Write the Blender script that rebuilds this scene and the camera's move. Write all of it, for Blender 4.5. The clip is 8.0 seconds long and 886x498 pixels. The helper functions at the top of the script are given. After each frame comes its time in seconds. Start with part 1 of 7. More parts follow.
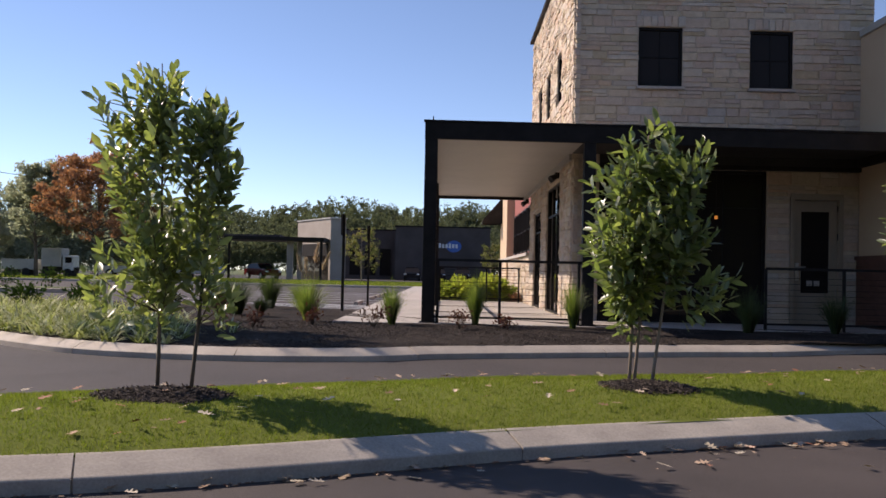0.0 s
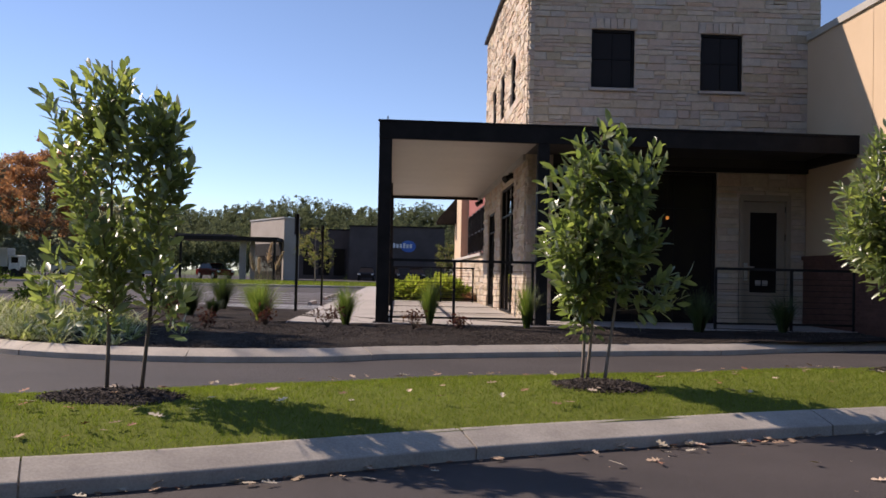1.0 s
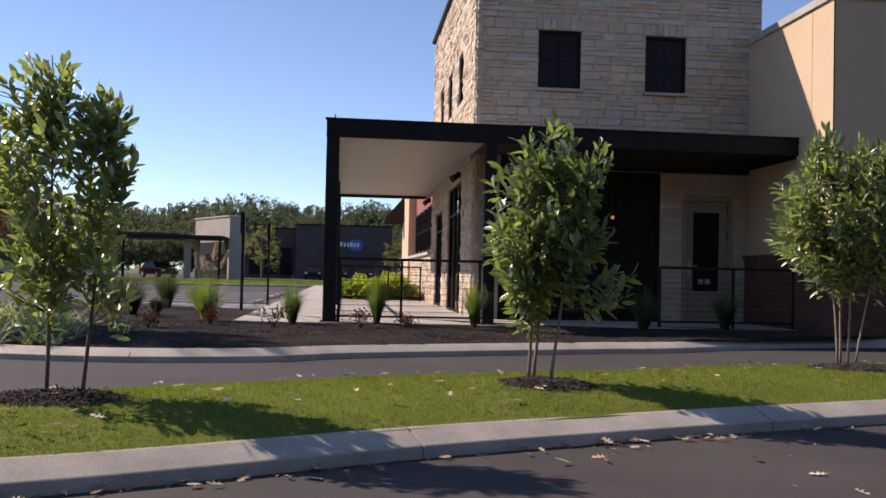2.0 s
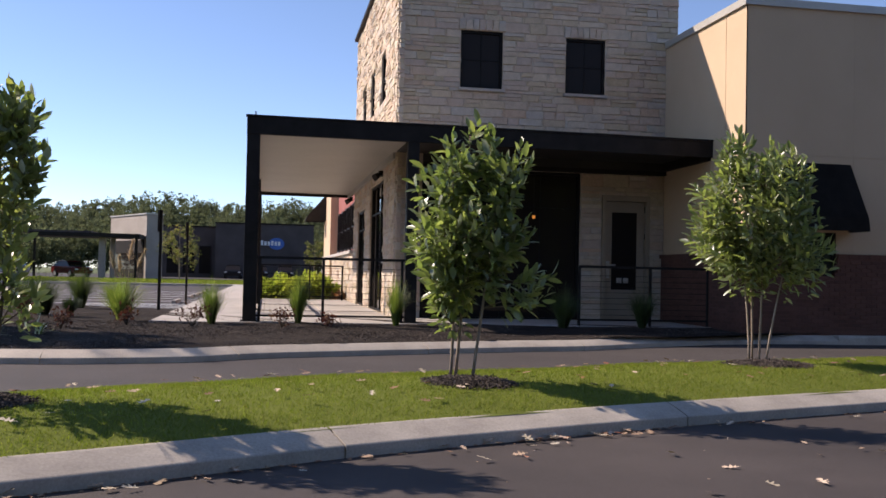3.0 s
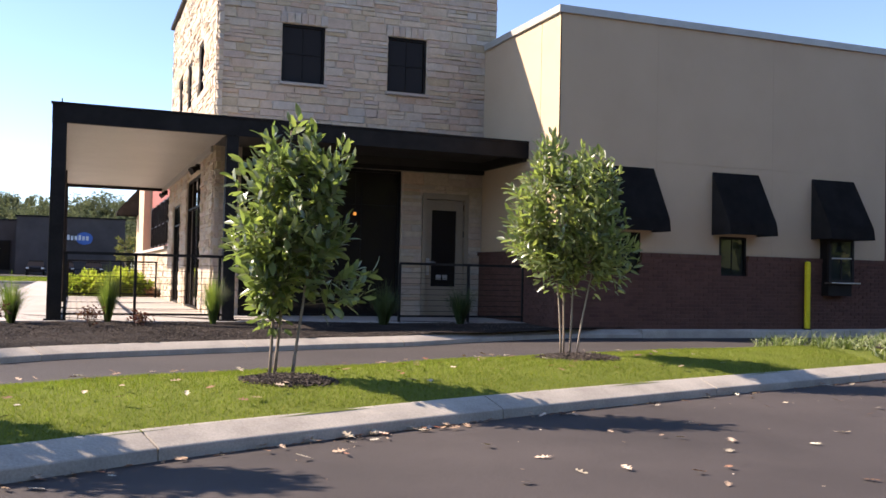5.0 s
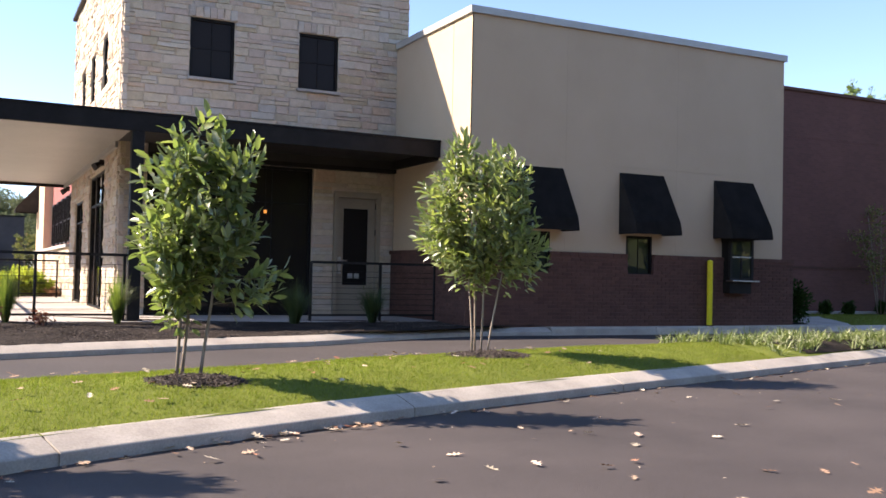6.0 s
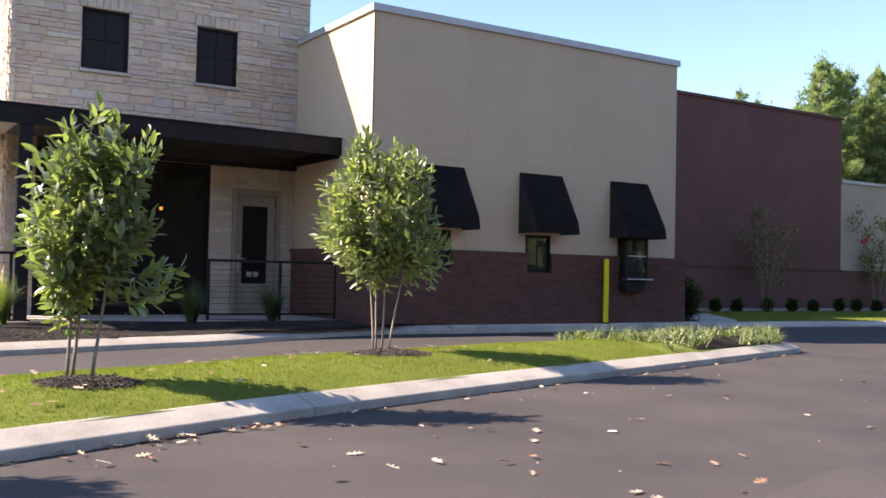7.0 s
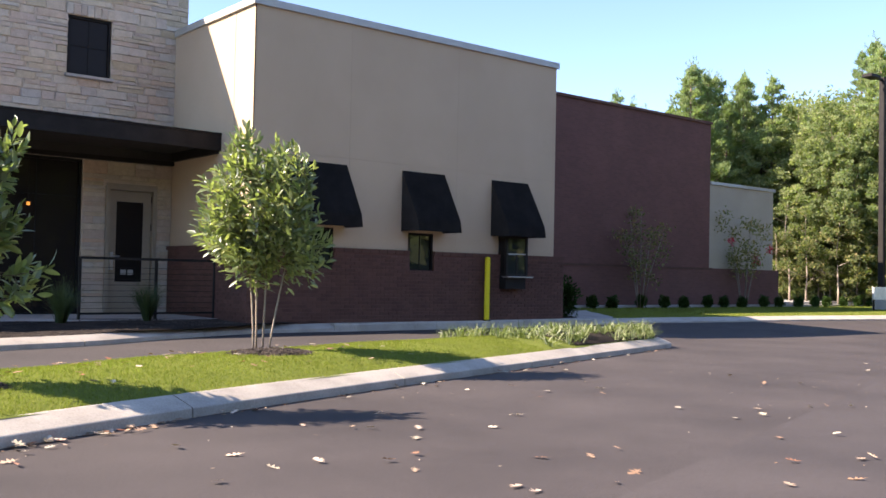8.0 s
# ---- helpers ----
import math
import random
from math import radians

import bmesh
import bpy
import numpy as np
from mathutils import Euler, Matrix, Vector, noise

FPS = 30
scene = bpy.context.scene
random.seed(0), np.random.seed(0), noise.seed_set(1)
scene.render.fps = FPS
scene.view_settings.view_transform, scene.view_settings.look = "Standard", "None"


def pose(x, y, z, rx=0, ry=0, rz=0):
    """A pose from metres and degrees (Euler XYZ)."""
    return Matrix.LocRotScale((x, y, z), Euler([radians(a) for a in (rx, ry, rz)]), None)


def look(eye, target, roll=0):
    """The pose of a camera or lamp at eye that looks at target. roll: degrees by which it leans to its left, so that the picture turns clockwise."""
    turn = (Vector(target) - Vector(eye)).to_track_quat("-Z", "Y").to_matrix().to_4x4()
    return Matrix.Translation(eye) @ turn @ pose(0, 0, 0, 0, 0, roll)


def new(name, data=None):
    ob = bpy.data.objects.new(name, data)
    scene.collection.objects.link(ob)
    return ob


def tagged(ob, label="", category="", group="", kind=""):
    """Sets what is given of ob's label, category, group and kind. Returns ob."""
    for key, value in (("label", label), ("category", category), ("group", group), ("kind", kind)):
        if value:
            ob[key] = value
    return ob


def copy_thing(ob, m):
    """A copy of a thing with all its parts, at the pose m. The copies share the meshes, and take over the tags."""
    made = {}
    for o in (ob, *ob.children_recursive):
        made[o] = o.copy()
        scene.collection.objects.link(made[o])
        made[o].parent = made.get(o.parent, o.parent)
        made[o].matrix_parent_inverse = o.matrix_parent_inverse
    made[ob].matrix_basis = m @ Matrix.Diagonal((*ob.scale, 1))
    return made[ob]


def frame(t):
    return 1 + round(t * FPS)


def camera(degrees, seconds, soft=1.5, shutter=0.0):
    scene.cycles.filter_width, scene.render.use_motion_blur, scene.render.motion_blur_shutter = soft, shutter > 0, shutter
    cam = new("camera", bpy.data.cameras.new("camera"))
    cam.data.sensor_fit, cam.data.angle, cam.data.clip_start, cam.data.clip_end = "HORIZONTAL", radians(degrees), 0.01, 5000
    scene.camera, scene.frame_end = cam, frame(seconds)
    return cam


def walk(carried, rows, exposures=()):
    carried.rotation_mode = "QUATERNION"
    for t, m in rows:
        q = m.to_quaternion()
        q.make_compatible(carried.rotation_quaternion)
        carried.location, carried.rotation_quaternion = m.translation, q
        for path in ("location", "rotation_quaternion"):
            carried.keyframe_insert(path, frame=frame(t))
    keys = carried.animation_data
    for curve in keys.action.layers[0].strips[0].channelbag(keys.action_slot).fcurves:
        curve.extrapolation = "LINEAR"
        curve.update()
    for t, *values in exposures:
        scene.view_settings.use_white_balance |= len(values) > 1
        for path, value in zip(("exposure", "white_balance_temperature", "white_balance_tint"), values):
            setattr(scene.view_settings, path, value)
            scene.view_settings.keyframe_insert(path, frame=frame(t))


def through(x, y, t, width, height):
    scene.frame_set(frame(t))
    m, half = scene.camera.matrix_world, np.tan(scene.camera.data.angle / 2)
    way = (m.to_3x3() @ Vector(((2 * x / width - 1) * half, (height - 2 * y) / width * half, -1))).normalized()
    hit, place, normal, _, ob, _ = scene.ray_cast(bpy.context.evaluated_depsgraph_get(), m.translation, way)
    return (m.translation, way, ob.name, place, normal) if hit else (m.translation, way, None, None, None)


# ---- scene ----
# ---------------------------------------------------------------- camera: a hand-held turn on the spot
EYE = 1.05
cam = camera(49.5, 8.0, soft=1.6)
ROWS = [  # seconds, yaw, pitch, roll
    (0.0, 0.151, 1.438, 1.270), (0.5, -1.209, 1.460, 1.266), (1.0, -2.574, 1.492, 1.245),
    (2.5, -7.856, 1.506, 1.255), (3.0, -10.335, 1.532, 1.228), (3.5, -12.361, 1.522, 1.230),
    (4.0, -15.098, 1.532, 1.217), (4.5, -18.090, 1.551, 1.285), (6.0, -26.235, 1.601, 1.237),
    (6.5, -28.790, 1.615, 1.237), (7.0, -32.114, 1.634, 1.229), (7.5, -35.511, 1.635, 1.214),
    (8.0, -39.109, 1.652, 1.189),
]


def aim(yaw, pitch, roll):
    y, p = radians(yaw), radians(pitch)
    ahead = Vector((-math.sin(y) * math.cos(p), math.cos(y) * math.cos(p), math.sin(p)))
    return look((0, 0, EYE), Vector((0, 0, EYE)) + ahead * 10, roll)


EXPOSURES = [(0.0, 0.55, 6980, 21), (2.5, 0.68, 6830, 20), (4.0, 1.12, 6880, 19), (4.5, 1.35, 6960, 18), (6.0, 1.79, 7020, 18), (8.0, 1.96, 6990, 18)]
walk(cam, [(t, aim(yaw, pitch, roll)) for t, yaw, pitch, roll in ROWS], EXPOSURES)

# ---------------------------------------------------------------- sky and sun
SUN_WAY = Vector((-1.0, 0.53, 0.805)).normalized()  # towards the sun
world = bpy.data.worlds.new("sky")
scene.world = world
world.use_nodes = True
wt = world.node_tree
sky = wt.nodes.new("ShaderNodeTexSky")
sky.sky_type, sky.sun_disc = "NISHITA", False
sky.sun_elevation = math.asin(SUN_WAY.z)
sky.sun_rotation = math.atan2(SUN_WAY.x, SUN_WAY.y)
sky.air_density, sky.dust_density, sky.ozone_density = 0.80, 0.0, 3.0
sky.altitude = 1500
wt.links.new(sky.outputs[0], wt.nodes["Background"].inputs[0])
wt.nodes["Background"].inputs[1].default_value = 0.115
sun_data = bpy.data.lights.new("sun", "SUN")
sun_data.energy, sun_data.angle, sun_data.color = 4.3, radians(0.55), (1.0, 0.93, 0.82)
sun = new("sun", sun_data)
sun.matrix_world = look(SUN_WAY * 60, (0, 0, 0))

# ---------------------------------------------------------------- materials


def nodes_of(name):
    m = bpy.data.materials.new(name)
    m.use_nodes = True
    return m, m.node_tree, m.node_tree.nodes["Principled BSDF"]


def mapped(nt, scale, stretch=(1, 1, 1)):
    geo = nt.nodes.new("ShaderNodeNewGeometry")
    mp = nt.nodes.new("ShaderNodeMapping")
    mp.inputs["Scale"].default_value = [scale * s for s in stretch]
    nt.links.new(geo.outputs["Position"], mp.inputs[0])
    return mp.outputs[0]


def noise_tex(nt, scale, detail=4.0, rough=0.6, stretch=(1, 1, 1)):
    n = nt.nodes.new("ShaderNodeTexNoise")
    n.inputs["Scale"].default_value, n.inputs["Detail"].default_value, n.inputs["Roughness"].default_value = 1.0, detail, rough
    nt.links.new(mapped(nt, scale, stretch), n.inputs["Vector"])
    return n.outputs["Fac"]


def ramp(nt, fac, stops):
    r = nt.nodes.new("ShaderNodeValToRGB")
    while len(r.color_ramp.elements) < len(stops):
        r.color_ramp.elements.new(0.5)
    for e, (p, c) in zip(r.color_ramp.elements, stops):
        e.position, e.color = p, (*c, 1)
    nt.links.new(fac, r.inputs[0])
    return r.outputs[0]


def blend(nt, a, b, fac, mode="MIX"):
    m = nt.nodes.new("ShaderNodeMix")
    m.data_type, m.blend_type = "RGBA", mode
    for sock, v in ((m.inputs[0], fac), (m.inputs[6], a), (m.inputs[7], b)):
        if isinstance(v, (int, float)):
            sock.default_value = v
        elif isinstance(v, tuple):
            sock.default_value = (*v, 1)
        else:
            nt.links.new(v, sock)
    return m.outputs[2]


def bump(nt, bsdf, height, strength, dist=0.01):
    b = nt.nodes.new("ShaderNodeBump")
    b.inputs["Strength"].default_value, b.inputs["Distance"].default_value = strength, dist
    nt.links.new(height, b.inputs["Height"])
    nt.links.new(b.outputs[0], bsdf.inputs["Normal"])


def chance(nt):
    """A random number for each object and each loose piece of a mesh."""
    ob = nt.nodes.new("ShaderNodeObjectInfo")
    ge = nt.nodes.new("ShaderNodeNewGeometry")
    ad = nt.nodes.new("ShaderNodeMath")
    fr = nt.nodes.new("ShaderNodeMath")
    ad.operation, fr.operation = "ADD", "FRACT"
    nt.links.new(ob.outputs["Random"], ad.inputs[0])
    nt.links.new(ge.outputs["Random Per Island"], ad.inputs[1])
    nt.links.new(ad.outputs[0], fr.inputs[0])
    return fr.outputs[0]


def surface(name, dark, light, scale=3.0, fine=60.0, rough=0.85, bumpy=0.3, dist=0.004, metal=0.0, spread=(0.35, 0.65), stretch=(1, 1, 1), vary=0.0, spec=0.35, speck=(0.72, 1.15)):
    """Two-scale noise between two colours, with fine relief; vary: how far single pieces differ."""
    m, nt, b = nodes_of(name)
    col = ramp(nt, noise_tex(nt, scale, 5, 0.6, stretch), [(spread[0], dark), (spread[1], light)])
    grain = noise_tex(nt, fine, 3, 0.7, stretch)
    col = blend(nt, col, ramp(nt, grain, [(0.3, (speck[0],) * 3), (0.7, (speck[1],) * 3)]), 0.6, "MULTIPLY")
    if vary:
        col = blend(nt, col, ramp(nt, chance(nt), [(0.0, (1 - vary,) * 3), (1.0, (1 + vary,) * 3)]), 1.0, "MULTIPLY")
    nt.links.new(col, b.inputs["Base Color"])
    b.inputs["Roughness"].default_value, b.inputs["Metallic"].default_value = rough, metal
    b.inputs["Specular IOR Level"].default_value = spec
    if bumpy:
        bump(nt, b, grain, bumpy, dist)
    return m


def foliage(name, stops, gloss=0.45, through=0.3, bright=1.5, shine=0.35, patch=9.0, tint=(0.84, 1.0, 0.45)):
    """Leaves: colour by leaf, a waxy gloss and light coming through."""
    m, nt, b = nodes_of(name)
    col = ramp(nt, chance(nt), stops)
    col = blend(nt, col, ramp(nt, noise_tex(nt, patch, 3), [(0.3, (0.75, 0.75, 0.75)), (0.7, (1.2, 1.2, 1.2))]), 0.7, "MULTIPLY")
    nt.links.new(col, b.inputs["Base Color"])
    whole = nt.nodes.new("ShaderNodeObjectInfo")
    col = blend(nt, col, ramp(nt, whole.outputs["Random"], [(0.0, (0.80, 0.84, 0.80)), (1.0, (1.22, 1.16, 1.15))]), 1.0, "MULTIPLY")
    nt.links.new(col, b.inputs["Base Color"])
    b.inputs["Roughness"].default_value, b.inputs["Specular IOR Level"].default_value = gloss, shine
    tr = nt.nodes.new("ShaderNodeBsdfTranslucent")
    nt.links.new(blend(nt, col, tuple(bright * c for c in tint), 1.0, "MULTIPLY"), tr.inputs[0])
    mx = nt.nodes.new("ShaderNodeMixShader")
    mx.inputs[0].default_value = through
    nt.links.new(b.outputs[0], mx.inputs[1])
    nt.links.new(tr.outputs[0], mx.inputs[2])
    nt.links.new(mx.outputs[0], nt.nodes["Material Output"].inputs[0])
    return m


def glass_dark(name, tint, rough=0.03, coat=0.5):
    m, nt, b = nodes_of(name)
    b.inputs["Base Color"].default_value = (*tint, 1)
    b.inputs["Roughness"].default_value = rough
    b.inputs["Specular IOR Level"].default_value = coat
    return m


ASPHALT = surface("asphalt", (0.0465, 0.0370, 0.0337), (0.0705, 0.0564, 0.0514), 0.6, 90, 0.82, 0.8, 0.006, speck=(0.35, 1.65))
LANE = surface("lane_asphalt", (0.0485, 0.0395, 0.0365), (0.066, 0.054, 0.0495), 0.5, 110, 0.85, 0.7, 0.005, speck=(0.45, 1.5))
STRIP = surface("older_asphalt", (0.0510, 0.041, 0.0380), (0.073, 0.059, 0.0545), 0.5, 110, 0.82, 0.7, 0.005, speck=(0.45, 1.5))
CONCRETE = surface("concrete", (0.38, 0.34, 0.30), (0.48, 0.43, 0.385), 1.2, 45, 0.85, 0.25, 0.003, vary=0.05)
KERB = surface("kerb_concrete", (0.39, 0.334, 0.275), (0.52, 0.452, 0.373), 2.2, 60, 0.85, 0.35, 0.003, vary=0.06)
SOIL = surface("lawn_soil", (0.126, 0.149, 0.031), (0.162, 0.183, 0.040), 2.0, 40, 0.95, 0.6, 0.01, spec=0.05)
LAND = surface("land", (0.08, 0.105, 0.03), (0.13, 0.15, 0.05), 0.05, 2.0, 0.95, 0.3, 0.02)
MULCH = surface("mulch", (0.024, 0.0188, 0.0158), (0.062, 0.049, 0.041), 1.6, 70, 0.95, 1.0, 0.02, vary=0.2, spec=0.08)
CHIP = surface("bark_chip", (0.036, 0.0285, 0.0240), (0.138, 0.110, 0.093), 20, 120, 0.9, 0.5, 0.004, vary=0.45, spec=0.08)
STUCCO = surface("beige_stucco", (0.530, 0.388, 0.255), (0.570, 0.420, 0.278), 0.8, 160, 0.9, 0.35, 0.002)
STUCCO_PALE = surface("pale_stucco", (0.41, 0.335, 0.245), (0.45, 0.37, 0.27), 0.8, 160, 0.9, 0.35, 0.002)
RED_STUCCO = surface("red_stucco", (0.258, 0.080, 0.068), (0.305, 0.100, 0.083), 0.8, 120, 0.9, 0.3, 0.002)
MORTAR = surface("mortar", (0.46, 0.375, 0.285), (0.54, 0.445, 0.340), 6, 90, 0.95, 0.6, 0.004)
BRICK_MORTAR = surface("brick_mortar", (0.128, 0.060, 0.044), (0.155, 0.073, 0.055), 5, 90, 0.95, 0.5, 0.003)
BRICK = surface("red_brick", (0.104, 0.047, 0.033), (0.134, 0.061, 0.043), 3, 80, 0.85, 0.5, 0.003, vary=0.15)
BLACK = surface("black_steel", (0.019, 0.0158, 0.0138), (0.028, 0.0238, 0.0208), 4, 60, 0.55, 0.05, 0.001, spec=0.12)
FRAME = surface("black_window_frame", (0.0100, 0.0088, 0.0080), (0.0145, 0.0128, 0.0118), 4, 60, 0.5, 0.05, 0.001, spec=0.15)
SOFFIT = surface("soffit_panel", (0.30, 0.275, 0.24), (0.335, 0.31, 0.27), 0.7, 30, 0.42, 0.05, 0.001)
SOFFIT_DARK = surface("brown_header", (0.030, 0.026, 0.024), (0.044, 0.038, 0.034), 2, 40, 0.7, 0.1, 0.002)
COPING = surface("metal_coping", (0.42, 0.40, 0.36), (0.50, 0.48, 0.43), 1.2, 40, 0.45, 0.05, 0.001, metal=0.2)
DOORPAINT = surface("beige_door_paint", (0.30, 0.240, 0.172), (0.34, 0.272, 0.196), 2, 60, 0.5, 0.08, 0.001)
YELLOW = surface("yellow_plastic_sleeve", (0.78, 0.60, 0.01), (0.88, 0.70, 0.02), 3, 60, 0.45, 0.08, 0.001)
WHITE = surface("white_paint", (0.62, 0.62, 0.60), (0.80, 0.80, 0.78), 4, 60, 0.6, 0.1, 0.001)
STEEL = surface("brushed_steel", (0.45, 0.45, 0.45), (0.60, 0.60, 0.60), 8, 120, 0.3, 0.05, 0.001, metal=1.0)
FABRIC = surface("black_awning_cloth", (0.023, 0.0192, 0.0168), (0.035, 0.0297, 0.0260), 3, 200, 0.8, 0.4, 0.001, spec=0.15)
BARK = surface("grey_brown_bark", (0.10, 0.075, 0.055), (0.20, 0.16, 0.12), 6, 60, 0.9, 0.8, 0.006, stretch=(1, 1, 0.25))
BARK_PALE = surface("pale_bark", (0.24, 0.185, 0.14), (0.36, 0.29, 0.225), 6, 60, 0.9, 0.6, 0.005, stretch=(1, 1, 0.25))
GLASS = glass_dark("tinted_glass", (0.021, 0.0170, 0.0152), 0.03, 0.07)
GLASS_CLEAR = glass_dark("window_glass", (0.022, 0.026, 0.023), 0.015, 0.7)
ROOFING = surface("roof_membrane", (0.30, 0.30, 0.29), (0.38, 0.38, 0.37), 1, 30, 0.9, 0.2, 0.003)
GREY_BLOCK = surface("grey_block", (0.33, 0.285, 0.245), (0.38, 0.33, 0.285), 0.6, 12, 0.9, 0.3, 0.006)
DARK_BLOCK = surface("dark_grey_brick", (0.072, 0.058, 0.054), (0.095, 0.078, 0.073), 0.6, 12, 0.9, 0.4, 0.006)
SIGN_BLUE = surface("blue_sign_face", (0.05, 0.13, 0.40), (0.06, 0.16, 0.46), 2, 20, 0.4, 0.02, 0.001)
CARPAINT_DARK = surface("dark_car_paint", (0.012, 0.012, 0.014), (0.018, 0.018, 0.020), 2, 60, 0.18, 0.0)
CARPAINT_RED = surface("red_car_paint", (0.10, 0.010, 0.010), (0.13, 0.014, 0.013), 2, 60, 0.18, 0.0)
CARPAINT_SILVER = surface("silver_car_paint", (0.42, 0.43, 0.44), (0.50, 0.51, 0.52), 2, 60, 0.25, 0.0)
RUBBER = surface("rubber", (0.012, 0.012, 0.012), (0.022, 0.022, 0.022), 8, 60, 0.8, 0.2, 0.002)

LAUREL = foliage("laurel_leaf", [(0.0, (0.098, 0.121, 0.056)), (0.45, (0.157, 0.184, 0.083)), (0.88, (0.222, 0.244, 0.110)), (1.0, (0.31, 0.305, 0.140))], 0.38, 0.33, 2.5, 1.0, 9.0, (0.88, 1.0, 0.45))
BLADE = foliage("grass_blade", [(0.0, (0.130, 0.160, 0.030)), (0.6, (0.174, 0.202, 0.041)), (0.90, (0.218, 0.238, 0.057)), (1.0, (0.30, 0.26, 0.10))], 0.8, 0.38, 1.5, 0.06, 2.6)
FOUNTAIN = foliage("fountain_grass_blade", [(0.0, (0.064, 0.092, 0.028)), (0.5, (0.118, 0.155, 0.045)), (0.85, (0.19, 0.215, 0.070)), (1.0, (0.34, 0.32, 0.15))], 0.5, 0.42, 1.9)
PLUME = foliage("plume_hair", [(0.0, (0.34, 0.28, 0.20)), (1.0, (0.52, 0.45, 0.34))], 0.9, 0.4, 1.2, 0.05, 3.0, (1.0, 0.9, 0.7))
DARK_TUFT = foliage("dark_tuft_blade", [(0.0, (0.036, 0.056, 0.022)), (1.0, (0.088, 0.116, 0.042))], 0.7, 0.25)
# bed lilyturf: sunlight through the blades is put into this paler, yellower colour
LILYTURF_SUNLIT = foliage("sunlit_lilyturf_blade", [(0.0, (0.16, 0.18, 0.060)), (0.4, (0.32, 0.325, 0.145)), (0.7, (0.52, 0.50, 0.29)), (1.0, (0.70, 0.66, 0.47))], 0.65, 0.28, 1.4, 0.12)
LILYTURF_GREEN = foliage("green_lilyturf_blade", [(0.0, (0.09, 0.12, 0.040)), (0.45, (0.18, 0.215, 0.085)), (0.75, (0.32, 0.34, 0.185)), (1.0, (0.54, 0.53, 0.37))], 0.6, 0.28, 1.4, 0.12)
SHRUB = foliage("shrub_leaf", [(0.0, (0.022, 0.045, 0.012)), (1.0, (0.060, 0.098, 0.026))], 0.85, 0.12, 1.5, 0.06)
SPIREA = foliage("yellow_green_leaf", [(0.0, (0.20, 0.23, 0.05)), (0.6, (0.28, 0.30, 0.07)), (1.0, (0.36, 0.36, 0.10))], 0.7, 0.45, 1.8, 0.15, 2.0)
WOOD_LEAF = foliage("woodland_leaf", [(0.0, (0.150, 0.190, 0.092)), (0.6, (0.215, 0.240, 0.122)), (1.0, (0.30, 0.305, 0.158))], 0.8, 0.50, 1.8, 0.2, 0.9)
UNDERGROWTH = foliage("undergrowth_leaf", [(0.0, (0.125, 0.155, 0.070)), (0.6, (0.175, 0.195, 0.090)), (0.85, (0.29, 0.26, 0.14)), (1.0, (0.40, 0.31, 0.19))], 0.8, 0.50, 1.8, 0.2, 0.9)
# two far-tree leaf colours, greyed to carry the haze of distance
HAZED_LEAF = foliage("hazed_wood_leaf", [(0.0, (0.225, 0.238, 0.185)), (0.6, (0.265, 0.272, 0.21)), (1.0, (0.32, 0.305, 0.23))], 0.9, 0.58, 1.75, 0.1, 0.06, (0.95, 1.0, 0.80))
HAZED_HILL_LEAF = foliage("hazed_hill_leaf", [(0.0, (0.106, 0.122, 0.080)), (0.6, (0.136, 0.146, 0.095)), (1.0, (0.18, 0.175, 0.114))], 0.9, 0.5, 1.4, 0.1, 0.06, (0.95, 1.0, 0.75))
PINE = foliage("pine_needle", [(0.0, (0.170, 0.215, 0.115)), (1.0, (0.27, 0.305, 0.165))], 0.7, 0.50, 1.8, 0.2, 0.8)
RUST_LEAF = foliage("rust_autumn_leaf", [(0.0, (0.25, 0.165, 0.120)), (0.6, (0.37, 0.215, 0.140)), (1.0, (0.50, 0.28, 0.15))], 0.8, 0.45, 1.7, 0.2, 0.5, (1.0, 0.80, 0.55))
RUST_DARK = foliage("dull_red_leaf", [(0.0, (0.060, 0.030, 0.026)), (0.7, (0.115, 0.052, 0.042)), (1.0, (0.15, 0.10, 0.05))], 0.8, 0.25, 1.2, 0.15, 3.0, (1.0, 0.7, 0.5))
DRY_LEAF = foliage("dry_oak_leaf", [(0.0, (0.24, 0.12, 0.07)), (0.25, (0.42, 0.29, 0.19)), (0.55, (0.58, 0.45, 0.33)), (0.9, (0.70, 0.59, 0.46)), (1.0, (0.38, 0.11, 0.04))], 0.7, 0.03, 1.0)
BROWN_LEAF = foliage("brown_oak_leaf", [(0.0, (0.16, 0.075, 0.045)), (0.4, (0.30, 0.17, 0.10)), (0.8, (0.45, 0.32, 0.21)), (1.0, (0.34, 0.09, 0.04))], 0.7, 0.03, 1.0)
PINK_FLOWER = foliage("red_blossom", [(0.0, (0.55, 0.03, 0.06)), (1.0, (0.75, 0.06, 0.10))], 0.6, 0.3, 1.0)
CRAPE = foliage("crape_myrtle_leaf", [(0.0, (0.12, 0.130, 0.050)), (0.7, (0.20, 0.195, 0.080)), (1.0, (0.32, 0.22, 0.10))], 0.7, 0.35, 1.5, 0.2)


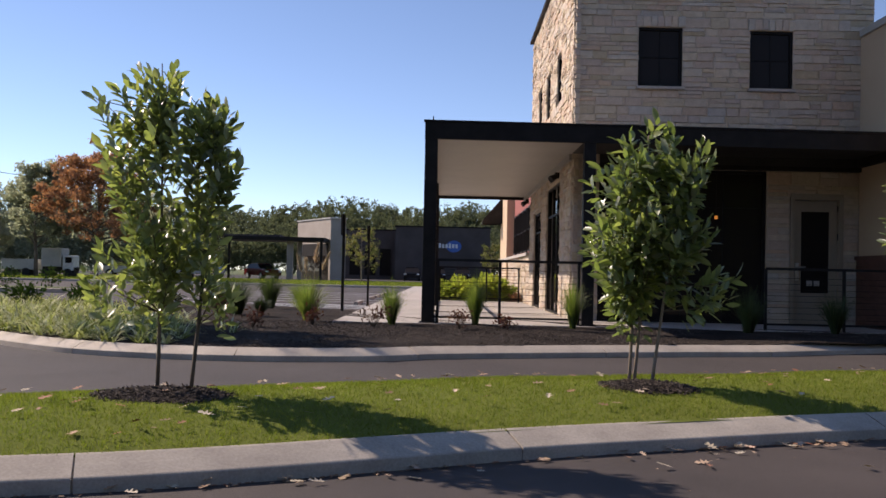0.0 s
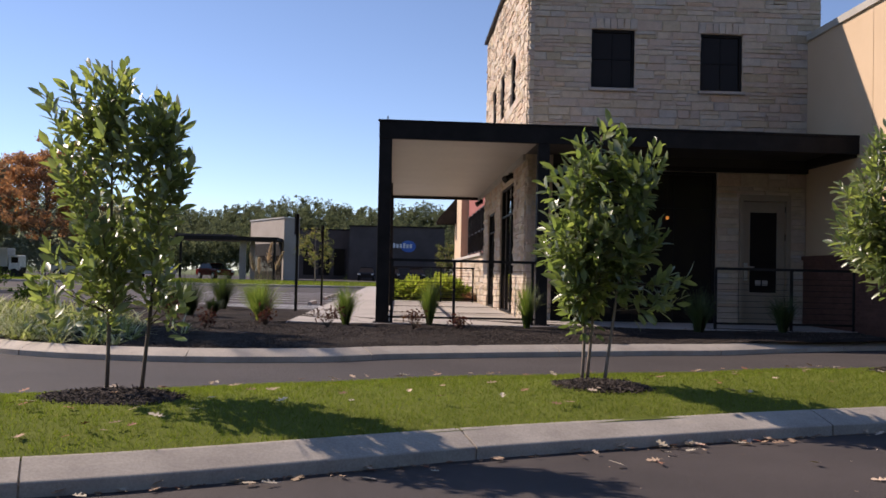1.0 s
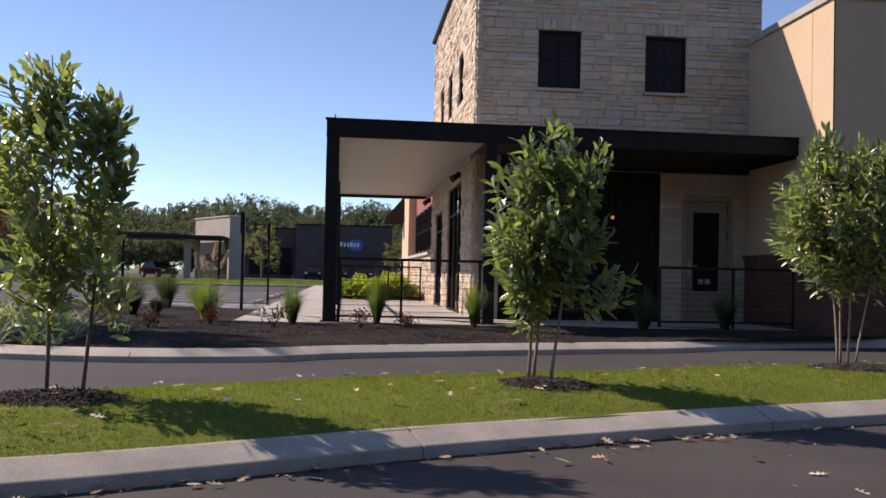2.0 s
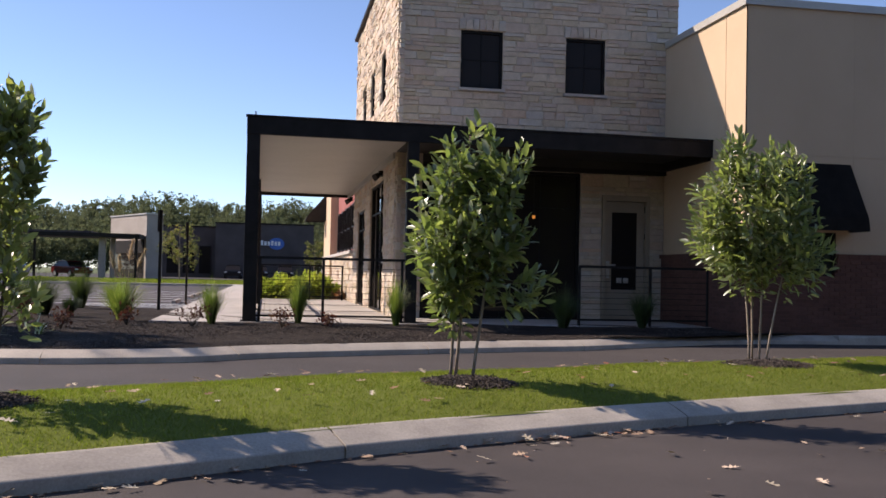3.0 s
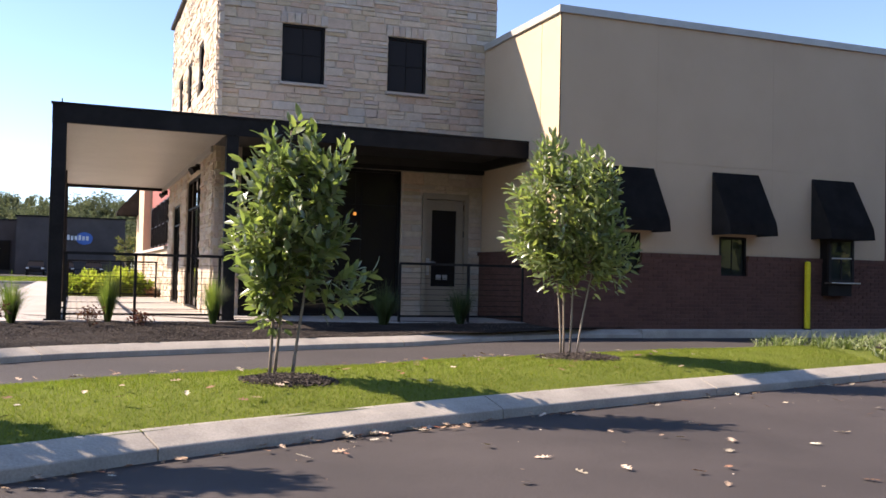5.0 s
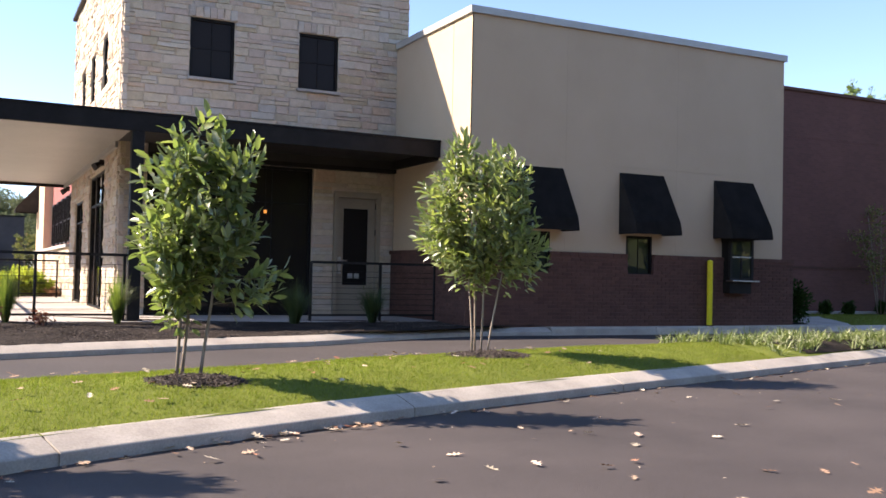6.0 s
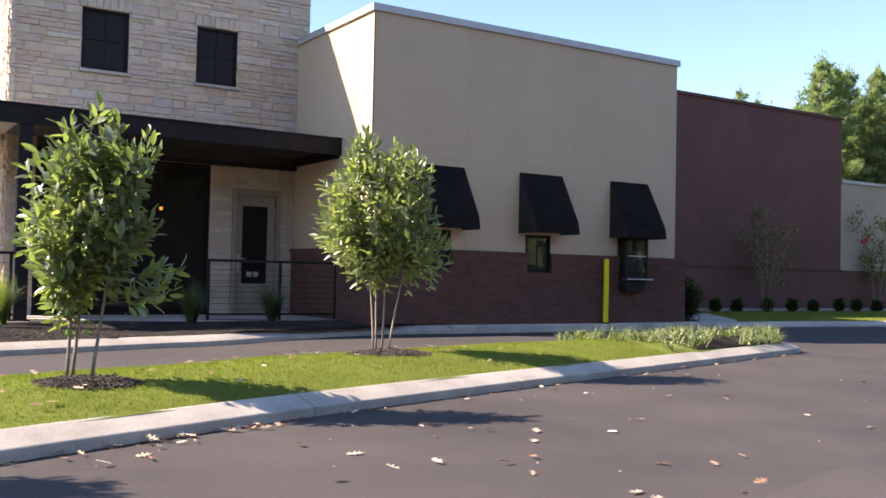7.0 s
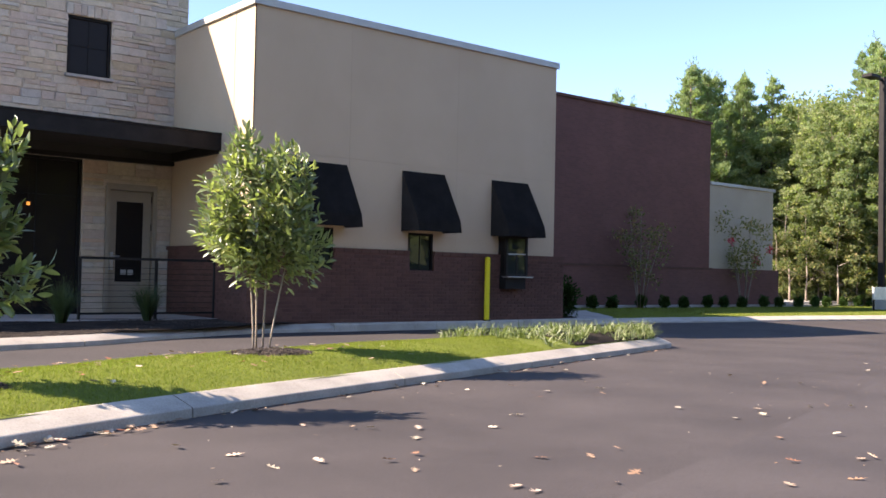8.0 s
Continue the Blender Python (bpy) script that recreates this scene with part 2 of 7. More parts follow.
def stone_material():
    m, nt, b = nodes_of("limestone")
    col = ramp(nt, chance(nt), [(0.0, (0.50, 0.405, 0.275)), (0.2, (0.61, 0.500, 0.370)), (0.4, (0.55, 0.430, 0.350)), (0.55, (0.63, 0.530, 0.405)), (0.72, (0.53, 0.475, 0.405)), (0.88, (0.60, 0.425, 0.300)), (1.0, (0.47, 0.420, 0.365))])
    patch = noise_tex(nt, 7, 5, 0.65)
    col = blend(nt, col, ramp(nt, patch, [(0.3, (0.84, 0.81, 0.78)), (0.7, (1.10, 1.09, 1.07))]), 0.9, "MULTIPLY")
    grain = noise_tex(nt, 38, 4, 0.7)
    col = blend(nt, col, ramp(nt, grain, [(0.3, (0.82, 0.82, 0.82)), (0.7, (1.1, 1.1, 1.1))]), 0.7, "MULTIPLY")
    nt.links.new(col, b.inputs["Base Color"])
    b.inputs["Roughness"].default_value = 0.92
    bump(nt, b, grain, 0.9, 0.012)
    return m


STONE = stone_material()


def brick_wall_material():
    """Brickwork of a wall that stays far off."""
    m, nt, b = nodes_of("far_brickwork")
    geo = nt.nodes.new("ShaderNodeNewGeometry")
    sep = nt.nodes.new("ShaderNodeSeparateXYZ")
    com = nt.nodes.new("ShaderNodeCombineXYZ")
    add = nt.nodes.new("ShaderNodeMath")
    nt.links.new(geo.outputs["Position"], sep.inputs[0])
    nt.links.new(sep.outputs[0], add.inputs[0])
    nt.links.new(sep.outputs[1], add.inputs[1])
    nt.links.new(add.outputs[0], com.inputs[0])
    nt.links.new(sep.outputs[2], com.inputs[1])
    br = nt.nodes.new("ShaderNodeTexBrick")
    br.inputs["Scale"].default_value = 1.0
    br.inputs["Brick Width"].default_value, br.inputs["Row Height"].default_value, br.inputs["Mortar Size"].default_value = 0.203, 0.068, 0.006
    br.inputs["Color1"].default_value, br.inputs["Color2"].default_value, br.inputs["Mortar"].default_value = (0.128, 0.052, 0.040, 1), (0.154, 0.063, 0.048, 1), (0.146, 0.066, 0.051, 1)
    nt.links.new(com.outputs[0], br.inputs["Vector"])
    col = blend(nt, br.outputs[0], ramp(nt, noise_tex(nt, 0.7, 5), [(0.3, (0.78, 0.78, 0.78)), (0.7, (1.15, 1.15, 1.15))]), 0.8, "MULTIPLY")
    nt.links.new(col, b.inputs["Base Color"])
    b.inputs["Roughness"].default_value = 0.9
    bump(nt, b, br.outputs["Fac"], -0.2, 0.004)
    return m


BRICKWORK = brick_wall_material()
LAMP_GLOW, _nt, _b = nodes_of("amber_lamp_glow")
_b.inputs["Emission Color"].default_value, _b.inputs["Emission Strength"].default_value = (1.0, 0.36, 0.06, 1), 0.30
_b.inputs["Base Color"].default_value = (0.8, 0.4, 0.1, 1)

# ---------------------------------------------------------------- mesh helpers


def part(name, bm, material, parent=None, label=""):
    """Links a bmesh as one mesh object, under a thing or a part."""
    me = bpy.data.meshes.new(name)
    bm.normal_update()
    bm.to_mesh(me)
    bm.free()
    me.materials.append(material)
    ob = new(name, me)
    if parent is not None:
        ob.parent = parent
    if label:
        ob["label"] = label
    return ob


def bulk(name, verts, faces, material, parent=None, smooth=False):
    """One mesh object from arrays of corners and of equal-sided faces."""
    verts, faces = np.asarray(verts, np.float32), np.asarray(faces, np.int32)
    me = bpy.data.meshes.new(name)
    k = faces.shape[1]
    me.vertices.add(len(verts))
    me.vertices.foreach_set("co", verts.ravel())
    me.loops.add(faces.size)
    me.loops.foreach_set("vertex_index", faces.ravel())
    me.polygons.add(len(faces))
    me.polygons.foreach_set("loop_start", np.arange(0, faces.size, k, dtype=np.int32))
    me.polygons.foreach_set("use_smooth", np.full(len(faces), smooth))
    me.update(calc_edges=True)
    me.materials.append(material)
    ob = new(name, me)
    if parent is not None:
        ob.parent = parent
    return ob


def piece(name, mesh, parent, m=None):
    ob = new(name, mesh)
    ob.parent = parent
    if m is not None:
        ob.matrix_basis = m
    return ob


def box(bm, x0, x1, y0, y1, z0, z1, bevel=0.0):
    m = Matrix.Translation(((x0 + x1) / 2, (y0 + y1) / 2, (z0 + z1) / 2)) @ Matrix.Diagonal((abs(x1 - x0), abs(y1 - y0), abs(z1 - z0), 1))
    made = bmesh.ops.create_cube(bm, size=1, matrix=m)
    if bevel:
        edges = {e for v in made["verts"] for e in v.link_edges}
        bmesh.ops.bevel(bm, geom=list(edges), offset=bevel, segments=2, affect="EDGES", profile=0.5)
    return bm


def boxed(x0, x1, y0, y1, z0, z1, bevel=0.0):
    return box(bmesh.new(), x0, x1, y0, y1, z0, z1, bevel)


def rod(bm, a, b, r0, r1=None, sides=8):
    """A tapered round bar from a to b."""
    a, b = Vector(a), Vector(b)
    way = b - a
    m = Matrix.Translation((a + b) / 2) @ way.to_track_quat("Z", "Y").to_matrix().to_4x4()
    bmesh.ops.create_cone(bm, cap_ends=True, segments=sides, radius1=r0, radius2=r0 if r1 is None else r1, depth=way.length, matrix=m)
    return bm


def tube(bm, points, radii, sides=7):
    """A bent tapered limb through points."""
    rings = []
    pts = [Vector(p) for p in points]
    for i, p in enumerate(pts):
        way = (pts[min(i + 1, len(pts) - 1)] - pts[max(i - 1, 0)]).normalized()
        u = way.orthogonal().normalized()
        w = way.cross(u)
        rings.append([bm.verts.new(p + (u * math.cos(t) + w * math.sin(t)) * radii[i]) for t in (2 * math.pi * k / sides for k in range(sides))])
    for ra, rb in zip(rings, rings[1:]):
        # matched rings: the start that keeps the skin straight
        off = min(range(sides), key=lambda o: (ra[0].co - rb[o].co).length)
        for k in range(sides):
            bm.faces.new((ra[k], ra[(k + 1) % sides], rb[(k + 1 + off) % sides], rb[(k + off) % sides])).smooth = True
    bm.faces.new(rings[-1])
    bm.faces.new(rings[0][::-1])
    return bm


def prism(bm, poly, z0, z1):
    """An upright block over a plan outline."""
    lo = [bm.verts.new((x, y, z0)) for x, y in poly]
    hi = [bm.verts.new((x, y, z1)) for x, y in poly]
    n = len(poly)
    bm.faces.new(hi)
    bm.faces.new(lo[::-1])
    for i in range(n):
        bm.faces.new((lo[i], lo[(i + 1) % n], hi[(i + 1) % n], hi[i]))
    bmesh.ops.recalc_face_normals(bm, faces=bm.faces)
    return bm


def empty(name, x=0, y=0, z=0):
    ob = new(name)
    ob.location = (x, y, z)
    return ob


def holed(u0, u1, z0, z1, holes):
    """The rectangles that are left of a wall when its openings (u0, u1, z0, z1) are cut out."""
    us = sorted({u0, u1, *(min(max(v, u0), u1) for h in holes for v in h[:2])})
    out = []
    for a, b in zip(us, us[1:]):
        cut = sorted((h[2], h[3]) for h in holes if h[0] < (a + b) / 2 < h[1])
        z = z0
        for lo, hi in cut:
            if lo > z:
                out.append((a, b, z, lo))
            z = max(z, hi)
        if z < z1:
            out.append((a, b, z, z1))
    return out


def spline(points, step=0.15):
    """An evenly stepped smooth line through plan points."""
    p = np.array([points[0], *points, points[-1]], float)
    p[0], p[-1] = 2 * p[1] - p[2], 2 * p[-2] - p[-3]
    out = []
    for i in range(1, len(p) - 2):
        for t in np.linspace(0, 1, 24, endpoint=False):
            a, b, c, d = p[i - 1], p[i], p[i + 1], p[i + 2]
            out.append(0.5 * (2 * b + (c - a) * t + (2 * a - 5 * b + 4 * c - d) * t * t + (3 * b - a - 3 * c + d) * t**3))
    out.append(p[-2])
    out = np.array(out)
    s = np.concatenate([[0], np.cumsum(np.hypot(*np.diff(out, axis=0).T))])
    t = np.linspace(0, s[-1], max(2, int(s[-1] / step)))
    return np.stack([np.interp(t, s, out[:, 0]), np.interp(t, s, out[:, 1])], 1)


def offset_line(line, d):
    """The line moved d to its left."""
    way = np.gradient(line, axis=0)
    way /= np.hypot(*way.T)[:, None]
    return line + d * np.stack([-way[:, 1], way[:, 0]], 1)


def along(line, t):
    s = np.concatenate([[0], np.cumsum(np.hypot(*np.diff(line, axis=0).T))])
    return np.stack([np.interp(t, s, line[:, 0]), np.interp(t, s, line[:, 1])], -1), s[-1]


def sweep(bm, line, profile):
    """A profile of (offset to the left, height) drawn along a plan line, closed at its ends."""
    way = np.gradient(line, axis=0)
    way /= np.hypot(*way.T)[:, None]
    left = np.stack([-way[:, 1], way[:, 0]], 1)
    rings = [[bm.verts.new((*(p + n * o), z)) for o, z in profile] for p, n in zip(line, left)]
    k = len(profile)
    for ra, rb in zip(rings, rings[1:]):
        for i in range(k):
            bm.faces.new((ra[i], rb[i], rb[(i + 1) % k], ra[(i + 1) % k]))
    bm.faces.new(rings[0])
    bm.faces.new(rings[-1][::-1])
    bmesh.ops.recalc_face_normals(bm, faces=bm.faces)
    return bm


def scatter(template, faces, places, ways, ups, sizes):
    """Copies of a small shape (long axis y, face z) as arrays for bulk()."""
    t, f = np.asarray(template, float), np.asarray(faces, int)
    y = ways / np.linalg.norm(ways, axis=1, keepdims=True)
    x = np.cross(y, ups)
    x /= np.linalg.norm(x, axis=1, keepdims=True) + 1e-9
    z = np.cross(x, y)
    s = np.asarray(sizes, float)
    if s.ndim == 1:
        s = np.stack([s, s, s], 1)
    loc = t[None] * s[:, None, :]
    v = places[:, None] + loc[..., :1] * x[:, None] + loc[..., 1:2] * y[:, None] + loc[..., 2:] * z[:, None]
    fi = f[None] + (np.arange(len(places)) * len(t))[:, None, None]
    return v.reshape(-1, 3), fi.reshape(-1, f.shape[1])


# a pointed leaf, folded a little along its rib and drooping at its tip
LEAF_V = [(0, 0, 0), (-0.16, 0.22, 0.05), (-0.22, 0.5, 0.06), (-0.14, 0.8, 0.02), (0, 1.0, -0.06), (0.14, 0.8, 0.02), (0.22, 0.5, 0.06), (0.16, 0.22, 0.05), (0, 0.35, 0), (0, 0.75, -0.01)]
LEAF_T = [(0, 8, 1), (1, 8, 2), (2, 8, 9), (2, 9, 3), (3, 9, 4), (4, 9, 5), (5, 9, 6), (6, 9, 8), (6, 8, 7), (7, 8, 0)]
SPRAY_V = [(-0.5, 0, 0), (0.5, 0.12, 0), (0.05, 1.0, 0.05)]
SPRAY_T = [(0, 1, 2)]
RNG = np.random.default_rng(7)


def around(n, spread=1.0):
    """Random ways, all round."""
    v = RNG.normal(size=(n, 3)) * (1, 1, spread)
    return v / np.linalg.norm(v, axis=1, keepdims=True)

# ---------------------------------------------------------------- ground, roads, kerbs
ground = part("ground", boxed(-1500, 1500, -1500, 1500, -0.9, -0.26), LAND)
tagged(ground, "flat grassy land reaching to the horizon", "ground", kind="structure")


def road_z(x, y):
    """The drive dips a little towards the middle of its far end."""
    q = np.clip((np.asarray(x, float) - 12.0) / 8.0, 0, 1)
    w = np.clip((14.0 - np.asarray(y, float)) / 2.6, -0.3, 1)
    return -0.095 * q * q * (3 - 2 * q) * w


def height_grid(name, xs, ys, height, material):
    gx, gy = np.meshgrid(xs, ys, indexing="ij")
    p = np.stack([gx, gy, height(gx, gy) + 0 * gx], -1)
    i, j = np.meshgrid(np.arange(len(xs) - 1), np.arange(len(ys) - 1), indexing="ij")
    a = (i * len(ys) + j).ravel()
    return bulk(name, p.reshape(-1, 3), np.stack([a, a + len(ys), a + len(ys) + 1, a + 1], 1), material, smooth=True)


road = height_grid("road", np.concatenate([np.linspace(-75, 11, 20), np.linspace(12, 22, 30), np.linspace(23, 80, 12)]), np.concatenate([np.linspace(-45, 8, 13), np.linspace(9, 16, 15), np.linspace(18, 62, 10)]), road_z, ASPHALT)
tagged(road, "dark worn asphalt of the car park and drive", "road", kind="structure")

NEAR_KERB = spline([(-9, 2.6), (-6, 3.3), (-4, 3.76), (-2, 4.33), (-1.05, 4.69), (0.44, 5.46), (1.64, 5.97), (3.05, 6.52), (5.1, 7.22), (7.9, 8.1), (10.6, 8.95), (12.25, 9.47)])
FAR_EDGE = spline([(-9, 3.5), (-6.5, 4.4), (-4.6, 5.35), (-2.95, 6.4), (-1.64, 7.22), (0, 8.05), (2.44, 8.9), (4.55, 9.66), (7.3, 10.3), (9.5, 10.55), (11.3, 10.5), (12.45, 10.02)])
BED_KERB = spline([(-12, 19.5), (-10, 17.0), (-8, 14.6), (-5.62, 12.29), (-4.1, 11.22), (-2.45, 10.87), (-0.9, 11.15), (0, 11.7), (1.6, 12.3), (3.4, 12.9), (4.6, 13.25), (6, 14.02), (7.4, 14.66), (8.4, 14.88), (9.6, 14.9)])
WALL_KERB = np.stack([np.linspace(9.6, 16.6, 40), np.full(40, 14.9)], 1)
LAWN_KERB = spline([(16.6, 14.9), (17.6, 14.94), (19.0, 14.90), (20.3, 14.80), (22.4, 14.68), (25, 14.58), (27.6, 14.32), (29.6, 14.15), (35, 13.8), (60, 12.4)], 0.3)
ROLLED = [(0.0, -0.1), (0.0, 0.064), (0.004, 0.070), (0.012, 0.075), (0.10, 0.110), (0.19, 0.143), (0.205, 0.147), (0.22, 0.147), (0.22, -0.1)]
UPRIGHT = [(0.0, -0.1), (0.01, 0.12), (0.03, 0.145), (0.05, 0.15), (0.32, 0.152), (0.32, -0.1)]


def kerb(name, line, profile, joints, label, sloped=False):
    """A cast kerb in lengths with open joints."""
    root = tagged(empty(name), label, "kerb", kind="structure")
    _, total = along(line, 0.0)
    cuts = [0.0, *[j for j in joints if 0 < j < total], total]
    for a, b in zip(cuts, cuts[1:]):
        line_ab, _ = along(line, np.linspace(a + 0.006, b - 0.006, max(3, int((b - a) / 0.15))))
        bm = sweep(bmesh.new(), line_ab, profile)
        if sloped:
            for vert in bm.verts:
                vert.co.z += float(road_z(vert.co.x, vert.co.y))
        part("kerb_length", bm, KERB, root)
    # packed joint filler just under the faces
    core = [(o + (0.012 if o < 0.1 else (-0.012 if o > 0.2 else 0)), z - 0.012) for o, z in profile]
    bm = sweep(bmesh.new(), line[2:-2], core)
    if sloped:
        for vert in bm.verts:
            vert.co.z += float(road_z(vert.co.x, vert.co.y))
    part("joint_filler", bm, MORTAR, root)
    return root


def joints_at(line, x_list):
    s = np.concatenate([[0], np.cumsum(np.hypot(*np.diff(line, axis=0).T))])
    return [float(np.interp(x, line[:, 0], s)) for x in x_list]


kerb("near_kerb", NEAR_KERB, ROLLED, joints_at(NEAR_KERB, [-6.3, -4.0, -1.69, 0.46, 3.0, 5.55, 8.0, 10.5]), "pale rolled concrete kerb along the grass island")
FAR_KERB = FAR_EDGE[::-1]
kerb("lane_side_kerb", FAR_KERB, [(-0.28, -0.1), (-0.28, 0.05), (-0.1, 0.14), (-0.06, 0.15), (0.02, 0.152), (0.02, -0.1)], [2.5 * i for i in range(1, 10)], "pale concrete kerb on the drive-through side of the island")
TIP = spline([(12.25, 9.47), (12.62, 9.66), (12.72, 9.9), (12.55, 10.22), (12.28, 10.34)], 0.05)
kerb("island_nose_kerb", TIP, ROLLED, [], "pale concrete kerb nose with a bevelled face")
kerb("bed_kerb", BED_KERB, ROLLED, joints_at(BED_KERB[40:], []) + [3.0, 6.0, 9.05, 11.2, 13.3, 15.5, 18.1, 20.6, 23.2], "pale concrete kerb round the mulched bed")
kerb("wall_kerb", WALL_KERB, UPRIGHT, [2.4, 4.8], "concrete kerb at the foot of the brick wall", sloped=True)
kerb("lawn_kerb", LAWN_KERB, [(0.0, -0.1), (0.0, 0.030), (0.015, 0.042), (0.28, 0.106), (0.34, 0.115), (0.40, 0.115), (0.40, -0.1)], [3.0 * i for i in range(1, 16)], "pale concrete kerb in front of the back lawn", sloped=True)

# the grass island between the two kerbs, a little mounded
N_U, N_V = 150, 16
isl_a = along(offset_line(NEAR_KERB, 0.20), np.linspace(0, along(NEAR_KERB, 0.0)[1], N_U))[0]
isl_b = along(FAR_EDGE, np.linspace(0, along(FAR_EDGE, 0.0)[1], N_U))[0]


def island(u, v):
    """A place on the island: u along it, v across it, both from 0 to 1."""
    i = u * (N_U - 1)
    k = np.arange(N_U)
    a = np.stack([np.interp(i, k, isl_a[:, 0]), np.interp(i, k, isl_a[:, 1])], -1)
    b = np.stack([np.interp(i, k, isl_b[:, 0]), np.interp(i, k, isl_b[:, 1])], -1)
    p = a + (b - a) * v[..., None]
    z = 0.136 + 0.118 * np.sin(np.pi * np.clip(v, 0, 1)) ** 0.8 + 0.008 * np.sin(p[..., 0] * 3.1) * np.sin(p[..., 1] * 2.7)
    return np.concatenate([p, z[..., None]], -1)


uu, vv = np.meshgrid(np.linspace(0, 1, N_U), np.linspace(-0.01, 1.01, N_V), indexing="ij")
isl_p = island(uu, vv)


def island_height(x, y):
    d = (isl_p[..., 0] - x) ** 2 + (isl_p[..., 1] - y) ** 2
    return float(isl_p[..., 2].ravel()[int(np.argmin(d))])


def grid_faces(nu, nv):
    i, j = np.meshgrid(np.arange(nu - 1), np.arange(nv - 1), indexing="ij")
    a = (i * nv + j).ravel()
    return np.stack([a, a + nv, a + nv + 1, a + 1], 1)


lawn = tagged(bulk("grass_island", isl_p.reshape(-1, 3), grid_faces(N_U, N_V), SOIL, smooth=True), "bright mown grass island with fallen leaves", "lawn", kind="structure")

TREES = [  # plan, and the radii of the mulch ring
    (-1.74, 6.00, 0.47, 0.42), (1.50, 7.10, 0.40, 0.36), (4.80, 8.60, 0.50, 0.40),
]


def in_ring(p, grow=1.0):
    hit = np.zeros(len(p), bool)
    for x, y, rx, ry in TREES:
        hit |= ((p[:, 0] - x) / (rx * grow)) ** 2 + ((p[:, 1] - y) / (ry * grow)) ** 2 < 1
    return hit


# short blades, thicker towards the camera
n = 165000
bu, bv = RNG.uniform(0.18, 0.86, n), RNG.uniform(0.0, 1.0, n)
bp = island(bu, bv)
keep = ~in_ring(bp, 0.93) & ~((bp[:, 0] > 8.7) & (RNG.uniform(size=n) > 0.12))
bp = bp[keep]
k = len(bp)
patch = 0.5 + 0.5 * np.sin(bp[:, 0] * 2.3 + 1.1) * np.sin(bp[:, 1] * 3.7) + RNG.normal(0, 0.25, k)
lean = RNG.normal(size=(k, 3)) * (0.55, 0.55, 0) + (0.05, 0, 1)
size = np.stack([RNG.uniform(0.0035, 0.006, k), RNG.uniform(0.016, 0.040, k) * (0.8 + 0.35 * np.clip(patch, 0, 1)), np.full(k, 0.04)], 1)
v, f = scatter([(-0.5, 0, 0), (0.5, 0, 0), (0, 1, 0.1)], [(0, 1, 2)], bp - (0, 0, 0.004), lean, around(k), size)
tagged(bulk("lawn_grass", v, f, BLADE), "short bright green mown grass", "grass", kind="stuff")


def ragged_mound(name, cx, cy, rx, ry, z, rise, material, rings=9, steps=40):
    """A low heap with an uneven rim."""
    verts, faces = [(cx, cy, z + rise)], []
    for r in range(1, rings + 1):
        for s in range(steps):
            a = 2 * math.pi * s / steps
            rag = 1 + 0.07 * math.sin(3 * a + cx) + 0.05 * math.sin(7 * a + cy) + RNG.normal(0, 0.02)
            q = r / rings
            verts.append((cx + rx * q * rag * math.cos(a), cy + ry * q * rag * math.sin(a), z + rise * (1 - q**2) + RNG.normal(0, 0.007) - (0.03 if r == rings else 0)))
    bm = bmesh.new()
    vs = [bm.verts.new(v) for v in verts]
    for s in range(steps):
        bm.faces.new((vs[0], vs[1 + s], vs[1 + (s + 1) % steps]))
        for r in range(rings - 1):
            a, b = 1 + r * steps, 1 + (r + 1) * steps
            bm.faces.new((vs[a + s], vs[b + s], vs[b + (s + 1) % steps], vs[a + (s + 1) % steps]))
    return part(name, bm, material)


CHIP_V = [(-0.5, 0, -0.1), (0.5, 0, -0.1), (0.4, 1, -0.1), (-0.4, 1, -0.1), (-0.4, 0.1, 0.15), (0.4, 0.1, 0.2), (0.3, 0.9, 0.2), (-0.3, 0.9, 0.15)]
CHIP_F = [(4, 5, 6, 7), (0, 1, 5, 4), (1, 2, 6, 5), (2, 3, 7, 6), (3, 0, 4, 7)]
for x, y, rx, ry in TREES:
    z = island_height(x, y)
    ring = tagged(ragged_mound("mulch_ring", x, y, rx, ry, z - 0.012, 0.05, MULCH), "dark shredded bark mulch round tree stems", "mulch", "mulch rings")
    m = 1700
    a, q = RNG.uniform(0, 6.283, m), np.sqrt(RNG.uniform(0, 1.0, m)) * (1 + RNG.normal(0, 0.05, m))
    pp = np.stack([x + rx * q * np.cos(a), y + ry * q * np.sin(a), z - 0.007 + 0.05 * (1 - q**2)], 1)
    v, f = scatter(CHIP_V, CHIP_F, pp, around(m, 0.25), np.array([[0, 0, 1.0]]) + RNG.normal(0, 0.3, (m, 3)), np.stack([RNG.uniform(0.005, 0.012, m), RNG.uniform(0.012, 0.038, m), RNG.uniform(0.008, 0.02, m)], 1))
    chips = bulk("bark_litter", v, f, CHIP, ring)
    chips["kind"] = "stuff"

# drive-through lane surface, paler than the road
lane_poly = [*map(tuple, BED_KERB[30:]), (11.6, 14.95), (12.0, 13.5), (12.0, 12.0), (12.3, 10.6), *map(tuple, FAR_EDGE[::-1]), (-9.5, 3.4), (-13, 8)]
part_lane = part("lane", prism(bmesh.new(), lane_poly[::3], -0.05, 0.004), LANE)
tagged(part_lane, "greyish asphalt of the drive-through lane", "road", kind="structure")

# mulched bed before the patio
BED_BACK = [(8.0, 15.1), (8.0, 16.28), (-1.90, 16.28), (-1.95, 16.9), (-3.2, 20.5), (-4.4, 22.8), (-8.5, 23.0), (-12, 21.5)]
front = offset_line(BED_KERB, 0.20)


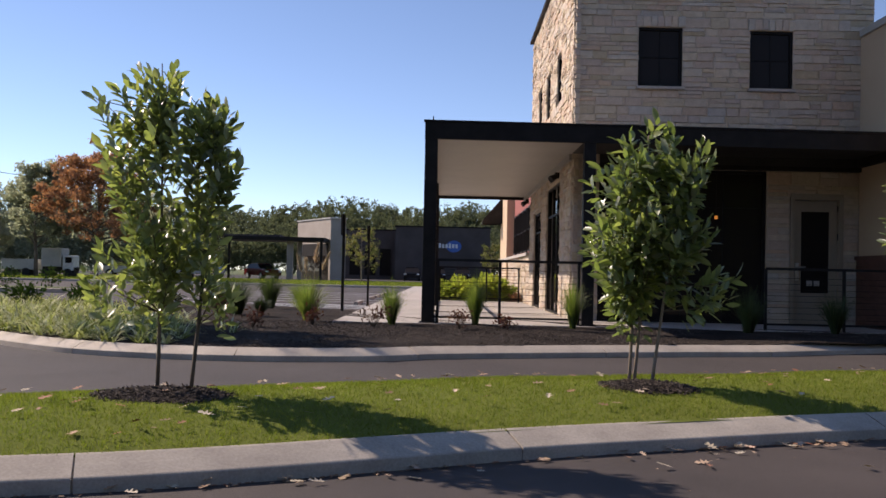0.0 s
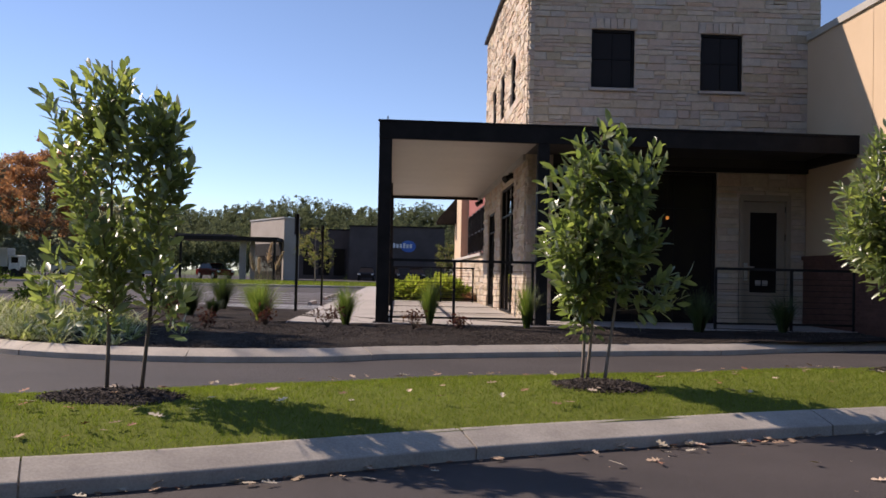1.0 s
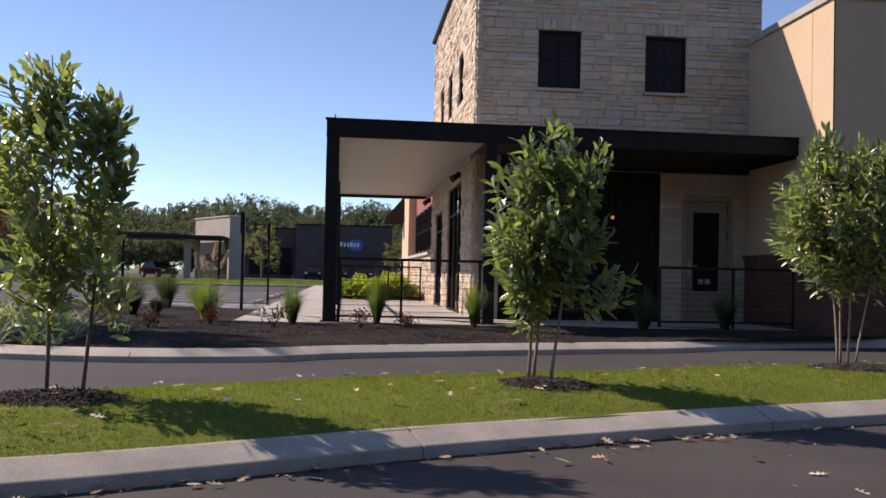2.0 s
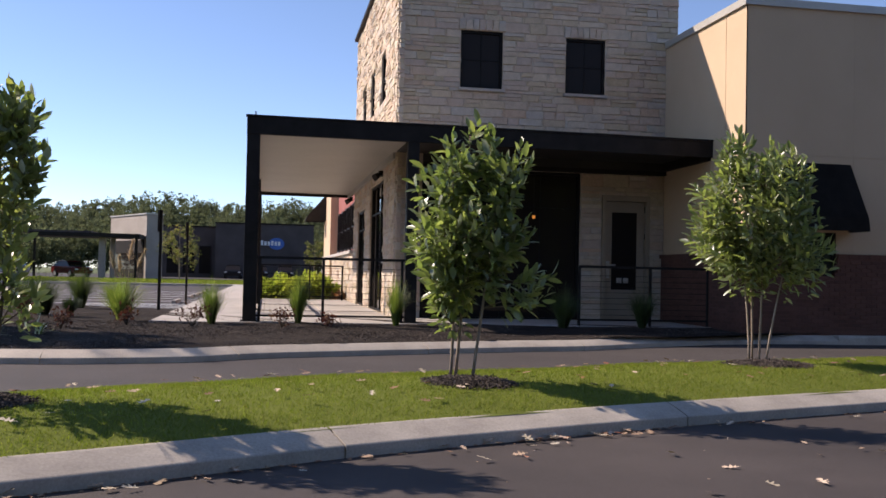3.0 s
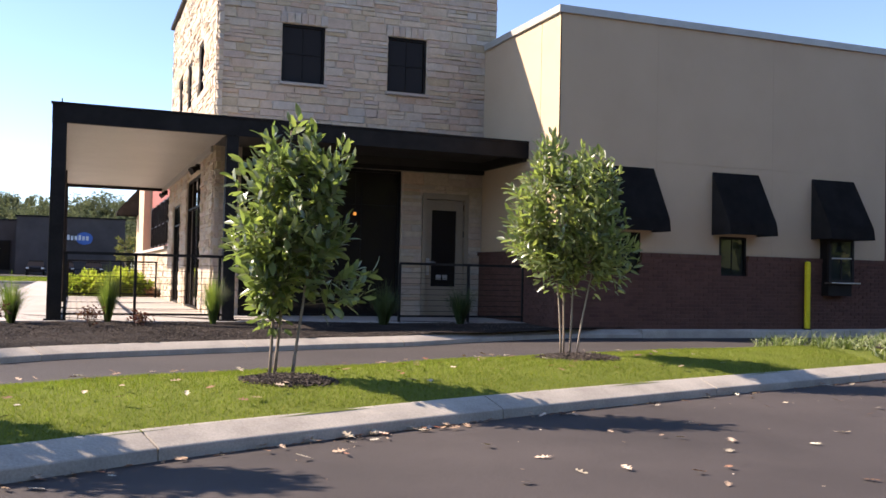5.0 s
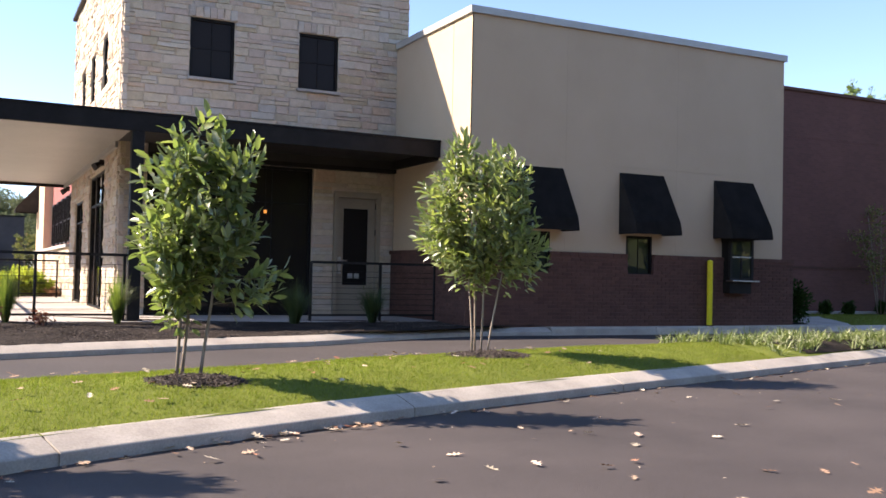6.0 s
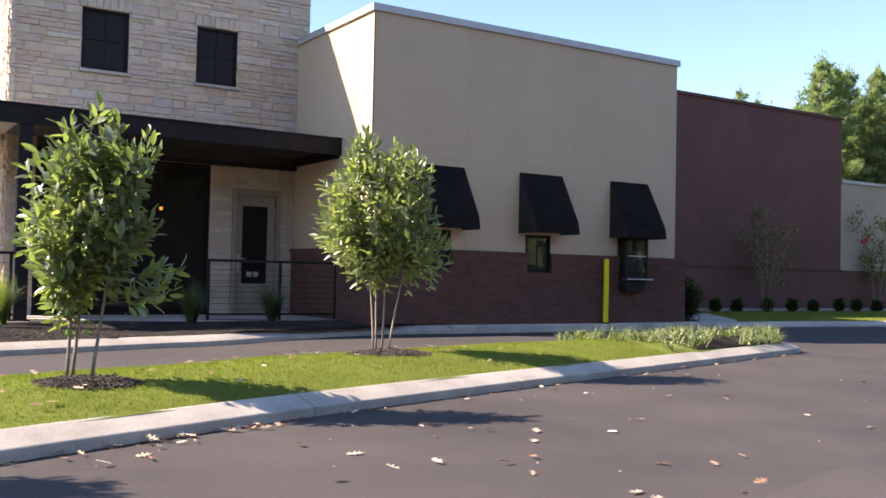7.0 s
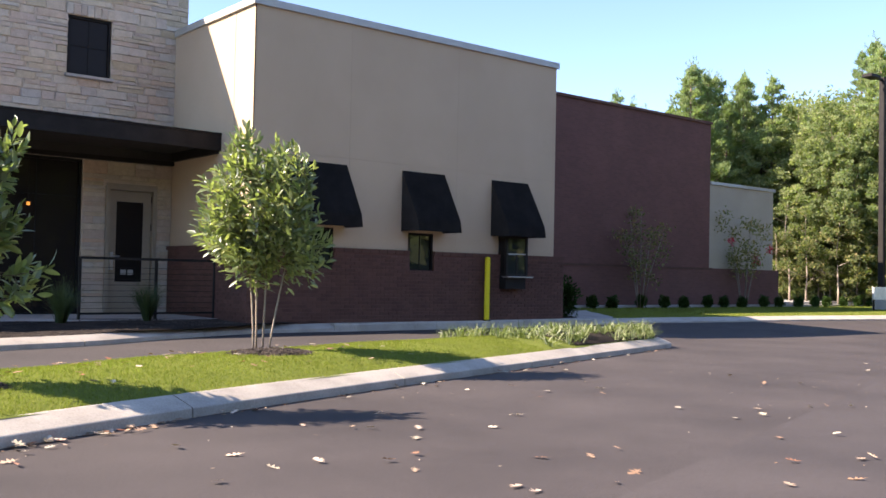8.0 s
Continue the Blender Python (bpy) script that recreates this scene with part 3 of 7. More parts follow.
def bed_height(x, y):
    return 0.135 + 0.055 * min(max((y - 12.5) / 3.6, 0), 1) + 0.012 * math.sin(x * 2.1) * math.sin(y * 1.7)


bm = bmesh.new()
outline = [tuple(p) for p in front[::4]] + BED_BACK
face = bm.faces.new([bm.verts.new((x, y, 0.15)) for x, y in outline])
bmesh.ops.triangulate(bm, faces=[face])
bmesh.ops.subdivide_edges(bm, edges=bm.edges[:], cuts=5, use_grid_fill=True)
for vert in bm.verts:
    vert.co.z = bed_height(vert.co.x, vert.co.y) + random.gauss(0, 0.006)
bmesh.ops.recalc_face_normals(bm, faces=bm.faces)
bed = tagged(part("planting_bed", bm, MULCH), "dark bark mulch bed with ornamental grasses", "planting bed", kind="structure")
m = 26000
px = RNG.uniform(-6.5, 8.0, m)
py = RNG.uniform(11.0, 16.26, m)
edge = np.interp(px, front[:, 0], front[:, 1])
ok = py > edge + 0.05
px, py = px[ok], py[ok]
m = len(px)
pz = np.array([bed_height(a, b) for a, b in zip(px, py)]) + 0.004
v, f = scatter(CHIP_V, CHIP_F, np.stack([px, py, pz], 1), around(m, 0.2), np.array([[0, 0, 1.0]]) + RNG.normal(0, 0.3, (m, 3)), np.stack([RNG.uniform(0.007, 0.016, m), RNG.uniform(0.015, 0.045, m), RNG.uniform(0.008, 0.02, m)], 1))
chips = bulk("bark_litter", v, f, CHIP, bed)
chips["kind"] = "stuff"

# concrete walk and patio, in slabs
walk_root = tagged(empty("walkway"), "pale concrete walk and patio slabs beside the building", "pavement", kind="structure")
part("slab_bed", boxed(-1.86, 2.40, 16.27, 60, -0.1, 0.185), MORTAR, walk_root)
part("slab_bed", boxed(2.40, 7.98, 16.27, 18.56, -0.1, 0.185), MORTAR, walk_root)
for i in range(28):
    for x0, x1 in ((-1.88, 1.20), (1.235, 2.405)):
        part("slab", boxed(x0, x1, 16.25 + 1.52 * i, 16.25 + 1.52 * i + 1.512, 0.0, 0.20, 0.006), CONCRETE, walk_root)
for i in range(4):
    part("slab", boxed(2.413 + 1.395 * i, 2.413 + 1.395 * i + 1.387, 16.25, 18.565, 0.0, 0.20, 0.006), CONCRETE, walk_root)
# ground rising from the drive to the wall: lawn, path and shrub bed
LAWN_FRONT = offset_line(LAWN_KERB, 0.38)


def lawn_z(x, y):
    """Height of the back lawn: from the kerb's top up to the wall's foot."""
    fy = np.interp(x, LAWN_FRONT[:, 0], LAWN_FRONT[:, 1])
    q = np.clip((y - fy) / np.maximum(20.6 - fy, 0.3), 0, 1)
    return (road_z(x, y) + 0.11) * (1 - q) + 0.16 * q


def strip(name, line_a, line_b, material, lift=0.0, rows=10):
    """A surface between two plan lines that follows the rise."""
    t = np.linspace(0, 1, rows)
    p = line_a[:, None] * (1 - t[None, :, None]) + line_b[:, None] * t[None, :, None]
    z = lawn_z(p[..., 0], p[..., 1]) + lift
    k, m = p.shape[:2]
    i, j = np.meshgrid(np.arange(k - 1), np.arange(m - 1), indexing="ij")
    a = (i * m + j).ravel()
    return bulk(name, np.concatenate([p, z[..., None]], -1).reshape(-1, 3), np.stack([a, a + m, a + m + 1, a + 1], 1), material, smooth=True)


lf = LAWN_FRONT[LAWN_FRONT[:, 0] > 17.7]
back_lawn = tagged(strip("back_lawn", lf, np.stack([lf[:, 0] + 4.1 * np.clip((30 - lf[:, 0]) / 12.3, 0, 1), np.full(len(lf), 20.65)], 1), SOIL), "strip of mown grass before the red wall", "lawn", kind="structure")
path_a = along(spline([(17.6, 15.28), (18.3, 15.8), (19.6, 17.4), (20.3, 18.4), (21.2, 19.3)], 0.2), np.linspace(0, 5.4, 24))[0]
path_b = along(spline([(16.55, 15.22), (17.2, 16.0), (18.36, 17.67), (19.2, 18.2), (20.3, 18.95)], 0.2), np.linspace(0, 5.2, 24))[0]
back_walk = tagged(strip("back_walk", path_a, path_b, CONCRETE, 0.004), "pale concrete path between wall and lawn", "pavement", kind="structure")
hedge_bed = tagged(strip("hedge_bed", path_b, np.stack([np.linspace(15.86, 22.2, len(path_b)), np.full(len(path_b), 20.92)], 1), MULCH), "mulch strip under clipped shrubs", "planting bed", kind="structure")
tagged(part("edging_path", boxed(20.6, 60, 20.60, 20.92, -0.1, 0.24, 0.01), CONCRETE), "pale concrete edging strip behind the shrubs", "pavement", kind="structure")
n = 60000
px, py = RNG.uniform(17.8, 45, n), RNG.uniform(14.4, 20.6, n)
ok = (py > np.interp(px, LAWN_FRONT[:, 0], LAWN_FRONT[:, 1])) & (px > 17.9 + 0.80 * (py - 15.3))
px, py = px[ok], py[ok]
k = len(px)
v, f = scatter([(-0.5, 0, 0), (0.5, 0, 0), (0, 1, 0.1)], [(0, 1, 2)], np.stack([px, py, lawn_z(px, py) - 0.004], 1), RNG.normal(size=(k, 3)) * (0.5, 0.5, 0) + (0, 0, 1), around(k), np.stack([np.full(k, 0.012), RNG.uniform(0.02, 0.045, k), np.full(k, 0.05)], 1))
tagged(bulk("back_lawn_grass", v, f, BLADE), "short green mown grass", "grass", kind="stuff")

# an older, paler strip of asphalt beyond a paving seam
t, w = np.meshgrid(np.linspace(-0.6, 1.15, 30), np.linspace(0, 1, 12), indexing="ij")
p = np.stack([3.63 + 7.13 * t + 4.0 * w, 3.08 + 2.2 * t - 12.0 * w + 0.012 * np.sin(t * 23) * (w == 0)], -1)
z = road_z(p[..., 0], p[..., 1]) + 0.004
i, j = np.meshgrid(np.arange(29), np.arange(11), indexing="ij")
a = (i * 12 + j).ravel()
tagged(bulk("road_strip", np.concatenate([p, z[..., None]], -1).reshape(-1, 3), np.stack([a, a + 1, a + 13, a + 12], 1), STRIP), "slightly paler strip of asphalt beyond a seam", "road", kind="structure")

# ---------------------------------------------------------------- the restaurant building
TX0, TX1, TY0, TY1, TZ = 2.41, 8.25, 18.57, 28.0, 7.80
building = tagged(empty("restaurant_building", 8, 20, 0), "stone tower and beige stucco restaurant with red brick base", "building", kind="structure")
building.location = (0, 0, 0)
STONE_MESHES = []
for s in range(5):
    bm = boxed(-0.5, 0.5, -0.5, 0.5, -0.5, 0.5)
    bmesh.ops.bevel(bm, geom=[e for e in bm.edges if all(v.co.y < 0 for v in e.verts)], offset=0.07, segments=1, affect="EDGES")
    rnd = random.Random(s)
    for vert in bm.verts:
        if vert.co.y < 0:
            vert.co += Vector((rnd.uniform(-0.03, 0.03), rnd.uniform(-0.16, 0.16), rnd.uniform(-0.05, 0.05)))
    me = bpy.data.meshes.new("stone")
    bm.to_mesh(me)
    bm.free()
    me.materials.append(STONE)
    STONE_MESHES.append(me)


def courses(u0, u1, z0, z1, holes, rnd, marks=()):
    """Uneven courses of ashlar over a wall, stopped at its openings."""
    zs, z = [z0], z0
    stops = sorted({z1, *[m for m in marks if z0 < m < z1]})
    for stop in stops:
        while stop - z > 0.26:
            z += rnd.choice((0.08, 0.10, 0.12, 0.14, 0.17))
            zs.append(z)
        z = stop
        zs.append(z)
    out = []
    for a, b in zip(zs, zs[1:]):
        if b - a < 0.02:
            continue
        spans, u = [], u0
        for h0, h1, lo, hi in sorted(holes):
            if lo < (a + b) / 2 < hi:
                spans.append((u, h0))
                u = h1
        spans.append((u, u1))
        for s0, s1 in spans:
            u = s0
            while s1 - u > 0.02:
                w = rnd.uniform(0.20, 0.58)
                if s1 - u - w < 0.16:
                    w = s1 - u
                if b - a > 0.13 and rnd.random() < 0.30:
                    c = a + (b - a) * rnd.uniform(0.4, 0.6)
                    cut = u + w * rnd.uniform(0.35, 0.65) if w > 0.42 and rnd.random() < 0.5 else None
                    out.append((u, u + w, a, c))
                    if cut:
                        out += [(u, cut, c, b), (cut, u + w, c, b)]
                    else:
                        out.append((u, u + w, c, b))
                else:
                    out.append((u, u + w, a, b))
                u += w
    return out


def stone_pose(u0, u1, z0, z1, plane, axis, proud):
    """Where a stone sits: axis 'x' for a wall facing -y, 'y' for one facing -x."""
    g = 0.006
    w, h, d = u1 - u0 - g, z1 - z0 - g, 0.10
    c, zc = (u0 + u1) / 2, (z0 + z1) / 2
    if axis == "x":
        return Matrix.Translation((c, plane - proud + d / 2, zc)) @ Matrix.Diagonal((w, d, h, 1))
    return Matrix.Translation((plane - proud + d / 2, c, zc)) @ pose(0, 0, 0, 0, 0, -90) @ Matrix.Diagonal((w, d, h, 1))


def stone_face(parent, stones, plane, axis, singles, rnd):
    """Stones as parts; those past the first ones joined."""
    rest = bmesh.new()
    for i, (a, b, lo, hi) in enumerate(stones):
        m = stone_pose(a, b, lo, hi, plane, axis, rnd.uniform(0.012, 0.030))
        me = rnd.choice(STONE_MESHES)
        if i < singles:
            piece("stone", me, parent, m)
        else:
            start = len(rest.verts)
            rest.from_mesh(me)
            rest.verts.ensure_lookup_table()
            for vert in rest.verts[start:]:
                vert.co = m @ vert.co
    if len(rest.verts):
        ob = part("stonework", rest, STONE, parent)
        ob["kind"] = "stuff"
    else:
        rest.free()


def wall_x(name, x0, x1, plane, back, z0, z1, holes, material, label=""):
    """A wall that faces -y."""
    bm = bmesh.new()
    for a, b, lo, hi in holed(x0, x1, z0, z1, holes):
        box(bm, a, b, plane, back, lo, hi)
    return part(name, bm, material, building, label)


def wall_y(name, y0, y1, plane, back, z0, z1, holes, material, label=""):
    """A wall that faces -x."""
    bm = bmesh.new()
    for a, b, lo, hi in holed(y0, y1, z0, z1, holes):
        box(bm, plane, back, a, b, lo, hi)
    return part(name, bm, material, building, label)


def window_x(x0, x1, z0, z1, plane, bars=(), parent=None, glass=GLASS, deep=0.12, bar=0.05):
    """A framed window set back in a wall that faces -y."""
    y = plane + deep
    bm = bmesh.new()
    box(bm, x0, x0 + bar, y - 0.04, y + 0.05, z0, z1)
    box(bm, x1 - bar, x1, y - 0.04, y + 0.05, z0, z1)
    box(bm, x0 + bar, x1 - bar, y - 0.04, y + 0.05, z0, z0 + bar)
    box(bm, x0 + bar, x1 - bar, y - 0.04, y + 0.05, z1 - bar, z1)
    for kind, at in bars:
        if kind == "v":
            box(bm, at - bar * 0.18, at + bar * 0.18, y - 0.006, y + 0.04, z0 + bar, z1 - bar)
        else:
            box(bm, x0 + bar, x1 - bar, y - 0.008, y + 0.042, at - bar * 0.18, at + bar * 0.18)
    frame_ob = part("window", bm, FRAME, parent or building, "black framed window with dark glass")
    part("pane", boxed(x0 + bar, x1 - bar, y + 0.005, y + 0.015, z0 + bar, z1 - bar), glass, frame_ob)
    return frame_ob


def window_y(y0, y1, z0, z1, plane, bars=(), parent=None, glass=GLASS, deep=0.12, bar=0.05):
    """A framed window set back in a wall that faces -x."""
    x = plane + deep
    bm = bmesh.new()
    box(bm, x - 0.04, x + 0.05, y0, y0 + bar, z0, z1)
    box(bm, x - 0.04, x + 0.05, y1 - bar, y1, z0, z1)
    box(bm, x - 0.04, x + 0.05, y0 + bar, y1 - bar, z0, z0 + bar)
    box(bm, x - 0.04, x + 0.05, y0 + bar, y1 - bar, z1 - bar, z1)
    for kind, at in bars:
        if kind == "v":
            box(bm, x - 0.03, x + 0.04, at - bar * 0.4, at + bar * 0.4, z0 + bar, z1 - bar)
        else:
            box(bm, x - 0.032, x + 0.042, y0 + bar, y1 - bar, at - bar * 0.4, at + bar * 0.4)
    frame_ob = part("window", bm, FRAME, parent or building, "black framed window with dark glass")
    part("pane", boxed(x + 0.005, x + 0.015, y0 + bar, y1 - bar, z0 + bar, z1 - bar), glass, frame_ob)
    return frame_ob


# tower: front openings, side openings
W1, W2 = (3.67, 4.53, 4.77, 5.93), (5.84, 6.68, 4.765, 5.90)
SHOPFRONT, DOOR = (2.95, 6.22, 0.17, 3.17), (6.66, 7.68, 0.17, 2.74)
front_holes = [W1, W2, SHOPFRONT, DOOR]
tower_front = wall_x("tower_front_wall", TX0 + 0.05, TX1, TY0 + 0.05, TY0 + 0.40, 0.0, TZ, front_holes, MORTAR, "coursed pale limestone front wall")
SIDE_W = [(20.85, 21.75, 4.88, 6.0), (23.05, 23.95, 4.88, 6.0), (25.05, 25.95, 4.88, 6.0)]
SIDE_SHOP, SIDE_DOOR = (20.75, 23.5, 0.19, 3.12), (24.85, 26.75, 0.19, 2.72)
side_holes = [*SIDE_W, SIDE_SHOP, SIDE_DOOR]
tower_side = wall_y("tower_side_wall", TY0 + 0.05, TY1, TX0 + 0.05, TX0 + 0.40, 0.0, TZ, side_holes, MORTAR, "coursed pale limestone side wall")
wall_y("tower_right_wall", TY0 + 0.40, TY1, TX1 - 0.3, TX1, 5.0, TZ, [], MORTAR)
wall_x("tower_back_wall", TX0 + 0.4, TX1, TY1 - 0.35, TY1, 0.0, TZ, [], MORTAR)
part("tower_roof", boxed(TX0 + 0.4, TX1 - 0.3, TY0 + 0.4, TY1 - 0.35, TZ - 0.5, TZ - 0.35), ROOFING, building)
cop = bmesh.new()
for a in ((TX0 - 0.06, TX1 + 0.06, TY0 - 0.06, TY0 + 0.45), (TX0 - 0.06, TX0 + 0.45, TY0 + 0.45, TY1), (TX1 - 0.35, TX1 + 0.06, TY0 + 0.45, TY1), (TX0 + 0.45, TX1 - 0.35, TY1 - 0.4, TY1)):
    box(cop, *a, TZ, TZ + 0.08)
part("coping", cop, BLACK, building, "dark metal roof edging")
rnd = random.Random(11)
HEADS = 0.22
heads = [(w[0] - 0.04, w[1] + 0.04, w[3], w[3] + HEADS) for w in (W1, W2)]
sills = [(w[0] - 0.04, w[1] + 0.04, w[2] - 0.07, w[2]) for w in (W1, W2)]
marks = [4.70, 4.77, 5.92, 5.92 + HEADS]
upper = courses(TX0, TX1, 3.62, TZ, [W1, W2, *heads, *sills], rnd, marks)
lower = courses(6.22, 7.99, 0.17, 3.16, [DOOR], rnd) + courses(TX0, 2.95, 0.17, 3.16, [], rnd)
stone_face(tower_front, upper, TY0 + 0.05, "x", 285, rnd)
stone_face(tower_front, lower, TY0 + 0.05, "x", 0, rnd)
for h in heads:
    n = 7
    for i in range(n):
        piece("lintel_stone", STONE_MESHES[i % 5], tower_front, stone_pose(h[0] + (h[1] - h[0]) * i / n, h[0] + (h[1] - h[0]) * (i + 1) / n, h[2], h[3], TY0 + 0.05, "x", 0.045))
for h in sills:
    part("window_sill", boxed(h[0], h[1], TY0 - 0.045, TY0 + 0.12, h[2] + 0.01, h[3] - 0.004, 0.008), CONCRETE, tower_front)
side_stones = courses(TY0 - 0.02, TY1, 3.5, TZ, SIDE_W, rnd, [4.88, 6.0]) + courses(TY0 - 0.02, TY1, 0.17, 3.5, [SIDE_SHOP, SIDE_DOOR], rnd)
stone_face(tower_side, side_stones, TX0 + 0.05, "y", 0, rnd)
window_x(*W1, TY0, [("v", 4.10), ("h", 5.35)])
window_x(*W2, TY0, [("v", 6.26), ("h", 5.33)])
for w in SIDE_W:
    window_y(*w, TX0, [("h", 5.44)])
window_y(*SIDE_SHOP, TX0, [("v", 21.67), ("v", 22.58), ("h", 2.45)], glass=GLASS)
window_y(*SIDE_DOOR, TX0, [("v", 25.9), ("h", 2.2)], glass=GLASS)
window_x(*SHOPFRONT, TY0, [("v", 3.77), ("v", 4.59), ("v", 5.40), ("h", 2.45), ("h", 0.45)], glass=GLASS, deep=0.18, bar=0.06)
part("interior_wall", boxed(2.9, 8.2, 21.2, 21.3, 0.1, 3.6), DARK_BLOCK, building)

# service door in the stone wall
door = empty("door")
door.parent = building
door["label"] = "beige steel door with a narrow glass light"
fr = bmesh.new()
box(fr, 6.66, 6.74, TY0 + 0.0, TY0 + 0.30, 0.17, 2.74)
box(fr, 7.60, 7.68, TY0 + 0.0, TY0 + 0.30, 0.17, 2.74)
box(fr, 6.74, 7.60, TY0 + 0.0, TY0 + 0.30, 2.62, 2.74)
part("door_frame", fr, DOORPAINT, door)
LIGHT = (6.90, 7.44, 0.82, 2.40)
lf = bmesh.new()
for a, b, lo, hi in holed(6.745, 7.595, 0.18, 2.615, [LIGHT]):
    box(lf, a, b, TY0 + 0.10, TY0 + 0.15, lo, hi)
part("door_leaf", lf, DOORPAINT, door)
part("door_glass", boxed(LIGHT[0], LIGHT[1], TY0 + 0.12, TY0 + 0.13, LIGHT[2], LIGHT[3]), GLASS, door)
hd = bmesh.new()
box(hd, 6.78, 6.85, TY0 + 0.06, TY0 + 0.10, 1.05, 1.40, 0.008)
rod(hd, (6.815, TY0 + 0.02, 1.32), (6.96, TY0 + 0.02, 1.32), 0.014)
rod(hd, (6.815, TY0 + 0.02, 1.32), (6.815, TY0 + 0.08, 1.32), 0.014)
part("door_handle", hd, STEEL, door, "polished lever handle")
for x in (7.02, 7.16):
    part("door_notice", boxed(x, x + 0.11, TY0 + 0.112, TY0 + 0.118, 0.96, 1.06), COPING, door, "small pale notice")
for z in (0.6, 1.85, 2.4):
    part("hinge", boxed(7.596, 7.635, TY0 + 0.06, TY0 + 0.099, z, z + 0.13), BLACK, door)

# beige stucco box with brick base
BX0, BX1, BY0, BY1, BZ = 7.99, 15.56, 15.20, 30.0, 5.80
BW1, BW2, BW3 = (8.75, 9.71, 1.15, 1.92), (11.46, 12.09, 1.15, 1.91), (13.92, 14.46, 0.95, 1.90)
box_holes = [BW1, BW2, BW3]
core_wall = wall_x("box_front_wall", BX0 + 0.02, BX1 - 0.02, BY0 + 0.008, BY0 + 0.30, 0.0, BZ, box_holes, STUCCO, "beige stucco front wall with fine joints")
for x0, x1 in ((BX0, 10.0340), (10.0362, 12.6840), (12.6862, BX1)):
    for z0, z1 in ((1.56, 3.240), (3.247, BZ)):
        bm = bmesh.new()
        for a, b, lo, hi in holed(x0, x1, z0, z1, box_holes):
            box(bm, a, b, BY0, BY0 + 0.007, lo, hi)
        part("stucco_panel", bm, STUCCO, core_wall)
side_wall = wall_y("box_side_wall", BY0 + 0.30, 18.98, BX0 + 0.02, BX0 + 0.30, 0.0, BZ, [], STUCCO, "beige stucco side wall, half in sun")
for y0, y1 in ((BY0, 15.94), (15.955, 18.60)):
    part("stucco_panel", boxed(BX0, BX0 + 0.02, y0, y1, 1.56, BZ), STUCCO, side_wall)
wall_y("box_end_wall", BY0 + 0.3, BY1, BX1 - 0.3, BX1 - 0.002, 0.0, BZ, [], STUCCO)
part("box_roof", boxed(BX0 + 0.3, BX1 - 0.3, BY0 + 0.3, BY1, BZ - 0.4, BZ - 0.25), ROOFING, building)
cop = bmesh.new()
box(cop, BX0 - 0.05, BX1 + 0.05, BY0 - 0.05, BY0 + 0.34, BZ, BZ + 0.13)
box(cop, BX0 - 0.05, BX0 + 0.34, BY0 + 0.34, 18.55, BZ, BZ + 0.13)
box(cop, BX1 - 0.34, BX1 + 0.05, BY0 + 0.34, BY1, BZ, BZ + 0.13)
part("coping", cop, COPING, building, "pale metal wall coping")
for w, bars in ((BW1, [("v", 9.23)]), (BW2, [("v", 11.78)])):
    window_x(*w, BY0 - 0.06, bars, glass=GLASS_CLEAR, bar=0.045, deep=0.10)

# brick base, real bricks proud of the joint
WZ = 1.55
FY, FX = BY0 - 0.07, BX0 - 0.07
base_wall = wall_x("brick_base", FX + 0.01, 15.83, FY + 0.01, BY0 + 0.01, 0.0, WZ - 0.07, box_holes, BRICK_MORTAR, "dark red brick base with a soldier cap")
base_side = wall_y("brick_base_side", BY0 + 0.01, 18.56, FX + 0.01, BX0 + 0.01, 0.0, WZ - 0.07, [], BRICK_MORTAR, "dark red brick base")
wall_y("brick_base_end", BY0 + 0.01, 21.0, 15.58, 15.83, 0.0, WZ - 0.07, [], BRICK_MORTAR)
BRICK_MESH = bpy.data.meshes.new("brick")
bm = boxed(-0.5, 0.5, -0.5, 0.5, -0.5, 0.5)
bmesh.ops.bevel(bm, geom=[e for e in bm.edges if all(v.co.y < 0 for v in e.verts)], offset=0.05, segments=1, affect="EDGES")
bm.to_mesh(BRICK_MESH)
bm.free()
BRICK_MESH.materials.append(BRICK)
rnd = random.Random(5)


def brick_poses(u0, u1, z0, z1, holes, plane, axis):
    out, row, z = [], 0, z0
    while z + 0.06 < z1:
        u = u0 - (0.1015 if row % 2 else 0)
        while u < u1:
            a, b = max(u, u0), min(u + 0.203, u1)
            c, zc = (a + b) / 2, z + 0.034
            if b - a > 0.04 and not any(h[0] - 0.02 < c < h[1] + 0.02 and h[2] < zc < h[3] for h in holes):
                size = Matrix.Diagonal((b - a - 0.010, 0.06, 0.058, 1))
                proud = rnd.uniform(-0.003, 0.003)
                if axis == "x":
                    out.append(Matrix.Translation((c, plane + 0.03 + proud, zc)) @ size)
                else:
                    out.append(Matrix.Translation((plane + 0.03 + proud, c, zc)) @ pose(0, 0, 0, 0, 0, -90) @ size)
            u += 0.203
        z += 0.068
        row += 1
    return out


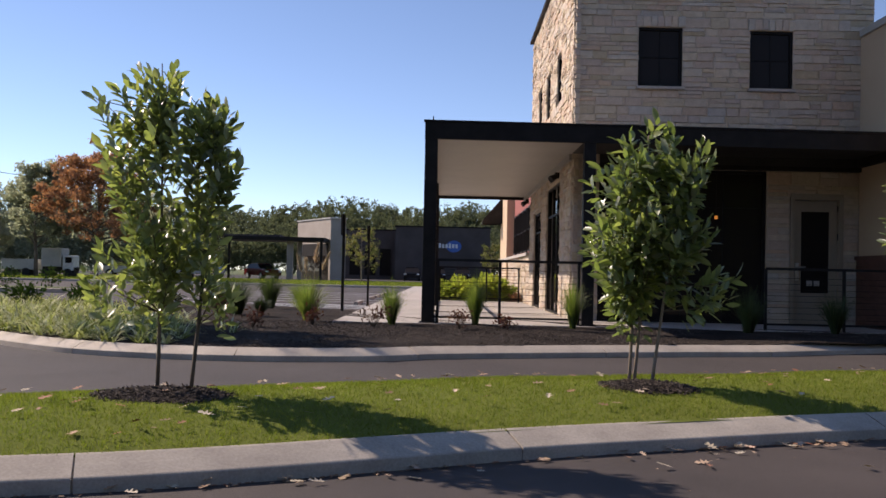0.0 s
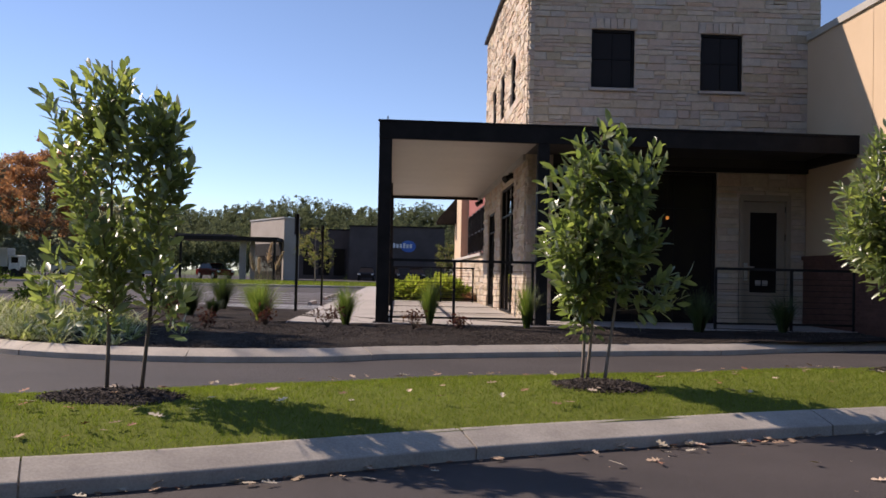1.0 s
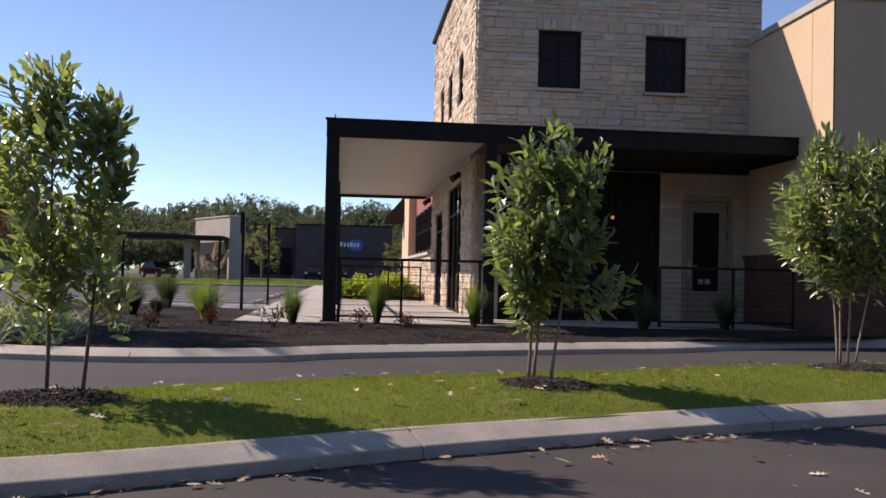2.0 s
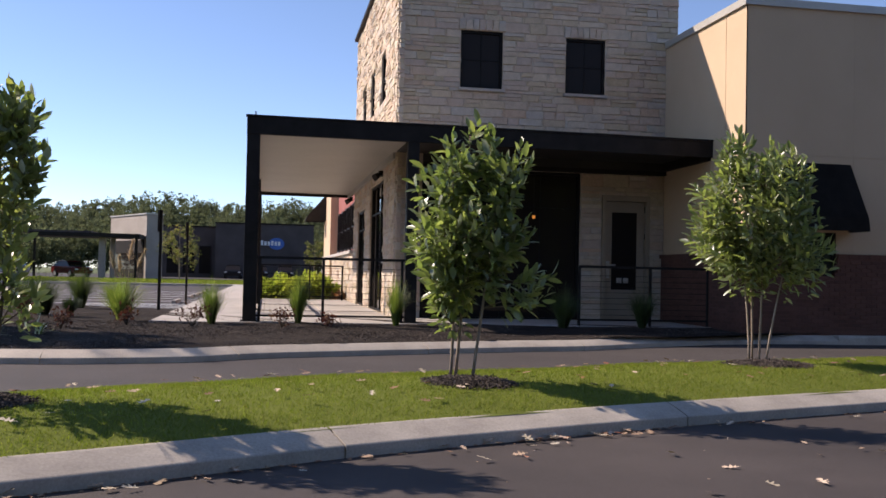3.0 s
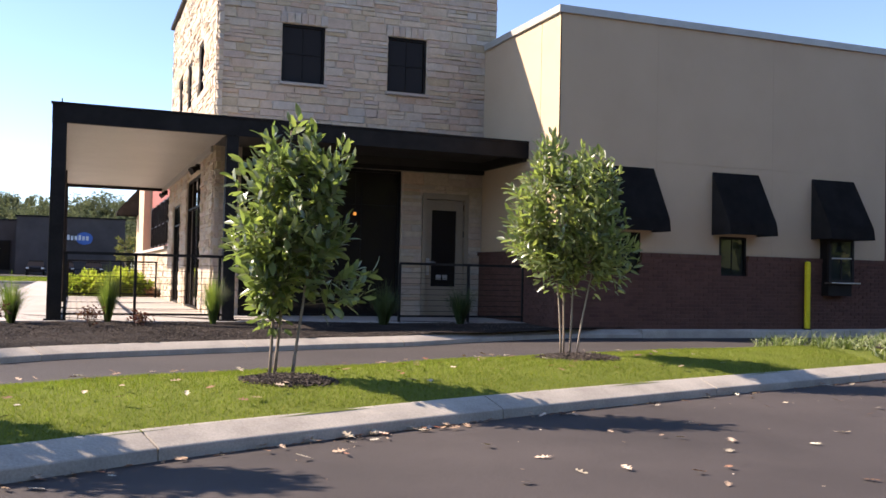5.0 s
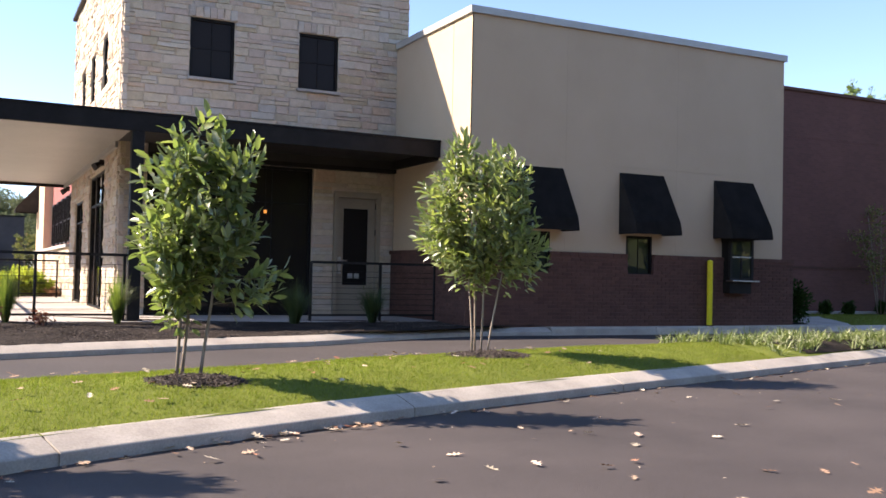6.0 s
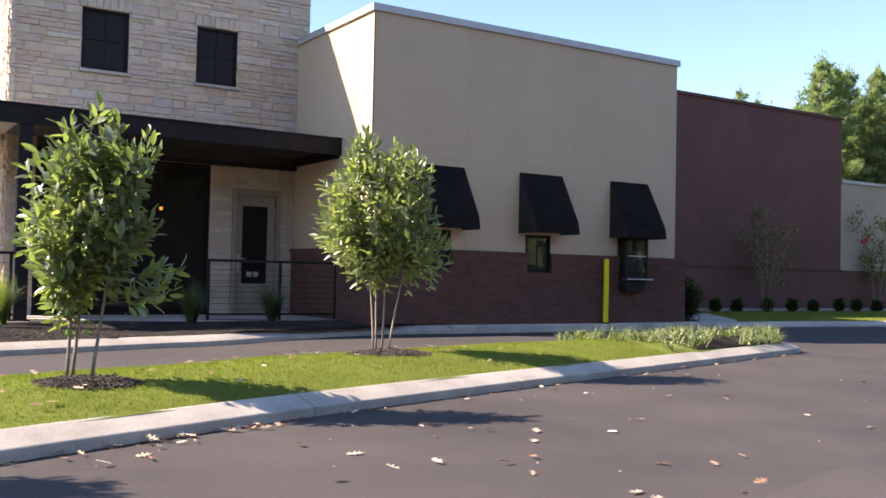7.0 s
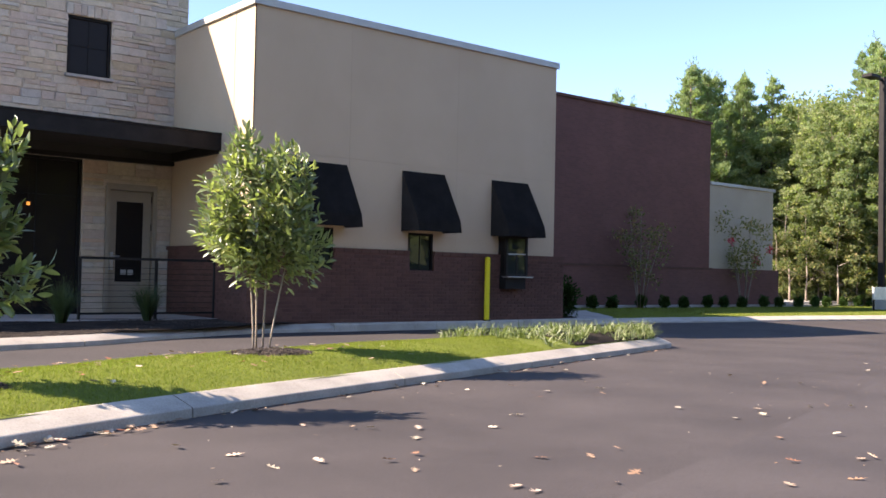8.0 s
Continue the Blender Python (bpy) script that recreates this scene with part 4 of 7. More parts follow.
def join_poses(name, mesh, poses, material, parent):
    co = np.array([v.co for v in mesh.vertices])
    tris = [tuple(p.vertices) for p in mesh.polygons]
    quads = np.array([t if len(t) == 4 else (*t, t[-1]) for t in tris if len(t) in (3, 4)])
    quads = quads[[len(set(q)) == 4 for q in quads.tolist()]]
    ms = np.array([np.array(m) for m in poses])
    v = np.einsum("nij,kj->nki", ms[:, :3, :3], co) + ms[:, None, :3, 3]
    f = quads[None] + (np.arange(len(ms)) * len(co))[:, None, None]
    ob = bulk(name, v.reshape(-1, 3), f.reshape(-1, 4), material, parent)
    ob["kind"] = "stuff"
    return ob


front_bricks = brick_poses(FX, 15.83, 0.15, WZ - 0.10, box_holes, FY, "x")
near = [m for m in front_bricks if 9.0 < m.translation.x < 12.0][:290]
far = [m for m in front_bricks if not any(m is q for q in near)]
for m in near:
    piece("brick", BRICK_MESH, base_wall, m)
join_poses("brickwork", BRICK_MESH, far, BRICK, base_wall)
join_poses("brickwork", BRICK_MESH, brick_poses(FY, 18.55, 0.15, WZ - 0.10, [], FX, "y"), BRICK, base_side)
cap = bmesh.new()
for a, b, lo, hi in holed(FX - 0.012, 15.842, WZ - 0.075, WZ, box_holes):
    u = a
    while u < b - 0.03:
        w = min(0.2, b - u)
        box(cap, u, u + w - 0.008, FY - 0.014, BY0 + 0.005, lo, hi)
        u += 0.2
part("cap_course", cap, BRICK, base_wall)
cap = bmesh.new()
u = BY0 + 0.01
while u < 18.5:
    box(cap, FX - 0.014, BX0 + 0.005, u, u + 0.19, WZ - 0.075, WZ)
    u += 0.2
part("cap_course", cap, BRICK, base_side)

# projecting pick-up window
pick = empty("pickup_window")
pick.parent = building
pick["label"] = "projecting dark pick-up window with a steel shelf"
PX0, PX1, PY = 13.87, 14.50, 14.93
PZ = 1.94
fr = bmesh.new()
for x in (PX0, PX1 - 0.06):
    box(fr, x, x + 0.06, PY, PY + 0.06, 1.06, PZ)
for z in (1.09, PZ - 0.05):
    box(fr, PX0 + 0.06, PX1 - 0.06, PY + 0.004, PY + 0.056, z, z + 0.05)
box(fr, (PX0 + PX1) / 2 - 0.02, (PX0 + PX1) / 2 + 0.02, PY + 0.006, PY + 0.05, 1.11, 1.55)
for x in (PX0, PX1 - 0.05):
    box(fr, x, x + 0.05, PY + 0.06, BY0 + 0.05, 1.06, 1.11)
    box(fr, x, x + 0.05, PY + 0.06, BY0 + 0.05, PZ - 0.05, PZ)
part("window_frame", fr, BLACK, pick)
part("meeting_rail", boxed(PX0 + 0.06, PX1 - 0.06, PY + 0.002, PY + 0.05, 1.55, 1.575), COPING, pick, "pale metal sash rail")
part("pane", boxed(PX0 + 0.06, PX1 - 0.06, PY + 0.02, PY + 0.03, 1.11, PZ - 0.05), GLASS_CLEAR, pick)
for x in (PX0 + 0.015, PX1 - 0.03):
    part("side_pane", boxed(x, x + 0.012, PY + 0.06, BY0 + 0.05, 1.11, PZ - 0.05), GLASS, pick)
part("cap", boxed(PX0 - 0.02, PX1 + 0.02, PY - 0.01, BY0, PZ, PZ + 0.03), BLACK, pick)
part("shelf", boxed(PX0 - 0.02, PX1 + 0.08, PY - 0.10, PY + 0.1, 1.060, 1.087, 0.005), STEEL, pick, "steel serving shelf")
apron = bmesh.new()
box(apron, PX0, PX1 - 0.05, PY + 0.01, BY0, 0.82, 1.060)
part("apron", apron, BLACK, pick)

# red brick block and the low beige wing behind it
RY = 21.0
# left of x 15.6 wall and coping are unseen, added to block leaking sun
red = part("red_wall", boxed(10.0, 29.55, RY, RY + 0.35, 0.0, 5.44), BRICKWORK, building, "tall dark red brick wall")
part("red_wall_top", boxed(10.0, 29.55, RY - 0.006, RY + 0.35, 5.44, 6.80), BRICKWORK, building)
part("red_wall_base", boxed(15.60, 29.60, RY - 0.06, RY, 0.0, 1.50), BRICKWORK, building)
part("red_base_cap", boxed(15.60, 29.62, RY - 0.08, RY, 1.50, 1.57), BRICK, building)
part("red_end_wall", boxed(29.20, 29.55, RY + 0.35, 23.0, 0.0, 6.80), BRICKWORK, building)
part("coping", boxed(10.0, 29.60, RY - 0.07, RY + 0.4, 6.80, 6.89), BRICK, building, "dark metal wall coping")
part("low_wing_wall", boxed(29.55, 33.70, RY + 0.02, RY + 0.32, 0.0, 4.62), STUCCO_PALE, building, "pale beige low wing wall")
part("low_wing_base", boxed(29.60, 34.0, RY - 0.06, RY + 0.40, 0.0, 1.56), BRICKWORK, building)
part("coping", boxed(29.55, 33.76, RY - 0.05, RY + 0.38, 4.62, 4.73), COPING, building, "pale metal wall coping")

# side of the building beyond the tower: red stucco, stone base, beige end
part("red_stucco_wall", boxed(TX0 + 0.25, 8, TY1, 37.4, 0.0, 5.62), RED_STUCCO, building, "red stucco wall with tall windows")
part("beige_end_wall", boxed(TX0 + 0.10, 8, 37.4, 44.0, 0.0, 5.2), STUCCO, building, "beige stucco end wall")
part("beige_pier", boxed(TX0 - 0.04, TX0 + 0.10, 37.4, 39.3, 0.0, 5.2), STUCCO, building)
base2 = part("stone_base", boxed(TX0 + 0.06, TX0 + 0.25, TY1, 44, 0.0, 1.62), MORTAR, building, "limestone base wall")
stone_face(base2, courses(TY1, 44, 0.17, 1.62, [], random.Random(3)), TX0 + 0.06, "y", 0, random.Random(4))
part("stone_cap", boxed(TX0 - 0.05, TX0 + 0.25, TY1, 44, 1.62, 1.71), CONCRETE, building)
for y in (28.4, 29.75, 31.15, 32.5, 34.1, 35.75):
    window_y(y, y + 0.85, 1.80, 3.23, TX0 + 0.22, [("h", 2.5)], deep=0.0)

# ---------------------------------------------------------------- patio canopy and awnings
canopy = tagged(empty("patio_canopy", -0.42, 17.4, 0.17), "black steel patio canopy with a pale soffit", "canopy")
canopy.location = (0, 0, 0)
CX0, CY0, CY1, CZ0, CZ1, SOF = -0.395, 16.40, 29.45, 3.335, 3.63, 3.42
fa = boxed(CX0, 7.985, CY0, CY0 + 0.08, CZ0, CZ1, 0.004)
edge = boxed(CX0 - 0.02, 7.985, CY0 - 0.02, CY0 + 0.10, CZ1, CZ1 + 0.03)
for bm in (fa, edge):  # the long front falls a little to its drain
    for vert in bm.verts:
        vert.co.z -= 0.0055 * (vert.co.x - 2.0)
part("fascia", fa, BLACK, canopy)
part("roof_edge", edge, BLACK, canopy)
part("fascia", boxed(CX0, CX0 + 0.08, CY0 + 0.08, CY1, CZ0, CZ1, 0.004), BLACK, canopy)
part("fascia", boxed(CX0 + 0.08, TX0, CY1 - 0.08, CY1, CZ0, CZ1, 0.004), BLACK, canopy)
part("soffit", boxed(CX0 + 0.08, TX0, CY0 + 0.08, CY1 - 0.08, SOF, SOF + 0.03), SOFFIT, canopy, "pale beige soffit panels")
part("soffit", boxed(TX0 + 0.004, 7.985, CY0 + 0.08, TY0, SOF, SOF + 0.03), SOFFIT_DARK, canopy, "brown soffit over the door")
part("roof_deck", boxed(CX0 + 0.08, TX0, CY0 + 0.08, CY1 - 0.08, SOF + 0.08, CZ1 - 0.04), ROOFING, canopy)
part("roof_deck", boxed(TX0 + 0.004, 7.985, CY0 + 0.08, TY0, SOF + 0.08, CZ1 - 0.04), ROOFING, canopy)
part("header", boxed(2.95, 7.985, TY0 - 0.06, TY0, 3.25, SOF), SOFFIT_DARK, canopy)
part("ledger", boxed(2.95, 7.985, TY0 - 0.08, TY0 + 0.05, 3.17, 3.25), BLACK, canopy)
part("ledger", boxed(TX0 - 0.05, TX0, TY0 + 0.05, CY1 - 0.08, 3.30, SOF), SOFFIT, canopy)
part("ledger", boxed(7.90, 7.985, CY0 + 0.08, TY0 - 0.08, 3.25, SOF), BLACK, canopy)
part("aerial", rod(bmesh.new(), (CX0 + 0.14, CY0 + 0.06, CZ1), (CX0 + 0.14, CY0 + 0.06, CZ1 + 0.11), 0.010), BLACK, canopy)


def canopy_post(x, y, w=0.21):
    bm = boxed(x, x + w, y, y + w, 0.20, SOF, 0.006)
    ob = part("post", bm, BLACK, canopy)
    part("base_plate", boxed(x - 0.04, x + w + 0.04, y - 0.04, y + w + 0.04, 0.20, 0.22), BLACK, ob)


for x, y, w in ((CX0 + 0.005, CY0 + 0.01, 0.22), (CX0 + 0.02, 21.4, 0.16), (CX0 + 0.02, 25.3, 0.16), (CX0 + 0.02, 29.2, 0.16), (2.345, CY0 + 0.01, 0.20)):
    canopy_post(x, y, w)
flood = tagged(empty("flood_lamp"), "small black wall flood lamp under the canopy", "lamp", "wall flood lamps")
part("bracket", boxed(TX0 - 0.14, TX0 - 0.05, 20.16, 20.28, 3.10, 3.22), BLACK, flood)
for d in (-0.16, 0.10):
    bm = bmesh.new()
    rod(bm, (TX0 - 0.10, 20.22 + d * 0.5, 3.15), (TX0 - 0.24, 20.22 + d, 3.06), 0.045, 0.075)
    part("lamp_head", bm, BLACK, flood)
copy_thing(flood, Matrix.Translation((0, 7.3, 0)))


def awning(x0, x1, yw, z_top, z_bot, reach, valance):
    """A shed awning: sloping cloth, side cheeks and a hanging valance on a light frame."""
    root = tagged(empty("window_awning"), "black cloth window awning with closed sides", "awning", "awnings over the windows")
    t = 0.012
    zf = z_bot + valance
    bm = bmesh.new()
    top = [(x0, yw, z_top), (x1, yw, z_top), (x1, yw - reach * 0.93, zf), (x1, yw - reach, z_bot), (x0, yw - reach, z_bot), (x0, yw - reach * 0.93, zf)]
    v = [bm.verts.new(p) for p in top]
    bm.faces.new((v[0], v[5], v[2], v[1]))
    bm.faces.new((v[5], v[4], v[3], v[2]))
    bmesh.ops.solidify(bm, geom=bm.faces[:], thickness=t)
    part("cloth", bm, FABRIC, root)
    for x in (x0, x1 - t):
        bm = bmesh.new()
        out = [(yw, z_top - 0.01), (yw - reach * 0.93, zf), (yw - reach, z_bot), (yw, z_bot)]
        a = [bm.verts.new((x + 0.002, y, z)) for y, z in out]
        b = [bm.verts.new((x + t - 0.002, y, z)) for y, z in out]
        bm.faces.new(a)
        bm.faces.new(b[::-1])
        for i in range(4):
            bm.faces.new((a[i], b[i], b[(i + 1) % 4], a[(i + 1) % 4]))
        bmesh.ops.recalc_face_normals(bm, faces=bm.faces)
        part("side_cheek", bm, FABRIC, root)
    bm = bmesh.new()
    rod(bm, (x0 + 0.02, yw - reach + 0.03, z_bot + 0.02), (x1 - 0.02, yw - reach + 0.03, z_bot + 0.02), 0.012)
    for x in (x0 + 0.03, x1 - 0.03):
        rod(bm, (x, yw, z_bot + 0.02), (x, yw - reach + 0.03, z_bot + 0.02), 0.012)
    part("frame", bm, BLACK, root)
    return root


awning(8.55, 9.98, BY0, 3.12, 1.93, 0.58, 0.23)
awning(11.28, 12.36, BY0, 3.13, 1.93, 0.58, 0.23)
awning(13.65, 14.73, BY0, 3.13, 1.93, 0.58, 0.23)
end_awning = awning(0, 1.2, 0, 4.5, 3.3, 0.9, 0.2)
end_awning.matrix_basis = pose(TX0 + 0.10, 44.0, 0, 0, 0, -90)

# pendant lamp behind the shopfront glass shows as a small amber glow on a wall bracket
lantern = tagged(empty("amber_lantern"), "small amber lantern glowing in the dark shopfront", "lamp")
part("lantern_glass", boxed(5.205, 5.26, TY0 + 0.03, TY0 + 0.085, 2.215, 2.28, 0.01), LAMP_GLOW, lantern)
bm = bmesh.new()
rod(bm, (5.23, TY0 + 0.055, 2.28), (5.23, TY0 + 0.055, 3.16), 0.006)
box(bm, 5.18, 5.28, TY0 + 0.01, TY0 + 0.10, 2.28, 2.31)
part("lantern_stem", bm, BLACK, lantern)

# ---------------------------------------------------------------- railings with cables


def railing(points, top, posts, label="black steel patio railing with thin cables"):
    """Rails and cables between two plan points; posts at shares of the way."""
    root = tagged(empty("patio_railing"), label, "railing", "patio railings")
    (x0, y0), (x1, y1) = points
    a, b = Vector((x0, y0, 0.20)), Vector((x1, y1, 0.20))
    for s in posts:
        p = a.lerp(b, s)
        part("post", boxed(p.x - 0.022, p.x + 0.022, p.y - 0.022, p.y + 0.022, 0.19, top - 0.02), BLACK, root)
    ang = math.atan2(y1 - y0, x1 - x0)
    for z0, z1 in ((top - 0.045, top), (0.285, 0.32)):
        bm = boxed(0, (b - a).length, -0.022, 0.022, z0, z1)
        bmesh.ops.transform(bm, matrix=pose(x0, y0, 0, 0, 0, math.degrees(ang)), verts=bm.verts)
        part("rail", bm, BLACK, root)
    for i in range(8):
        z = 0.39 + i * (top - 0.52) / 7.5
        part("cable", rod(bmesh.new(), (x0, y0, z), (x1, y1, z), 0.004, sides=5), BLACK, root)
    return root


railing([(-0.17, 16.44), (2.34, 16.44)], 1.30, (0.02, 0.443, 0.98))
railing([(-0.28, 16.65), (-0.28, 29.3)], 1.28, (0.30, 0.62, 0.99))
railing([(-0.28, 29.3), (2.30, 29.3)], 1.26, (0.05, 0.60, 0.98))
railing([(5.47, 16.40), (7.92, 16.40)], 1.27, (0.0, 0.545, 1.0))

# bollard
bollard = tagged(empty("bollard"), "yellow sleeved bollard on the kerb by the brick wall", "bollard")
bm = bmesh.new()
rod(bm, (13.43, 15.03, 0.15), (13.43, 15.03, 1.455), 0.057, sides=20)
bmesh.ops.create_uvsphere(bm, u_segments=20, v_segments=8, radius=0.057, matrix=Matrix.Translation((13.43, 15.03, 1.455)) @ Matrix.Diagonal((1, 1, 0.55, 1)))
part("sleeve", bm, YELLOW, bollard)
part("foot_ring", rod(bmesh.new(), (13.43, 15.03, 0.15), (13.43, 15.03, 0.175), 0.085, sides=20), BLACK, bollard)

# ---------------------------------------------------------------- young laurel trees on the island
LEAF_MESHES = []
for s in range(3):
    me = bpy.data.meshes.new("leaf")
    bend = 0.03 + 0.05 * s
    me.from_pydata([(x, y, z - bend * y * y * 2) for x, y, z in LEAF_V], [], LEAF_T)
    me.materials.append(LAUREL)
    for p in me.polygons:
        p.use_smooth = True
    LEAF_MESHES.append(me)


def laurel(x, y, turn, stems, bottom, top, count, singles, lift, seed, lobes, label):
    """Several thin stems, twigs inside the crown's outline, and long leaves in whorls on them."""
    rng = np.random.default_rng(seed)
    z0 = island_height(x, y) + 0.02
    root = tagged(empty("young_laurel_tree"), label, "tree", "young trees on the island")
    tips = []
    for du, dw, tu, tw, share in stems:
        dx, dy = du * math.cos(turn) - dw * math.sin(turn), du * math.sin(turn) + dw * math.cos(turn)
        tx, ty = tu * math.cos(turn) - tw * math.sin(turn), tu * math.sin(turn) + tw * math.cos(turn)
        pts, rad = [], []
        h = bottom + (top - bottom) * share - z0
        for i in range(9):
            q = i / 8
            bow = math.sin(q * math.pi) * 0.03
            pts.append((x + dx + (tx - dx) * q**1.2 + bow * math.sin(seed + dx * 9), y + dy + (ty - dy) * q**1.2 + bow * math.cos(seed), z0 - 0.05 + (h + 0.05) * q))
            rad.append((0.0105 if seed == 3 else 0.0125) * (1 - 0.85 * q) + 0.002)
        part("trunk", tube(bmesh.new(), pts, rad), BARK if seed == 1 else BARK_PALE, root)
        tips.append(np.array(pts))
    places, ways, droop = [], [], (0.02, 0.07, 0.06)[seed - 1]
    twigs = bmesh.new()
    whorls, spacing = count // 11, 0.029
    share = np.array([(lobe[3] * lobe[5]) ** 0.8 for lobe in lobes])
    share /= share.sum()
    for w in range(whorls):
        cx, cy, cz, rx, ry, rz = lobes[rng.choice(len(lobes), p=share)]
        d = rng.normal(size=3)
        d /= np.linalg.norm(d)
        q = rng.uniform(0.25, 1.0) ** 0.45
        u, w_ = cx + d[0] * rx * q, cy + d[1] * ry * 1.4 * q
        tip = np.array((x + u * math.cos(turn) - w_ * math.sin(turn), y + u * math.sin(turn) + w_ * math.cos(turn), cz + d[2] * rz * q))
        stem = tips[int(np.argmin([np.hypot(*(s[-1][:2] - tip[:2])) for s in tips]))]
        below = stem[np.argmin(np.abs(stem[:, 2] - (tip[2] - 0.14)))]
        if w % 2 == 0:
            mid = (below * 0.45 + tip * 0.55) - (0, 0, 0.03)
            tube(twigs, [below, mid, tip], [0.006, 0.004, 0.002], 4)
        grow = tip - below
        grow = grow / (np.linalg.norm(grow) + 1e-6) + np.array((0, 0, lift))
        grow /= np.linalg.norm(grow)
        sag = np.array((rng.normal(0, 0.12), rng.normal(0, 0.12), 0.0))
        for k in range(11):
            a = 2.4 * k + rng.uniform(0, 1)
            side = np.cross(grow, (math.cos(a), math.sin(a), 0.3))
            way = grow * rng.uniform(0.55, 1.15) * (1.25 - 0.07 * k) + side / (np.linalg.norm(side) + 1e-6) * rng.uniform(0.55, 0.95) - np.array((0, 0, droop * k))
            places.append(tip - grow * spacing * k + sag * (0.05 * k) ** 2 + rng.normal(0, 0.008, 3))
            ways.append(way)
    part("branchwork", twigs, BARK, root)["kind"] = "stuff"
    places, ways = np.array(places), np.array(ways)
    n = len(places)
    ups = np.array([[0, 0, 1.0]]) + rng.normal(0, 0.6, (n, 3))
    length = rng.uniform(0.075, 0.130, n) * (0.98, 1.14, 1.12)[seed - 1]
    slim = (0.90, 0.86, 0.72)[seed - 1]
    for i in range(singles):
        yv = Vector(ways[i]).normalized()
        xv = yv.cross(Vector(ups[i])).normalized()
        zv = xv.cross(yv)
        m = Matrix((xv, yv, zv)).transposed().to_4x4()
        m.translation = places[i]
        piece("leaf", LEAF_MESHES[i % 3], root, m @ Matrix.Diagonal((length[i] * slim, length[i], length[i], 1)))
    v, f = scatter(LEAF_V, LEAF_T, places[singles:], ways[singles:], ups[singles:], np.stack([length[singles:] * slim, length[singles:], length[singles:]], 1))
    crown = bulk("crown", v, f, LAUREL, root, smooth=True)
    crown["kind"] = "stuff"
    return root


laurel(-1.74, 6.20, 0.27, [(-0.09, 0, -0.12, 0.02, 0.95), (0.115, 0.0, 0.20, 0.0, 0.78)], 0.75, 2.45, 2250, 220, 1.3, 1,
       [(-0.10, 0, 1.62, 0.34, 0.26, 0.52), (-0.10, 0, 2.06, 0.24, 0.20, 0.27), (0.17, 0, 1.64, 0.19, 0.22, 0.46), (-0.36, 0, 1.78, 0.15, 0.18, 0.26), (-0.40, 0, 1.02, 0.20, 0.22, 0.22), (-0.10, 0, 1.15, 0.26, 0.22, 0.28), (0.23, 0, 1.97, 0.10, 0.14, 0.20), (-0.40, 0, 2.06, 0.12, 0.15, 0.19), (-0.13, 0, 2.20, 0.16, 0.15, 0.16), (0.30, 0, 1.80, 0.13, 0.15, 0.28), (0.06, 0, 1.98, 0.16, 0.18, 0.24), (0.12, 0, 1.15, 0.22, 0.2, 0.22), (0.36, 0, 0.96, 0.20, 0.14, 0.09)],
       "young broadleaf evergreen with upright glossy leaves on slim stems")
laurel(1.50, 7.27, -0.20, [(-0.095, 0, -0.12, 0.0, 0.85), (-0.060, 0.03, 0.02, 0.05, 0.92), (0.072, 0.0, 0.25, 0.0, 0.7)], 0.62, 2.26, 2450, 240, 0.45, 2,
       [(0.05, 0, 1.55, 0.42, 0.34, 0.55), (-0.12, 0, 1.18, 0.34, 0.32, 0.38), (0.28, 0, 1.60, 0.27, 0.28, 0.45), (0.05, 0, 2.02, 0.28, 0.22, 0.24), (-0.26, 0, 1.40, 0.22, 0.25, 0.45), (0.56, 0, 1.02, 0.15, 0.15, 0.14), (-0.20, 0, 1.04, 0.25, 0.26, 0.16), (0.18, 0, 1.08, 0.22, 0.24, 0.16), (-0.05, 0, 1.7, 0.42, 0.34, 0.38), (0.26, 0, 1.32, 0.20, 0.25, 0.28), (0.34, 0, 1.84, 0.21, 0.22, 0.26)],
       "dense young broadleaf evergreen with drooping glossy leaves")
laurel(4.80, 8.82, -0.50, [(-0.080, 0, -0.34, 0.0, 0.85), (-0.055, 0.05, -0.18, 0.08, 0.9), (0.01, 0.02, 0.03, 0.0, 0.8), (0.07, 0.0, 0.42, 0.0, 0.7)], 0.95, 2.55, 3950, 220, 0.6, 3,
       [(0.0, 0, 1.75, 0.56, 0.42, 0.60), (-0.44, 0, 1.80, 0.26, 0.3, 0.45), (0.30, 0, 2.05, 0.27, 0.3, 0.36), (0.45, 0, 1.30, 0.30, 0.3, 0.22), (-0.15, 0, 1.28, 0.36, 0.3, 0.24), (-0.26, 0, 2.32, 0.18, 0.16, 0.26), (-0.50, 0, 1.50, 0.24, 0.25, 0.28), (0.10, 0, 2.10, 0.40, 0.36, 0.36), (0.1, 0, 1.55, 0.5, 0.36, 0.40)],
       "vase-shaped young broadleaf evergreen on pale bare stems")

# ---------------------------------------------------------------- planting


